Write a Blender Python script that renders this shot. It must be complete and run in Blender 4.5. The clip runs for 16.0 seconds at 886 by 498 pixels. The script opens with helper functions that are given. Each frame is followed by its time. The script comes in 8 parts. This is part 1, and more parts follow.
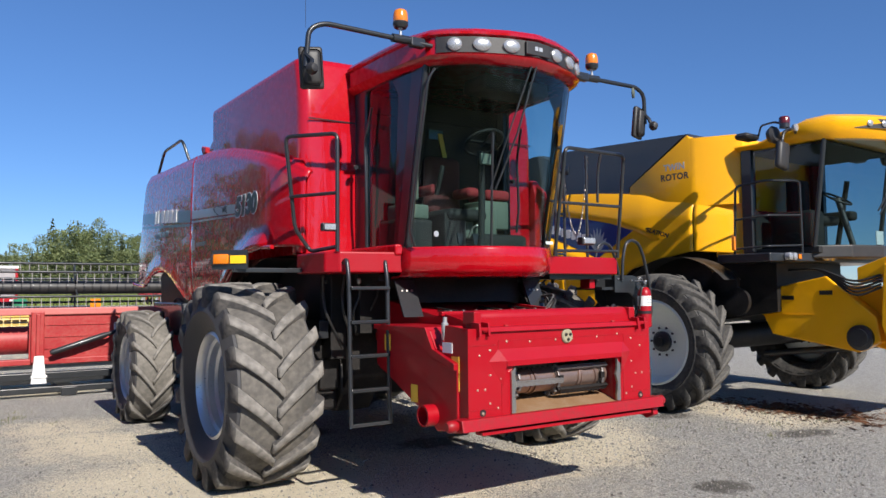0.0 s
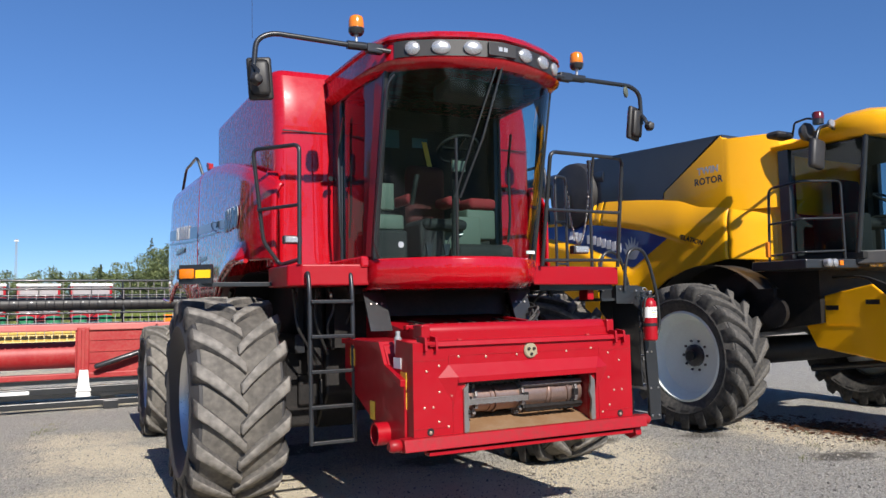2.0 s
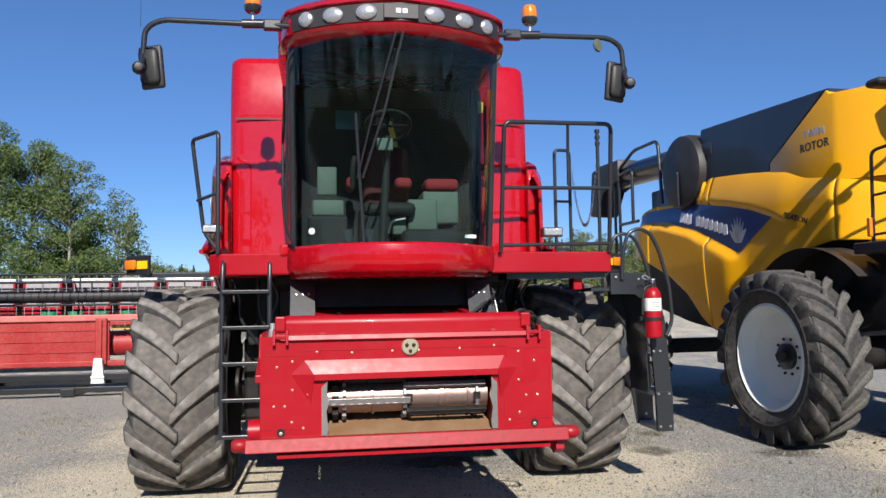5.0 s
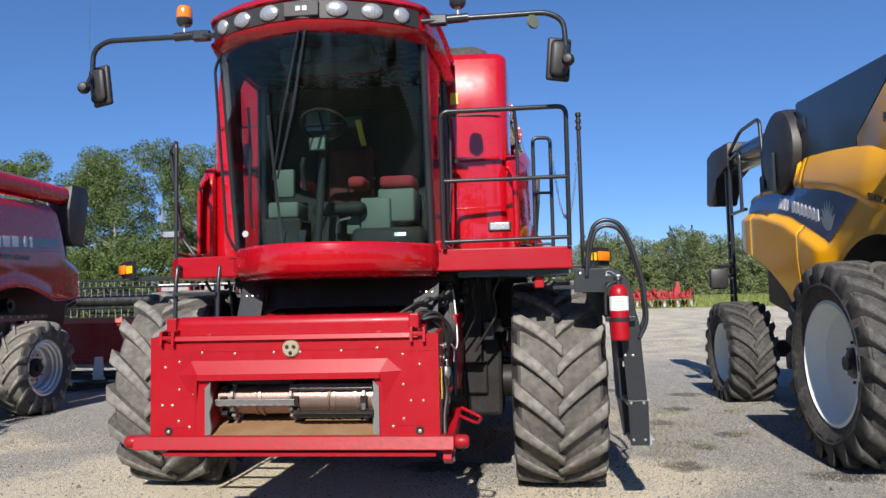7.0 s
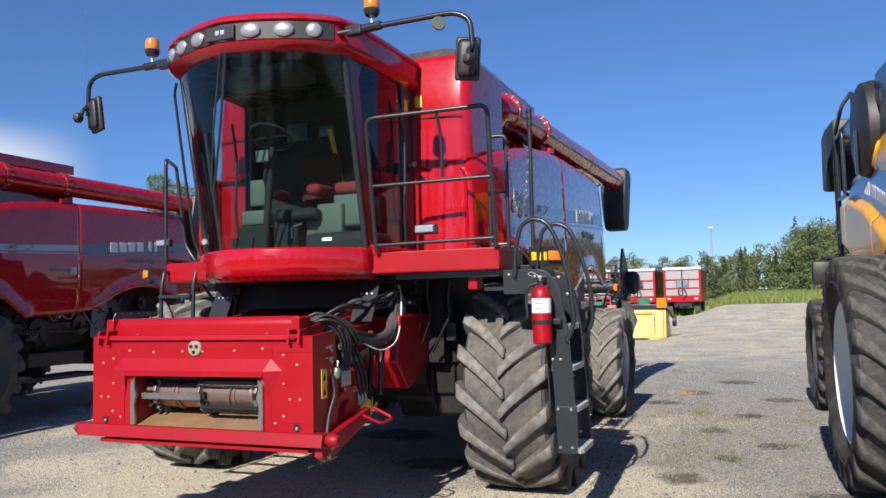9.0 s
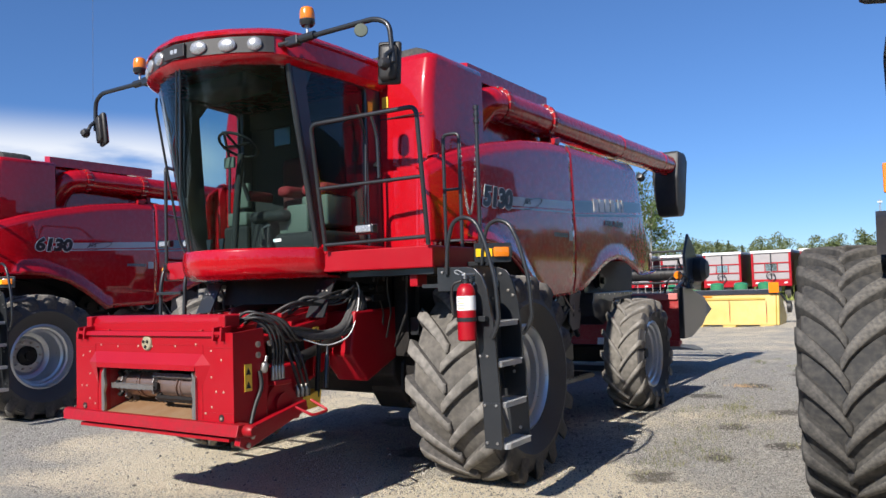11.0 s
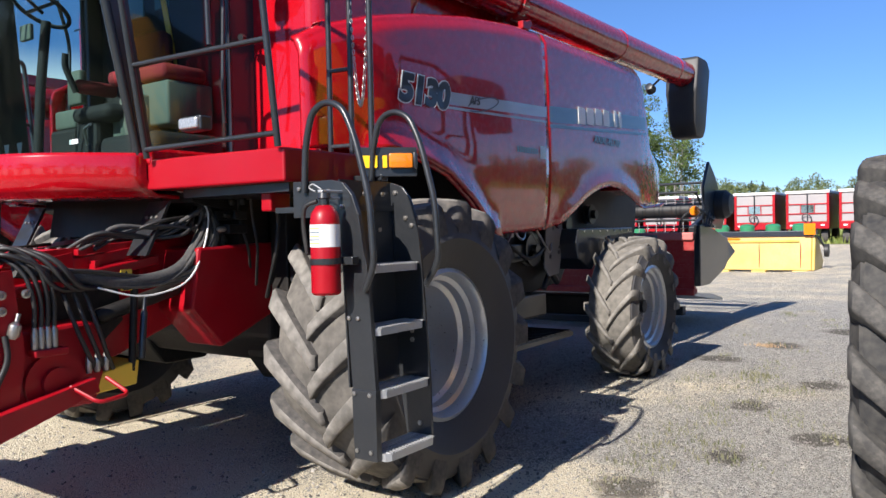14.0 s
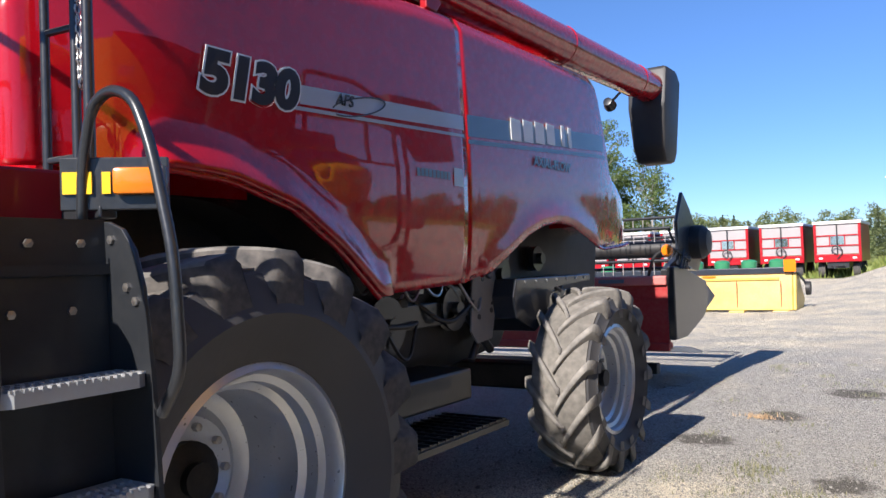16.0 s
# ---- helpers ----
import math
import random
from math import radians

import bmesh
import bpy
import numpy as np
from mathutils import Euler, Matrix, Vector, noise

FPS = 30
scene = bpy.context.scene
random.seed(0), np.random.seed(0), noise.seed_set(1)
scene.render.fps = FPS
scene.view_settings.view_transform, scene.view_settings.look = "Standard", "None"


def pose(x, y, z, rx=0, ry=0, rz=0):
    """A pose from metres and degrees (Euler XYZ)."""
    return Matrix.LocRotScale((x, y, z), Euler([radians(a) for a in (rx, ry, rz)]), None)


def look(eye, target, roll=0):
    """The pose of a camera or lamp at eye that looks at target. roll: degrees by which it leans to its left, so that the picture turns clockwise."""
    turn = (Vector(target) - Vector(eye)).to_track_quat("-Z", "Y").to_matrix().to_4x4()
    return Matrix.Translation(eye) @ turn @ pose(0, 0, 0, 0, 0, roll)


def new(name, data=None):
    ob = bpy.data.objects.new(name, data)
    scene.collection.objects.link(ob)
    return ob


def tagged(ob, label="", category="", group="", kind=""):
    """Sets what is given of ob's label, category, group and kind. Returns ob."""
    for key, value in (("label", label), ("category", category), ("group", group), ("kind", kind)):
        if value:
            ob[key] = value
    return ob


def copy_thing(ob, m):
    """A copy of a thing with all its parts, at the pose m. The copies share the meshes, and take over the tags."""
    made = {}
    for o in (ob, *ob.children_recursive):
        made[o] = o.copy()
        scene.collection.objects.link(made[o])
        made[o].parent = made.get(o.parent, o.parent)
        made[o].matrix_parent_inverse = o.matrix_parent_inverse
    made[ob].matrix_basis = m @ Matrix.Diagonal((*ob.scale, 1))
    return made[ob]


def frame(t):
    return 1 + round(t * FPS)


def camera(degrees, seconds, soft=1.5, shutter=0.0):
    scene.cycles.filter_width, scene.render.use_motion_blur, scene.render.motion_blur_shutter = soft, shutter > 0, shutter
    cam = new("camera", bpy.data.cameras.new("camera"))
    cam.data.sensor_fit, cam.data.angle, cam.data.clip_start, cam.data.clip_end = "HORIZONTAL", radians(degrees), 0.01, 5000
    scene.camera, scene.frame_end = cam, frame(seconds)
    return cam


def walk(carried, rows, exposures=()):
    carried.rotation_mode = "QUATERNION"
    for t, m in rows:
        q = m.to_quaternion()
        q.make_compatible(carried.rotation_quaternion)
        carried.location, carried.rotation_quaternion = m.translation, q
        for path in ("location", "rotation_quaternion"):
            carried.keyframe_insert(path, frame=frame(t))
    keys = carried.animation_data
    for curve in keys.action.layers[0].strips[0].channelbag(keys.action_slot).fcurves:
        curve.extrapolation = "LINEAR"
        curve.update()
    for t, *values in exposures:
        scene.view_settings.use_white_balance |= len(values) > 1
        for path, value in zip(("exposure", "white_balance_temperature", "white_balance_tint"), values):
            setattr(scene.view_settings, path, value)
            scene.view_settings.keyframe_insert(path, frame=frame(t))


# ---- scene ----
cam = camera(60.0, 16.0)
PATH = [
    (0, (0.198, -0.012, 1.68), (1.318, 1.642, 1.791), -0.5),
    (0.5, (0.222, -0.016, 1.671), (1.339, 1.639, 1.788), -0.7),
    (1, (0.369, -0.061, 1.657), (1.453, 1.616, 1.782), -0.8),
    (1.5, (0.763, -0.238, 1.652), (1.78, 1.479, 1.789), -0.9),
    (2, (1.235, -0.341, 1.663), (2.151, 1.431, 1.811), -1.0),
    (2.5, (1.715, -0.467, 1.677), (2.525, 1.354, 1.836), -1.0),
    (3, (2.191, -0.581, 1.679), (2.905, 1.281, 1.842), -0.9),
    (3.5, (2.642, -0.638, 1.689), (3.276, 1.253, 1.841), -0.8),
    (4, (3.057, -0.745, 1.654), (3.608, 1.171, 1.803), -0.9),
    (4.5, (3.433, -0.723, 1.642), (3.878, 1.222, 1.778), -0.8),
    (4.7, (3.623, -0.665, 1.626), (4.019, 1.291, 1.76), -0.8),
    (6.8, (5.896, -0.427, 1.605), (5.709, 1.559, 1.747), -1.4),
    (7, (6.132, -0.384, 1.589), (5.901, 1.598, 1.731), -1.3),
    (7.5, (6.728, -0.314, 1.603), (6.38, 1.651, 1.738), -1.1),
    (8, (7.248, -0.202, 1.591), (6.77, 1.735, 1.726), -1.0),
    (8.2, (7.456, -0.128, 1.578), (6.92, 1.794, 1.715), -1.0),
    (10.3, (9.46, 0.443, 1.678), (8.455, 2.167, 1.799), -1.9),
    (10.5, (9.576, 0.531, 1.672), (8.545, 2.242, 1.79), -1.8),
    (11, (9.865, 0.72, 1.676), (8.781, 2.397, 1.779), -1.8),
    (11.5, (10.033, 0.891, 1.669), (8.905, 2.54, 1.748), -1.9),
    (12, (9.975, 1.271, 1.634), (8.811, 2.896, 1.682), -2.1),
    (12.5, (9.885, 1.722, 1.612), (8.692, 3.327, 1.626), -2.1),
    (13, (9.739, 2.15, 1.615), (8.531, 3.743, 1.598), -2.0),
    (13.5, (9.541, 2.568, 1.584), (8.35, 4.174, 1.547), -1.6),
    (14, (9.44, 3.026, 1.577), (8.288, 4.66, 1.527), -1.2),
    (14.5, (9.278, 3.544, 1.572), (8.231, 5.248, 1.523), -0.7),
    (15, (9.132, 4.047, 1.563), (8.149, 5.788, 1.536), -1.6),
    (15.5, (9.008, 4.57, 1.656), (7.996, 6.296, 1.67), -2.7),
    (16, (8.842, 4.978, 1.669), (7.746, 6.65, 1.717), -2.1),
]
walk(cam, [(t, look(eye, target, roll)) for t, eye, target, roll in PATH], [(0, 0.63, 6500, 11), (4.5, 0.57, 6500, 11), (8, 0.63, 6500, 11), (10.5, 0.66, 6500, 11), (12.5, 0.82, 6500, 11), (14, 0.97, 6500, 12), (15, 1.03, 6500, 12), (16, 1.07, 6500, 14)])

# ---- world and sun ----
world = bpy.data.worlds.new("sky")
scene.world = world
world.use_nodes = True
wn, wl = world.node_tree.nodes, world.node_tree.links
sky = wn.new("ShaderNodeTexSky")
sky.sky_type = 'NISHITA'
sky.sun_disc = False
sky.sun_elevation = radians(35)
sky.sun_rotation = math.pi
sky.air_density, sky.dust_density, sky.ozone_density = 0.85, 0.0, 4.0
deep = wn.new("ShaderNodeHueSaturation")
deep.inputs["Saturation"].default_value = 1.12
wl.new(sky.outputs[0], deep.inputs["Color"])
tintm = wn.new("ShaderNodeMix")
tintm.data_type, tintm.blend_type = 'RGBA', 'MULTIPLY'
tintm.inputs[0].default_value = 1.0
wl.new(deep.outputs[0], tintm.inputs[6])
# a low bank of thin cloud over one part of the horizon
wtc, wmap, wnoise = wn.new("ShaderNodeTexCoord"), wn.new("ShaderNodeMapping"), wn.new("ShaderNodeTexNoise")
wmap.inputs["Scale"].default_value = (2.0, 2.0, 9.0)
wnoise.inputs["Scale"].default_value, wnoise.inputs["Detail"].default_value = 1.6, 7
wl.new(wtc.outputs["Generated"], wmap.inputs["Vector"])
wl.new(wmap.outputs[0], wnoise.inputs["Vector"])


def wmath(op, a, c):
    m = wn.new("ShaderNodeMath")
    m.operation, m.use_clamp = op, op == 'MULTIPLY'
    for s, v in ((m.inputs[0], a), (m.inputs[1], c)):
        if isinstance(v, (int, float)):
            s.default_value = v
        else:
            wl.new(v, s)
    return m.outputs[0]


def wrange(v, lo, hi):
    m = wn.new("ShaderNodeMapRange")
    m.interpolation_type = 'SMOOTHSTEP'
    m.inputs["From Min"].default_value, m.inputs["From Max"].default_value = lo, hi
    wl.new(v, m.inputs["Value"])
    return m.outputs[0]


wdot, wsep = wn.new("ShaderNodeVectorMath"), wn.new("ShaderNodeSeparateXYZ")
wdot.operation = 'DOT_PRODUCT'
wdot.inputs[1].default_value = Vector((-0.89, 0.45, 0.14)).normalized()
wl.new(wtc.outputs["Generated"], wdot.inputs[0])
wl.new(wtc.outputs["Generated"], wsep.inputs[0])
cover = wmath('MULTIPLY', wrange(wdot.outputs["Value"], 0.955, 0.99), wrange(wnoise.outputs["Fac"], 0.36, 0.54))
cover = wmath('MULTIPLY', cover, wrange(wsep.outputs[2], 0.225, 0.165))
cloud = wn.new("ShaderNodeMix")
cloud.data_type = 'RGBA'
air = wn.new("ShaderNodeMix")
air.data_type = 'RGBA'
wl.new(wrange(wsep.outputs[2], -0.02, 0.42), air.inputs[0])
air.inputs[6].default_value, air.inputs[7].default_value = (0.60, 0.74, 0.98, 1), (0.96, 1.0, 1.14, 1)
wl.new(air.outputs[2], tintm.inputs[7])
wl.new(cover, cloud.inputs[0])
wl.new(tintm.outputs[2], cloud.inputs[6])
cloud.inputs[7].default_value = (7.6, 8.0, 8.6, 1)
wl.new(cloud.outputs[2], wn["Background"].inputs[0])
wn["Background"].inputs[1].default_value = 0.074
sun_data = bpy.data.lights.new("sun", 'SUN')
sun_data.energy, sun_data.angle, sun_data.color = 4.6, radians(0.6), (1.0, 0.95, 0.87)
sun = new("sun", sun_data)
sun.matrix_world = look((-0.9, -40, 28.0), (0, 0, 0))

# ---- materials ----
def mat(name, col, rough=0.5, metal=0.0, coat=0.0, dirt=None, dirt_amount=0.0, scale=3.0, fine=60.0, bump=0.0, vary=0.12, spec=0.5):
    """A painted, metal or plastic surface: two scales of variation, dust in patches, fine relief."""
    m = bpy.data.materials.new(name)
    m.use_nodes = True
    n, l = m.node_tree.nodes, m.node_tree.links
    b = n["Principled BSDF"]
    tc = n.new("ShaderNodeTexCoord")
    big, small = n.new("ShaderNodeTexNoise"), n.new("ShaderNodeTexNoise")
    big.inputs["Scale"].default_value, big.inputs["Detail"].default_value = scale, 5
    small.inputs["Scale"].default_value, small.inputs["Detail"].default_value = fine, 3
    l.new(tc.outputs["Object"], big.inputs["Vector"])
    l.new(tc.outputs["Object"], small.inputs["Vector"])
    hsv = n.new("ShaderNodeHueSaturation")
    hsv.inputs["Color"].default_value = col
    val = n.new("ShaderNodeMapRange")
    val.inputs["To Min"].default_value, val.inputs["To Max"].default_value = 1 - vary, 1 + vary
    l.new(big.outputs["Fac"], val.inputs["Value"])
    l.new(val.outputs[0], hsv.inputs["Value"])
    out = hsv.outputs[0]
    if dirt:
        mul = n.new("ShaderNodeMath")
        mul.operation = 'MULTIPLY'
        l.new(big.outputs["Fac"], mul.inputs[0])
        l.new(small.outputs["Fac"], mul.inputs[1])
        ramp = n.new("ShaderNodeMapRange")
        ramp.inputs["From Min"].default_value, ramp.inputs["From Max"].default_value = 0.16, 0.50
        ramp.inputs["To Max"].default_value = dirt_amount
        l.new(mul.outputs[0], ramp.inputs["Value"])
        mix = n.new("ShaderNodeMix")
        mix.data_type = 'RGBA'
        l.new(ramp.outputs[0], mix.inputs[0])
        l.new(out, mix.inputs[6])
        mix.inputs[7].default_value = dirt
        out = mix.outputs[2]
    l.new(out, b.inputs["Base Color"])
    rr = n.new("ShaderNodeMapRange")
    rr.inputs["To Min"].default_value, rr.inputs["To Max"].default_value = max(0.02, rough - 0.08), min(1, rough + 0.1)
    l.new(small.outputs["Fac"], rr.inputs["Value"])
    l.new(rr.outputs[0], b.inputs["Roughness"])
    b.inputs["Metallic"].default_value = metal
    b.inputs["Specular IOR Level"].default_value = spec
    b.inputs["Coat Weight"].default_value = coat
    b.inputs["Coat Roughness"].default_value = 0.01 if coat > 0.7 else 0.04
    b.inputs["Coat IOR"].default_value = 1.6 if coat > 0.9 else 1.5
    if bump:
        bp = n.new("ShaderNodeBump")
        bp.inputs["Strength"].default_value, bp.inputs["Distance"].default_value = bump, 0.004
        l.new(small.outputs["Fac"], bp.inputs["Height"])
        l.new(bp.outputs[0], b.inputs["Normal"])
    return m


def glass_mat(name, tint, gloss=0.02, ior=1.5):
    m = bpy.data.materials.new(name)
    m.use_nodes = True
    n, l = m.node_tree.nodes, m.node_tree.links
    n.remove(n["Principled BSDF"])
    t, g, mx, f = n.new("ShaderNodeBsdfTransparent"), n.new("ShaderNodeBsdfGlossy"), n.new("ShaderNodeMixShader"), n.new("ShaderNodeLayerWeight")
    t.inputs[0].default_value = tint
    g.inputs["Roughness"].default_value = gloss
    f.inputs["Blend"].default_value = 0.5
    steep, lift = n.new("ShaderNodeMath"), n.new("ShaderNodeMath")
    steep.operation, lift.operation = 'POWER', 'MULTIPLY_ADD'
    steep.inputs[1].default_value = 4.5
    lift.inputs[1].default_value, lift.inputs[2].default_value = 0.9, 0.045
    l.new(f.outputs["Facing"], steep.inputs[0])
    l.new(steep.outputs[0], lift.inputs[0])
    l.new(lift.outputs[0], mx.inputs[0])
    l.new(t.outputs[0], mx.inputs[1])
    l.new(g.outputs[0], mx.inputs[2])
    l.new(mx.outputs[0], n["Material Output"].inputs[0])
    return m


DUST = (0.36, 0.30, 0.22, 1)
RED = mat("red_paint", (0.40, 0.003, 0.009, 1), 0.26, 0, 1.0, None, 0, 1.2, 14, 0, 0.06, 0.14)
RED_MATT = mat("red_steel_paint", (0.325, 0.002, 0.009, 1), 0.38, 0, 0.2, DUST, 0.012, 2.5, 14, 0.0, 0.1, 0.3)
RED_OLD = mat("faded_red_paint", (0.33, 0.012, 0.015, 1), 0.5, 0, 0.0, DUST, 0.2, 2.0, 25, 0.15, 0.25)
WORN = mat("scraped_red_edge", (0.33, 0.003, 0.010, 1), 0.42, 0.0, 0.1, (0.085, 0.028, 0.02, 1), 0.6, 4, 30, 0.2, 0.15, 0.3)
BRONZE = mat("bronzed_rivet", (0.50, 0.36, 0.26, 1), 0.35, 0.6)
YELLOW = mat("yellow_paint", (0.90, 0.42, 0.005, 1), 0.30, 0, 0.3, DUST, 0.02, 1.2, 40, 0, 0.08, 0.25)
PALE_YELLOW = mat("pale_yellow_paint", (0.52, 0.355, 0.06, 1), 0.4, 0, 0.1, DUST, 0.35, 2.0, 30, 0.1, 0.25)
BLACK = mat("black_steel", (0.018, 0.020, 0.023, 1), 0.32, 0, 0.3, DUST, 0.02, 4, 50, 0.05, 0.2, 0.5)
PLASTIC = mat("black_plastic", (0.018, 0.018, 0.02, 1), 0.5, 0, 0, DUST, 0.08, 4, 120, 0.15)
CHARCOAL = mat("charcoal_panel", (0.018, 0.024, 0.035, 1), 0.3, 0, 0.4, DUST, 0.03, 2, 60)
DARK = mat("oily_dark_steel", (0.013, 0.012, 0.012, 1), 0.5, 0.1, 0, (0.042, 0.036, 0.030, 1), 0.5, 5, 40, 0.3, 0.4, 0.3)
RUBBER = mat("dusty_tyre_rubber", (0.052, 0.050, 0.049, 1), 0.85, 0, 0, (0.22, 0.195, 0.17, 1), 0.6, 3.0, 22, 0.4, 0.25, 0.25)
RUBBER_NEW = mat("clean_tyre_rubber", (0.032, 0.032, 0.033, 1), 0.75, 0, 0, (0.18, 0.165, 0.14, 1), 0.5, 3.0, 22, 0.3, 0.2, 0.3)
SIDEWALL = mat("dark_sidewall_rubber", (0.050, 0.049, 0.051, 1), 0.6, 0, 0, (0.09, 0.084, 0.078, 1), 0.2, 1.5, 30, 0.2, 0.2, 0.4)
TREAD = mat("dusty_tread_rubber", (0.085, 0.079, 0.071, 1), 0.9, 0, 0, (0.26, 0.235, 0.205, 1), 0.55, 2.0, 18, 0.2, 0.25, 0.2)
LUG = mat("worn_dusty_lug_rubber", (0.135, 0.126, 0.114, 1), 0.9, 0, 0, (0.40, 0.37, 0.33, 1), 0.7, 5.0, 16, 0.25, 0.25, 0.2)
LUG_NEW = mat("black_lug_rubber", (0.055, 0.053, 0.051, 1), 0.8, 0, 0, (0.24, 0.22, 0.19, 1), 0.5, 3.0, 40, 0.4, 0.2, 0.3)
RIM = mat("silver_rim_paint", (0.56, 0.58, 0.61, 1), 0.30, 0.65, 0.2, DUST, 0.15, 4, 40)
RIM_GREY = mat("light_grey_rim_paint", (0.80, 0.86, 0.81, 1), 0.40, 0.0, 0.0, DUST, 0.12, 4, 40)
STEEL = mat("bare_steel", (0.45, 0.43, 0.40, 1), 0.35, 0.9, 0, (0.20, 0.13, 0.09, 1), 0.4, 8, 60, 0.2)
RUSTY = mat("rusty_drum_steel", (0.34, 0.24, 0.20, 1), 0.35, 0.75, 0, (0.20, 0.09, 0.05, 1), 0.6, 7, 50, 0.3, 0.3)
WOODEN = mat("worn_brown_floor", (0.22, 0.12, 0.055, 1), 0.6, 0, 0, DUST, 0.3, 6, 60, 0.3)
AMBER = mat("amber_lens", (0.74, 0.20, 0.010, 1), 0.2, 0, 0.6)
REFLECT_Y = mat("yellow_reflector", (0.90, 0.55, 0.01, 1), 0.35, 0, 0.2)
LENS = mat("clear_lamp_lens", (0.50, 0.51, 0.52, 1), 0.25, 0.5, 0.5, (0.20, 0.20, 0.21, 1), 0.9, 14, 90, 0.6, 0.3)
CHROME = mat("mirror_glass", (0.75, 0.78, 0.80, 1), 0.04, 1.0)
WHITE = mat("white_decal", (0.78, 0.78, 0.77, 1), 0.4, 0, 0, DUST, 0.1)
SILVER = mat("silver_decal", (0.42, 0.44, 0.47, 1), 0.35, 0.2, 0.5)
GREYBLUE = mat("slate_decal", (0.10, 0.15, 0.19, 1), 0.35, 0.0, 0.6)
INK = mat("black_decal", (0.012, 0.012, 0.014, 1), 0.35, 0, 0.5)
BLUE = mat("blue_decal", (0.008, 0.035, 0.19, 1), 0.3, 0, 0.6)
LABEL_Y = mat("yellow_warning_label", (0.82, 0.50, 0.05, 1), 0.45)
SEAT_DARK = mat("maroon_seat_cloth", (0.085, 0.012, 0.012, 1), 0.85, 0, 0, None, 0, 8, 200, 0.3)
SEAT_RED = mat("red_seat_cloth", (0.24, 0.014, 0.018, 1), 0.85, 0, 0, None, 0, 8, 200, 0.3)
TRIM_GREY = mat("grey_green_cab_trim", (0.095, 0.115, 0.09, 1), 0.7, 0, 0, None, 0, 5, 150, 0.2)
TRIM_TEAL = mat("teal_window_tint", (0.06, 0.12, 0.125, 1), 0.15, 0, 0.5)
FLOOR_MAT = mat("grey_rubber_floor_mat", (0.075, 0.088, 0.084, 1), 0.7, 0, 0, DUST, 0.15, 6, 120, 0.3)
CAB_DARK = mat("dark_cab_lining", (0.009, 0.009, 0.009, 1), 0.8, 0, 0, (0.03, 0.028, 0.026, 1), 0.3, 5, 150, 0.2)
DARK_SLAT = mat("oiled_slat_steel", (0.26, 0.25, 0.24, 1), 0.4, 0.6, 0, (0.10, 0.05, 0.03, 1), 0.5, 8, 50, 0.2)
# rear-tyre copies of TREAD and LUG: dusty, and lightened to stand in for sunlight
LIT_TREAD = mat("lit_dusty_tread", (0.12, 0.112, 0.10, 1), 0.95, 0, 0, (0.30, 0.275, 0.24, 1), 0.6, 2.0, 18, 0.2, 0.2, 0.2)
LIT_LUG = mat("lit_worn_lug", (0.16, 0.15, 0.136, 1), 0.95, 0, 0, (0.40, 0.37, 0.33, 1), 0.6, 3.0, 16, 0.25, 0.2, 0.2)
SLEEVE = mat("grey_woven_sleeve", (0.060, 0.060, 0.062, 1), 0.85, 0, 0, DUST, 0.15, 9, 60, 0.9, 0.3, 0.2)
HOSE = mat("hydraulic_hose", (0.014, 0.014, 0.015, 1), 0.5, 0, 0, DUST, 0.06, 6, 90, 0.2)
GALV = mat("galvanised_steel", (0.50, 0.51, 0.52, 1), 0.4, 0.6, 0, DUST, 0.2, 6, 60, 0.1)
SHEET = mat("pale_trailer_panel", (0.30, 0.28, 0.285, 1), 0.5, 0, 0, DUST, 0.15, 2, 30)
GREEN = mat("green_implement_paint", (0.02, 0.20, 0.09, 1), 0.4, 0, 0.3, DUST, 0.1)
GLASS = glass_mat("tinted_cab_glass", (0.66, 0.81, 0.81, 1))
GLASS_CLEAR = glass_mat("clear_cab_glass", (0.54, 0.66, 0.68, 1))


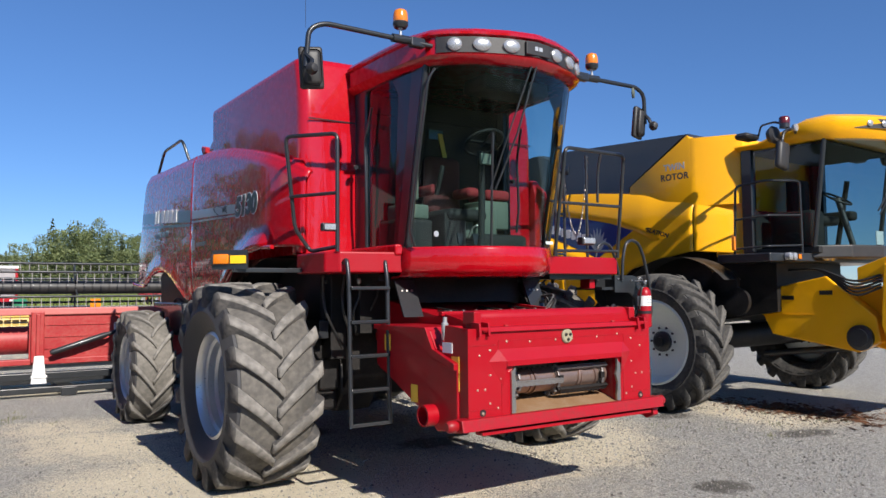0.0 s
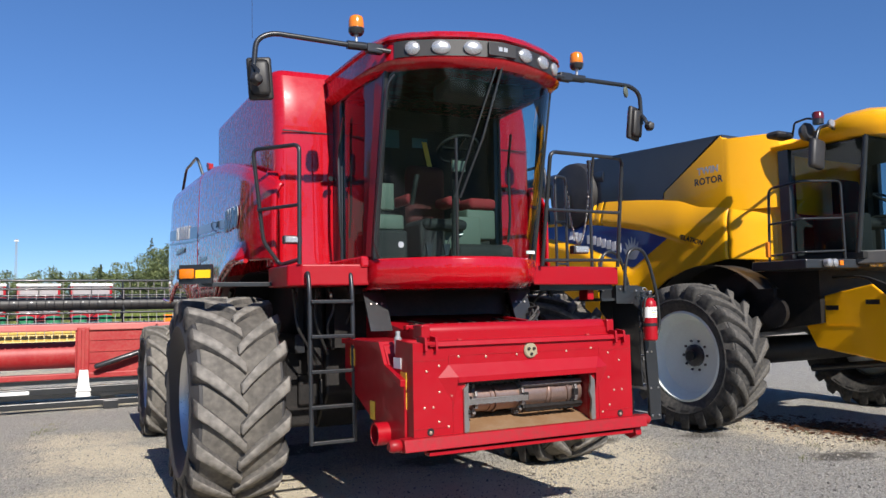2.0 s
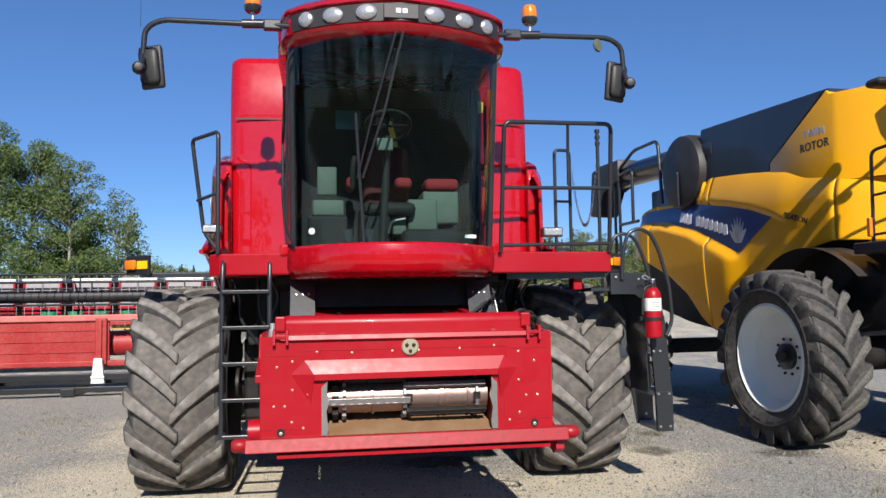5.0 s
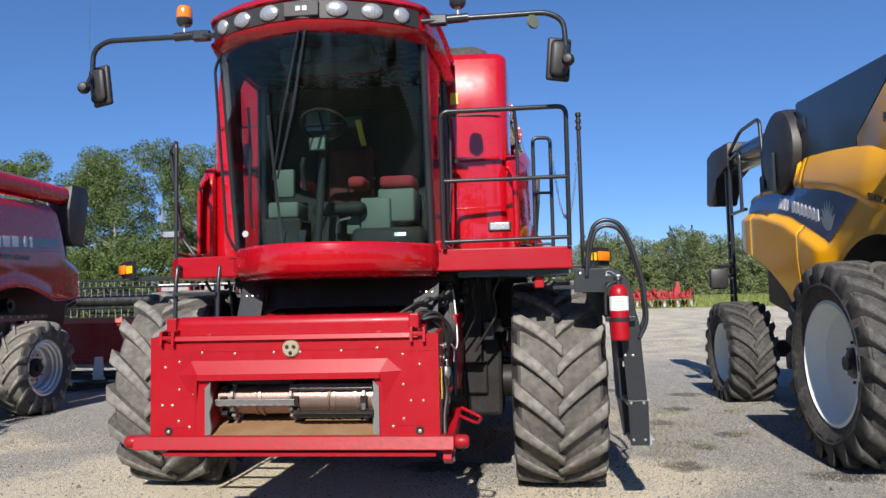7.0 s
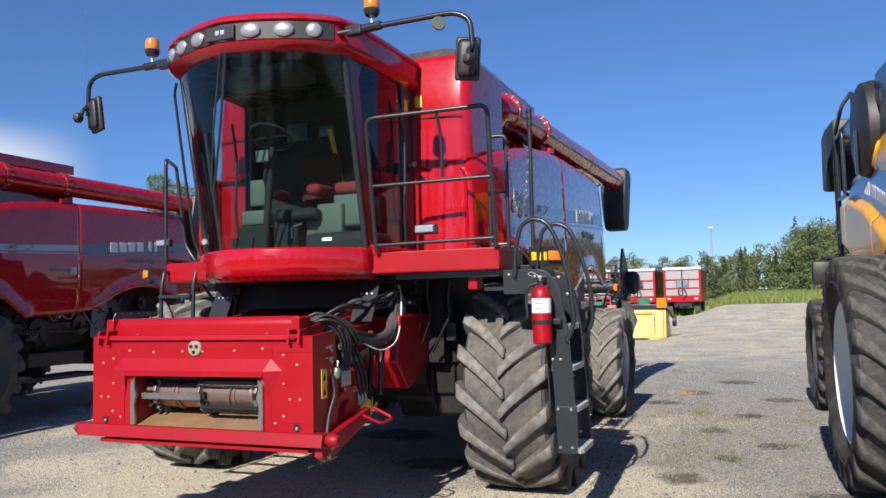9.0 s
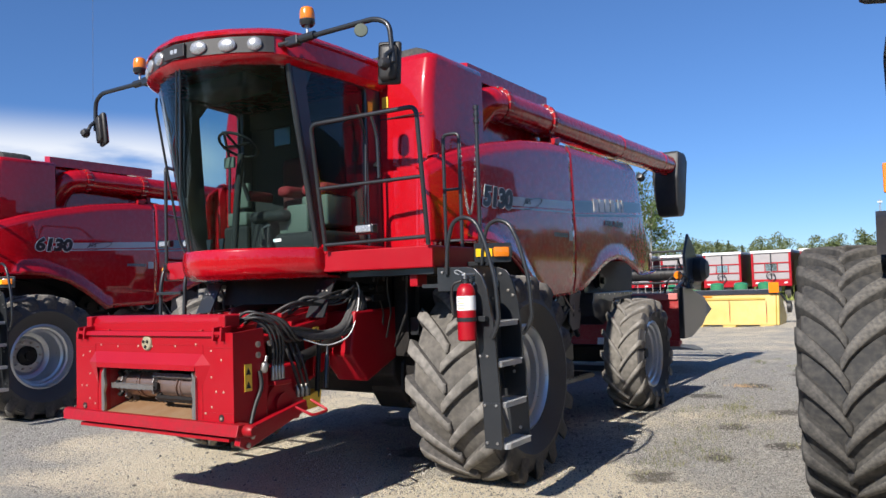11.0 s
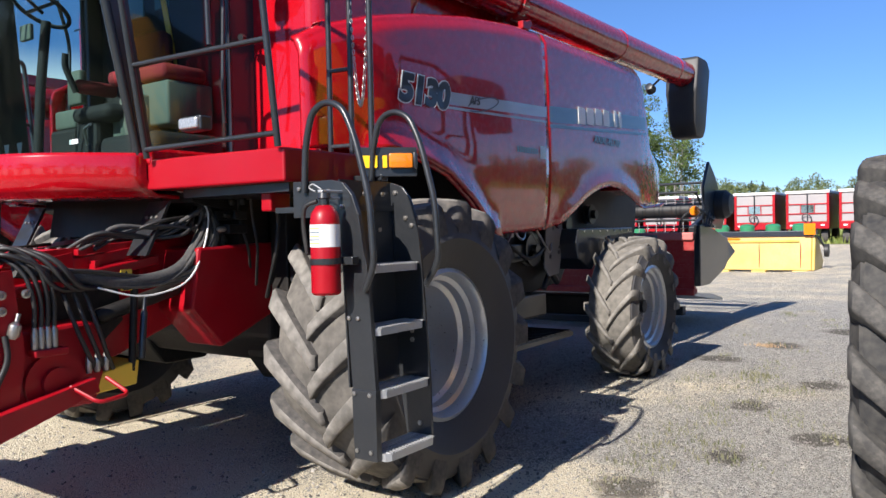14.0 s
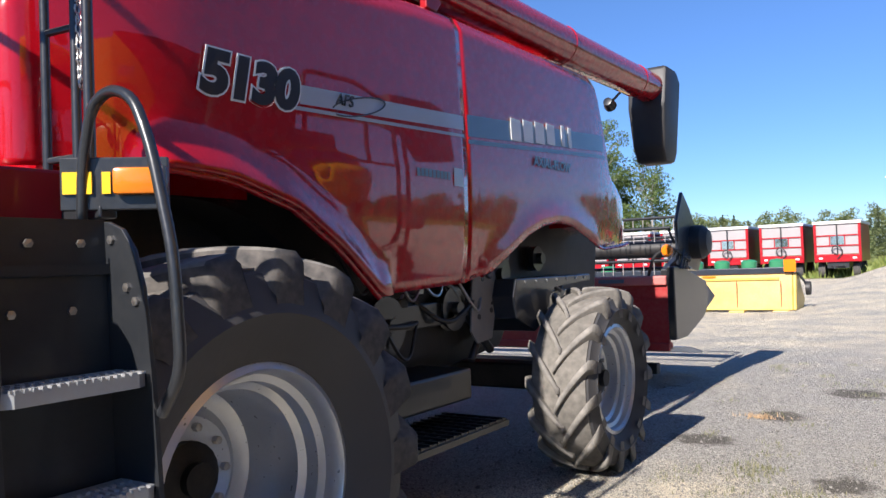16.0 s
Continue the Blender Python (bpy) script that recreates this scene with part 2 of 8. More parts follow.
def ground_mat():
    m = bpy.data.materials.new("gravel_yard")
    m.use_nodes = True
    n, l = m.node_tree.nodes, m.node_tree.links
    b = n["Principled BSDF"]
    tc = n.new("ShaderNodeTexCoord")

    def noise_node(scale, detail=6, rough=0.6):
        t = n.new("ShaderNodeTexNoise")
        t.inputs["Scale"].default_value, t.inputs["Detail"].default_value, t.inputs["Roughness"].default_value = scale, detail, rough
        l.new(tc.outputs["Object"], t.inputs["Vector"])
        return t.outputs["Fac"]

    def ramp(src, lo, hi, a=0.0, z=1.0):
        r = n.new("ShaderNodeMapRange")
        for key, v in (("From Min", lo), ("From Max", hi), ("To Min", a), ("To Max", z)):
            r.inputs[key].default_value = v
        l.new(src, r.inputs["Value"])
        return r.outputs[0]

    def mixc(f, a, c):
        x = n.new("ShaderNodeMix")
        x.data_type = 'RGBA'
        l.new(f, x.inputs[0])
        for sock, v in ((x.inputs[6], a), (x.inputs[7], c)):
            if isinstance(v, tuple):
                sock.default_value = v
            else:
                l.new(v, sock)
        return x.outputs[2]

    vor = n.new("ShaderNodeTexVoronoi")
    vor.inputs["Scale"].default_value = 34
    l.new(tc.outputs["Object"], vor.inputs["Vector"])
    pebble = mixc(ramp(vor.outputs["Color"], 0.1, 0.9), (0.20, 0.192, 0.18, 1), (0.55, 0.525, 0.475, 1))
    sand = mixc(noise_node(9), (0.68, 0.585, 0.42, 1), (0.88, 0.78, 0.59, 1))
    att = n.new("ShaderNodeAttribute")
    att.attribute_name = "sand"
    patch = n.new("ShaderNodeMath")
    patch.operation = 'MULTIPLY_ADD'
    l.new(noise_node(0.9, 8, 0.68), patch.inputs[0])
    patch.inputs[1].default_value = 1.1
    l.new(att.outputs["Fac"], patch.inputs[2])
    fine = n.new("ShaderNodeTexVoronoi")
    fine.inputs["Scale"].default_value = 110
    l.new(tc.outputs["Object"], fine.inputs["Vector"])
    grit = mixc(ramp(fine.outputs["Color"], 0.05, 0.95), (0.085, 0.082, 0.076, 1), (0.68, 0.65, 0.585, 1))
    half = n.new("ShaderNodeValue")
    half.outputs[0].default_value = 0.68
    pebble = mixc(half.outputs[0], pebble, grit)
    # gravel shows through the thinner sand
    part_sand = n.new("ShaderNodeMath")
    part_sand.operation = 'MULTIPLY_ADD'
    l.new(ramp(fine.outputs["Color"], 0.0, 1.0, -0.5, 0.5), part_sand.inputs[0])
    part_sand.inputs[1].default_value = 0.45
    l.new(patch.outputs[0], part_sand.inputs[2])
    third = n.new("ShaderNodeValue")
    third.outputs[0].default_value = 0.15
    sand = mixc(third.outputs[0], sand, grit)
    col = mixc(ramp(part_sand.outputs[0], 0.72, 0.96, 0, 0.95), pebble, sand)
    damp = n.new("ShaderNodeAttribute")
    damp.attribute_name = "damp"
    wet = n.new("ShaderNodeMath")
    wet.operation = 'MULTIPLY_ADD'
    l.new(noise_node(6, 6, 0.65), wet.inputs[0])
    wet.inputs[1].default_value = 0.7
    l.new(damp.outputs["Fac"], wet.inputs[2])
    col = mixc(ramp(wet.outputs[0], 0.75, 0.95, 0, 0.85), col, (0.10, 0.09, 0.075, 1))
    col = mixc(ramp(noise_node(1.3, 8, 0.7), 0.64, 0.74, 0, 0.6), col, (0.17, 0.145, 0.11, 1))
    # field grass beyond the yard
    sep = n.new("ShaderNodeSeparateXYZ")
    l.new(tc.outputs["Object"], sep.inputs[0])
    wob = n.new("ShaderNodeMath")
    wob.operation = 'MULTIPLY_ADD'
    l.new(noise_node(0.25), wob.inputs[0])
    wob.inputs[1].default_value = 3.0
    l.new(sep.outputs[1], wob.inputs[2])
    grass = mixc(noise_node(1.5), (0.10, 0.13, 0.03, 1), (0.22, 0.23, 0.07, 1))
    col = mixc(ramp(wob.outputs[0], 53.0, 54.5), col, grass)
    # unseen dark green ground behind the viewpoint, added to darken reflections
    unseen_green = mixc(noise_node(2.5), (0.045, 0.06, 0.02, 1), (0.12, 0.125, 0.05, 1))
    col = mixc(ramp(wob.outputs[0], -2.0, -3.5), col, unseen_green)
    l.new(col, b.inputs["Base Color"])
    b.inputs["Roughness"].default_value = 0.95
    b.inputs["Specular IOR Level"].default_value = 0.2
    bp = n.new("ShaderNodeBump")
    bp.inputs["Strength"].default_value, bp.inputs["Distance"].default_value = 0.9, 0.03
    add = n.new("ShaderNodeMath")
    add.operation = 'ADD'
    l.new(ramp(fine.outputs["Distance"], 0, 1, 0.5, 0.0), add.inputs[0])
    l.new(noise_node(55, 6, 0.7), add.inputs[1])
    l.new(add.outputs[0], bp.inputs["Height"])
    l.new(bp.outputs[0], b.inputs["Normal"])
    return m


GROUND = ground_mat()


def leaf_mat(name, a, c):
    m = bpy.data.materials.new(name)
    m.use_nodes = True
    n, l = m.node_tree.nodes, m.node_tree.links
    b = n["Principled BSDF"]
    geo = n.new("ShaderNodeNewGeometry")
    mix = n.new("ShaderNodeMix")
    mix.data_type = 'RGBA'
    mix.inputs[6].default_value, mix.inputs[7].default_value = a, c
    l.new(geo.outputs["Random Per Island"], mix.inputs[0])
    l.new(mix.outputs[2], b.inputs["Base Color"])
    b.inputs["Roughness"].default_value = 0.6
    b.inputs["Subsurface Weight"].default_value = 0.0
    tr = n.new("ShaderNodeBsdfTranslucent")
    l.new(mix.outputs[2], tr.inputs[0])
    ms = n.new("ShaderNodeMixShader")
    ms.inputs[0].default_value = 0.3
    l.new(b.outputs[0], ms.inputs[1])
    l.new(tr.outputs[0], ms.inputs[2])
    l.new(ms.outputs[0], n["Material Output"].inputs[0])
    return m


LEAF = leaf_mat("poplar_leaves", (0.065, 0.105, 0.026, 1), (0.155, 0.21, 0.06, 1))
LEAF_FAR = leaf_mat("wood_leaves", (0.095, 0.135, 0.05, 1), (0.235, 0.265, 0.11, 1))
CONIFER = leaf_mat("conifer_needles", (0.045, 0.07, 0.034, 1), (0.115, 0.14, 0.062, 1))
GRASS = leaf_mat("dry_grass_blades", (0.15, 0.215, 0.045, 1), (0.32, 0.35, 0.10, 1))
WEED = leaf_mat("weed_leaves", (0.11, 0.125, 0.055, 1), (0.30, 0.28, 0.16, 1))
BARK = mat("pale_bark", (0.32, 0.30, 0.26, 1), 0.85, 0, 0, (0.08, 0.07, 0.06, 1), 0.6, 5, 20, 0.4, 0.3)
STONE = leaf_mat("loose_gravel", (0.14, 0.132, 0.12, 1), (0.42, 0.39, 0.345, 1))


# ---- mesh helpers ----
def thing(name, at=(0, 0, 0), label="", category="", group="", kind=""):
    e = new(name)
    e.location = at
    e.empty_display_size = 0.3
    return tagged(e, label, category, group, kind)


def part(name, bm, material, parent=None, label="", smooth=None):
    """One mesh object from a bmesh, under a thing or a part."""
    me = bpy.data.meshes.new(name)
    bmesh.ops.recalc_face_normals(bm, faces=bm.faces)
    bm.to_mesh(me)
    bm.free()
    me.materials.append(material)
    if smooth is not None:
        me.shade_smooth()
        me.set_sharp_from_angle(angle=radians(smooth))
    ob = new(name, me)
    if parent is not None:
        ob.parent = parent
    if label:
        ob["label"] = label
    return ob


def B():
    return bmesh.new()


def box(bm, x0, x1, y0, y1, z0, z1, bevel=0.0, m=None):
    r = bmesh.ops.create_cube(bm, size=1)
    vs = r["verts"]
    for v in vs:
        v.co = Vector(((x0 + x1) / 2 + v.co.x * (x1 - x0), (y0 + y1) / 2 + v.co.y * (y1 - y0), (z0 + z1) / 2 + v.co.z * (z1 - z0)))
    if m is not None:
        for v in vs:
            v.co = m @ v.co
    if bevel:
        es = {e for v in vs for e in v.link_edges}
        bmesh.ops.bevel(bm, geom=list(es), offset=bevel, segments=2, affect='EDGES', profile=0.5)
    return bm


def prism(bm, pts, axis, a, b, bevel=0.0):
    """Extrudes a 2D outline along an axis from a to b. x: pts are (y, z); y: (x, z); z: (x, y)."""
    def at(p, h):
        return {"x": (h, p[0], p[1]), "y": (p[0], h, p[1]), "z": (p[0], p[1], h)}[axis]
    va, vb = [bm.verts.new(at(p, a)) for p in pts], [bm.verts.new(at(p, b)) for p in pts]
    fs = [bm.faces.new(va), bm.faces.new(vb[::-1])]
    k = len(pts)
    for i in range(k):
        fs.append(bm.faces.new((va[i], va[(i + 1) % k], vb[(i + 1) % k], vb[i])))
    if bevel:
        es = list({e for v in va + vb for e in v.link_edges})
        bmesh.ops.bevel(bm, geom=es, offset=bevel, segments=2, affect='EDGES', profile=0.5)
    return bm


def arc(cx, cy, r, a0, a1, k):
    return [(cx + r * math.cos(radians(a0 + (a1 - a0) * i / k)), cy + r * math.sin(radians(a0 + (a1 - a0) * i / k))) for i in range(k + 1)]


def fillet(pts, r, k=5):
    """A polyline with its corners rounded."""
    pts = [Vector(p) for p in pts]
    out = [pts[0]]
    for a, p, c in zip(pts, pts[1:], pts[2:]):
        d0, d1 = (a - p), (c - p)
        rr = min(r, d0.length * 0.49, d1.length * 0.49)
        s, e = p + d0.normalized() * rr, p + d1.normalized() * rr
        for i in range(k + 1):
            t = i / k
            out.append(s * (1 - t) ** 2 + p * 2 * t * (1 - t) + e * t * t)
    out.append(pts[-1])
    return out


def tube(bm, pts, r, seg=8, corner=0.0):
    pts = fillet(pts, corner) if corner else [Vector(p) for p in pts]
    rings, up = [], None
    for i, p in enumerate(pts):
        d = (pts[min(i + 1, len(pts) - 1)] - pts[max(i - 1, 0)]).normalized()
        if up is None:
            up = d.orthogonal().normalized()
        up = (up - d * up.dot(d)).normalized()
        side = d.cross(up)
        rings.append([bm.verts.new(p + r * (math.cos(a) * up + math.sin(a) * side)) for a in [2 * math.pi * j / seg for j in range(seg)]])
    for r0, r1 in zip(rings, rings[1:]):
        for j in range(seg):
            bm.faces.new((r0[j], r0[(j + 1) % seg], r1[(j + 1) % seg], r1[j]))
    bm.faces.new(rings[0][::-1])
    bm.faces.new(rings[-1])
    return bm


def lathe(bm, profile, m, seg=32, close=True):
    """Turns (radius, height) pairs about the z axis of the pose m."""
    rings = []
    for r, h in profile:
        if r < 1e-5:
            rings.append([bm.verts.new(m @ Vector((0, 0, h)))])
        else:
            rings.append([bm.verts.new(m @ Vector((r * math.cos(a), r * math.sin(a), h))) for a in [2 * math.pi * j / seg for j in range(seg)]])
    for r0, r1 in zip(rings, rings[1:]):
        for j in range(seg):
            q = [r0[j % len(r0)], r0[(j + 1) % len(r0)], r1[(j + 1) % len(r1)], r1[j % len(r1)]]
            q = list(dict.fromkeys(q))
            if len(q) > 2:
                bm.faces.new(q)
    if close:
        for ring in (rings[0], rings[-1]):
            if len(ring) > 2:
                bm.faces.new(ring)
    return bm


def along(p, d):
    """A pose at p whose z axis points along d."""
    return Matrix.Translation(p) @ Vector(d).to_track_quat('Z', 'Y').to_matrix().to_4x4()


def grid(bm, f, nu, nv, loop=False):
    rows = [[bm.verts.new(f(i / nu, j / nv)) for j in range(nv + 1)] for i in range(nu + 1)]
    for i in range(nu):
        for j in range(nv):
            bm.faces.new((rows[i][j], rows[i + 1][j], rows[i + 1][j + 1], rows[i][j + 1]))
    return bm


def shell(ob, t):
    s = ob.modifiers.new("thickness", 'SOLIDIFY')
    s.thickness, s.offset = t, -1
    return ob


def curve_at(table, v):
    """Smooth interpolation in a table of (v, value)."""
    xs, ys = [a for a, _ in table], [b for _, b in table]
    return float(np.interp(v, xs, ys))


def writing(name, text, size, m, material, parent, depth=0.004, shear=0.0, spacing=1.0, offset=0.0):
    """Raised letters as a mesh, at the pose m (x along the line, y up)."""
    c = bpy.data.curves.new(name, 'FONT')
    c.body, c.size, c.extrude, c.shear, c.space_character, c.offset = text, size, depth / 2, shear, spacing, offset
    c.align_x = 'CENTER'
    c.align_y = 'CENTER'
    c.resolution_u = 4
    tmp = bpy.data.objects.new("tmp", c)
    scene.collection.objects.link(tmp)
    bpy.context.view_layer.update()
    me = bpy.data.meshes.new_from_object(tmp.evaluated_get(bpy.context.evaluated_depsgraph_get()))
    bpy.data.objects.remove(tmp)
    me.transform(m)
    me.materials.clear()
    me.materials.append(material)
    ob = new(name, me)
    ob.parent = parent
    return ob


# ---- wheels ----
def tyre(bm, c, R, W, rim_r, n, lug=0.055, thick=0.075, sweep=0.34):
    """Tractor tyre about the x axis through c, with chevron lugs."""
    Rc = R - lug
    prof = [(rim_r, -W * .37), (rim_r + .03, -W * .42), (rim_r * .5 + Rc * .5, -W * .525), (Rc - .12, -W * .492), (Rc - .05, -W * .45), (Rc - .02, -W * .36), (Rc, -W * .2), (Rc + .004, 0)]
    prof += [(r, -h) for r, h in prof[-2::-1]]
    prof += [(rim_r - .03, W * .3), (rim_r - .03, -W * .3)]
    lathe(bm, prof + prof[:1], along(c, (1, 0, 0)), 56, False)

    return bm


def lug_mesh(name, R, W, lug, thick, sweep, s, m, side, curved=False):
    """One bar of the tread on side s, about the x axis, starting at the front."""
    Rc = R - lug
    bm = B()

    def at(w, phi, r):
        return bm.verts.new((w, -r * math.cos(phi), r * math.sin(phi)))
    rows = []
    for i in range(11):
        f = min(max(i - 1, 0), 7) / 7
        w = s * (-.016 + (W / 2 + .006) * f)
        phi = sweep * (f ** .75 if curved else f ** .88) * 0.62 / R
        drop = 0.03 * f ** 3
        top, base = R - drop * .6, Rc - .03 - .08 * f ** 4
        hw = thick / 2 / R * (.92 + 0.36 * f)
        if i == 0:
            w, top, hw = s * -.030, R - .030, hw * .8
        if i == 9:
            w, top, base = s * (W / 2 + .010), R - .050, Rc - .14
            phi += .018
        if i == 10:
            w, top, base = s * (W / 2 + .008), R - .17, Rc - .21
            phi += .035
        rows.append((at(w, phi - hw * 1.45, base), at(w, phi - hw * 1.02, top - .012), at(w, phi - hw * .80, top), at(w, phi + hw * .80, top), at(w, phi + hw * 1.02, top - .012), at(w, phi + hw * 1.45, base)))
    for a, b in zip(rows, rows[1:]):
        for j in range(5):
            q = bm.faces.new((a[j], a[j + 1], b[j + 1], b[j]))
            q.material_index = 0 if 0 < j < 4 and b is not rows[-1] and b is not rows[-2] else 1
            q.smooth = True
    bm.faces.new(rows[0]).material_index = 1
    bm.faces.new(rows[-1][::-1]).material_index = 1
    bmesh.ops.recalc_face_normals(bm, faces=bm.faces)
    me = bpy.data.meshes.new(name)
    bm.to_mesh(me)
    bm.free()
    me.materials.append(m)
    me.materials.append(side)
    return me


def wheel(name, parent, c, R, W, rim_r, n, side, rubber, rim_m, bowl=False, label="", sh=0.0, lug=0.055, thick=0.075, dish=0.02):
    """Tyre, rim, hub and bolts; side is +1 where the outer face looks along +x."""
    e = new(name)
    e.parent = parent
    if label:
        e["label"] = label
    c = (c[0], c[1] - sh, c[2])
    old = rubber is RUBBER
    part("tyre", tyre(B(), c, R, W, rim_r, n, lug, thick), SIDEWALL if old else rubber, e, smooth=35)
    Rc = R - lug
    band = [(Rc - .04, -W * .42), (Rc - .028, -W * .42), (Rc - .014, -W * .36), (Rc + .005, -W * .2), (Rc + .009, 0)]
    band += [(r, -h) for r, h in band[-2::-1]]
    part("tread_band", lathe(B(), band, along(c, (1, 0, 0)), 56, False), (LIT_TREAD if R < .8 else TREAD) if old else rubber, e, smooth=35)
    for sd in (-1, 1):
        bar = lug_mesh("tread_lug", R, W, lug, thick * 1.25, .58, sd, (LIT_LUG if R < .8 else LUG) if old else LUG_NEW, (LIT_TREAD if R < .8 else RUBBER) if old else rubber, not old)
        for k in range(n):
            o = new("tread_lug", bar)
            o.parent = e
            o.matrix_basis = Matrix.Translation(c) @ Matrix.Rotation(-2 * math.pi * (k + (0.5 if sd > 0 else 0)) / n, 4, 'X')
    o = along(c, (side, 0, 0))
    bm = B()
    if bowl:
        prof = [(rim_r + .02, W * .40), (rim_r - .01, W * .42), (rim_r - .03, W * .38), (rim_r - .05, W * .30), (rim_r * .82, W * .12), (rim_r * .6, W * .02), (.20, -.02), (0, -.02)]
    else:
        prof = [(rim_r + .02, W * .39), (rim_r - .012, W * .41), (rim_r - .03, W * .37), (rim_r - .035, W * .30), (rim_r - .065, W * .28), (rim_r - .07, W * .2), (rim_r - .10, W * .17), (rim_r - .11, dish), (rim_r - .14, dish - .02), (.30, dish - .03), (.25, dish + .01), (.16, dish + .01), (0, dish + .01)]
    lathe(bm, prof, o, 48, False)
    part("rim", bm, rim_m, e, smooth=30)
    bm = B()
    lathe(bm, [(.15, dish - .02), (.15, dish + .05), (.12, dish + .07), (.07, dish + .08), (.07, dish + .12), (0, dish + .12)], o, 20)
    part("hub", bm, BLACK if bowl else DARK, e, smooth=30)
    for k in range(10):
        a = 2 * math.pi * k / 10
        bm = B()
        p = o @ Vector((.205 * math.cos(a), .205 * math.sin(a), dish + (.0 if not bowl else -.02)))
        lathe(bm, [(.018, 0), (.018, .04), (0, .045)], along(p, (side, 0, 0)), 6)
        part("wheel_bolt", bm, BLACK if bowl else STEEL, e)
    return e


# ---- red combine harvester ----
CY = 8.5   # the machine's own y origin

ROOF_T = [(0, 4.935), (.25, 4.985), (.5, 5.09), (.7, 5.22), (.82, 5.36)]


PANEL_X = [(1.45, 1.575), (1.6, 1.60), (1.8, 1.625), (2.0, 1.64), (2.3, 1.645), (2.6, 1.640), (2.9, 1.630), (3.2, 1.618), (3.44, 1.608)]
PANEL_TOP = [(6.42, 2.80), (6.6, 2.90), (7.0, 3.03), (7.5, 3.15), (8.2, 3.28), (8.9, 3.36), (9.4, 3.385), (10.6, 3.405), (11.75, 3.43), (11.87, 3.40), (12.03, 2.95), (12.10, 2.64), (12.22, 2.54), (12.60, 2.42), (12.66, 2.36)]
PANEL_LOW = [(6.42, 2.10), (7.0, 2.12), (7.3, 2.10), (7.7, 1.99), (8.05, 1.79), (8.42, 1.52), (9.4, 1.56), (9.7, 1.63), (9.95, 1.75), (10.2, 1.88), (10.5, 1.98), (10.8, 2.02), (11.1, 2.0), (11.45, 1.90), (11.8, 1.79), (12.40, 1.83), (12.66, 1.88)]
SEAM = 9.40


def side_panel(s, y0, y1, n):
    bm = B()

    def f(i, j):
        y = y0 + (y1 - y0) * i
        lo, hi = curve_at(PANEL_LOW, y), curve_at(PANEL_TOP, y)
        # rows lie close together over the creased shoulder
        z = lo + (hi - .18 - lo) * j / .55 if j < .55 else hi - .18 * (1 - j) / .45
        x = curve_at(PANEL_X, z)
        lean = max(0.0, z - hi + .135)
        x -= min(.34 * lean, 4.2 * lean * lean)
        x -= 30.0 * max(0.0, z - hi + .03) ** 2
        if y < 7.2:
            x -= 0.16 * ((7.2 - y) / .78) ** 2
        arch = math.exp(-((z - lo) / .12) ** 2) * (1.7 if 6.9 < y < 8.5 else .6 if 9.6 < y < 11.7 else 0)
        x += 0.05 * arch
        if y > 11.6:
            x -= 0.10 * ((y - 11.6) / 1.0) ** 2
        return Vector((s * x, y - CY, z))
    return grid(bm, f, n, 40)


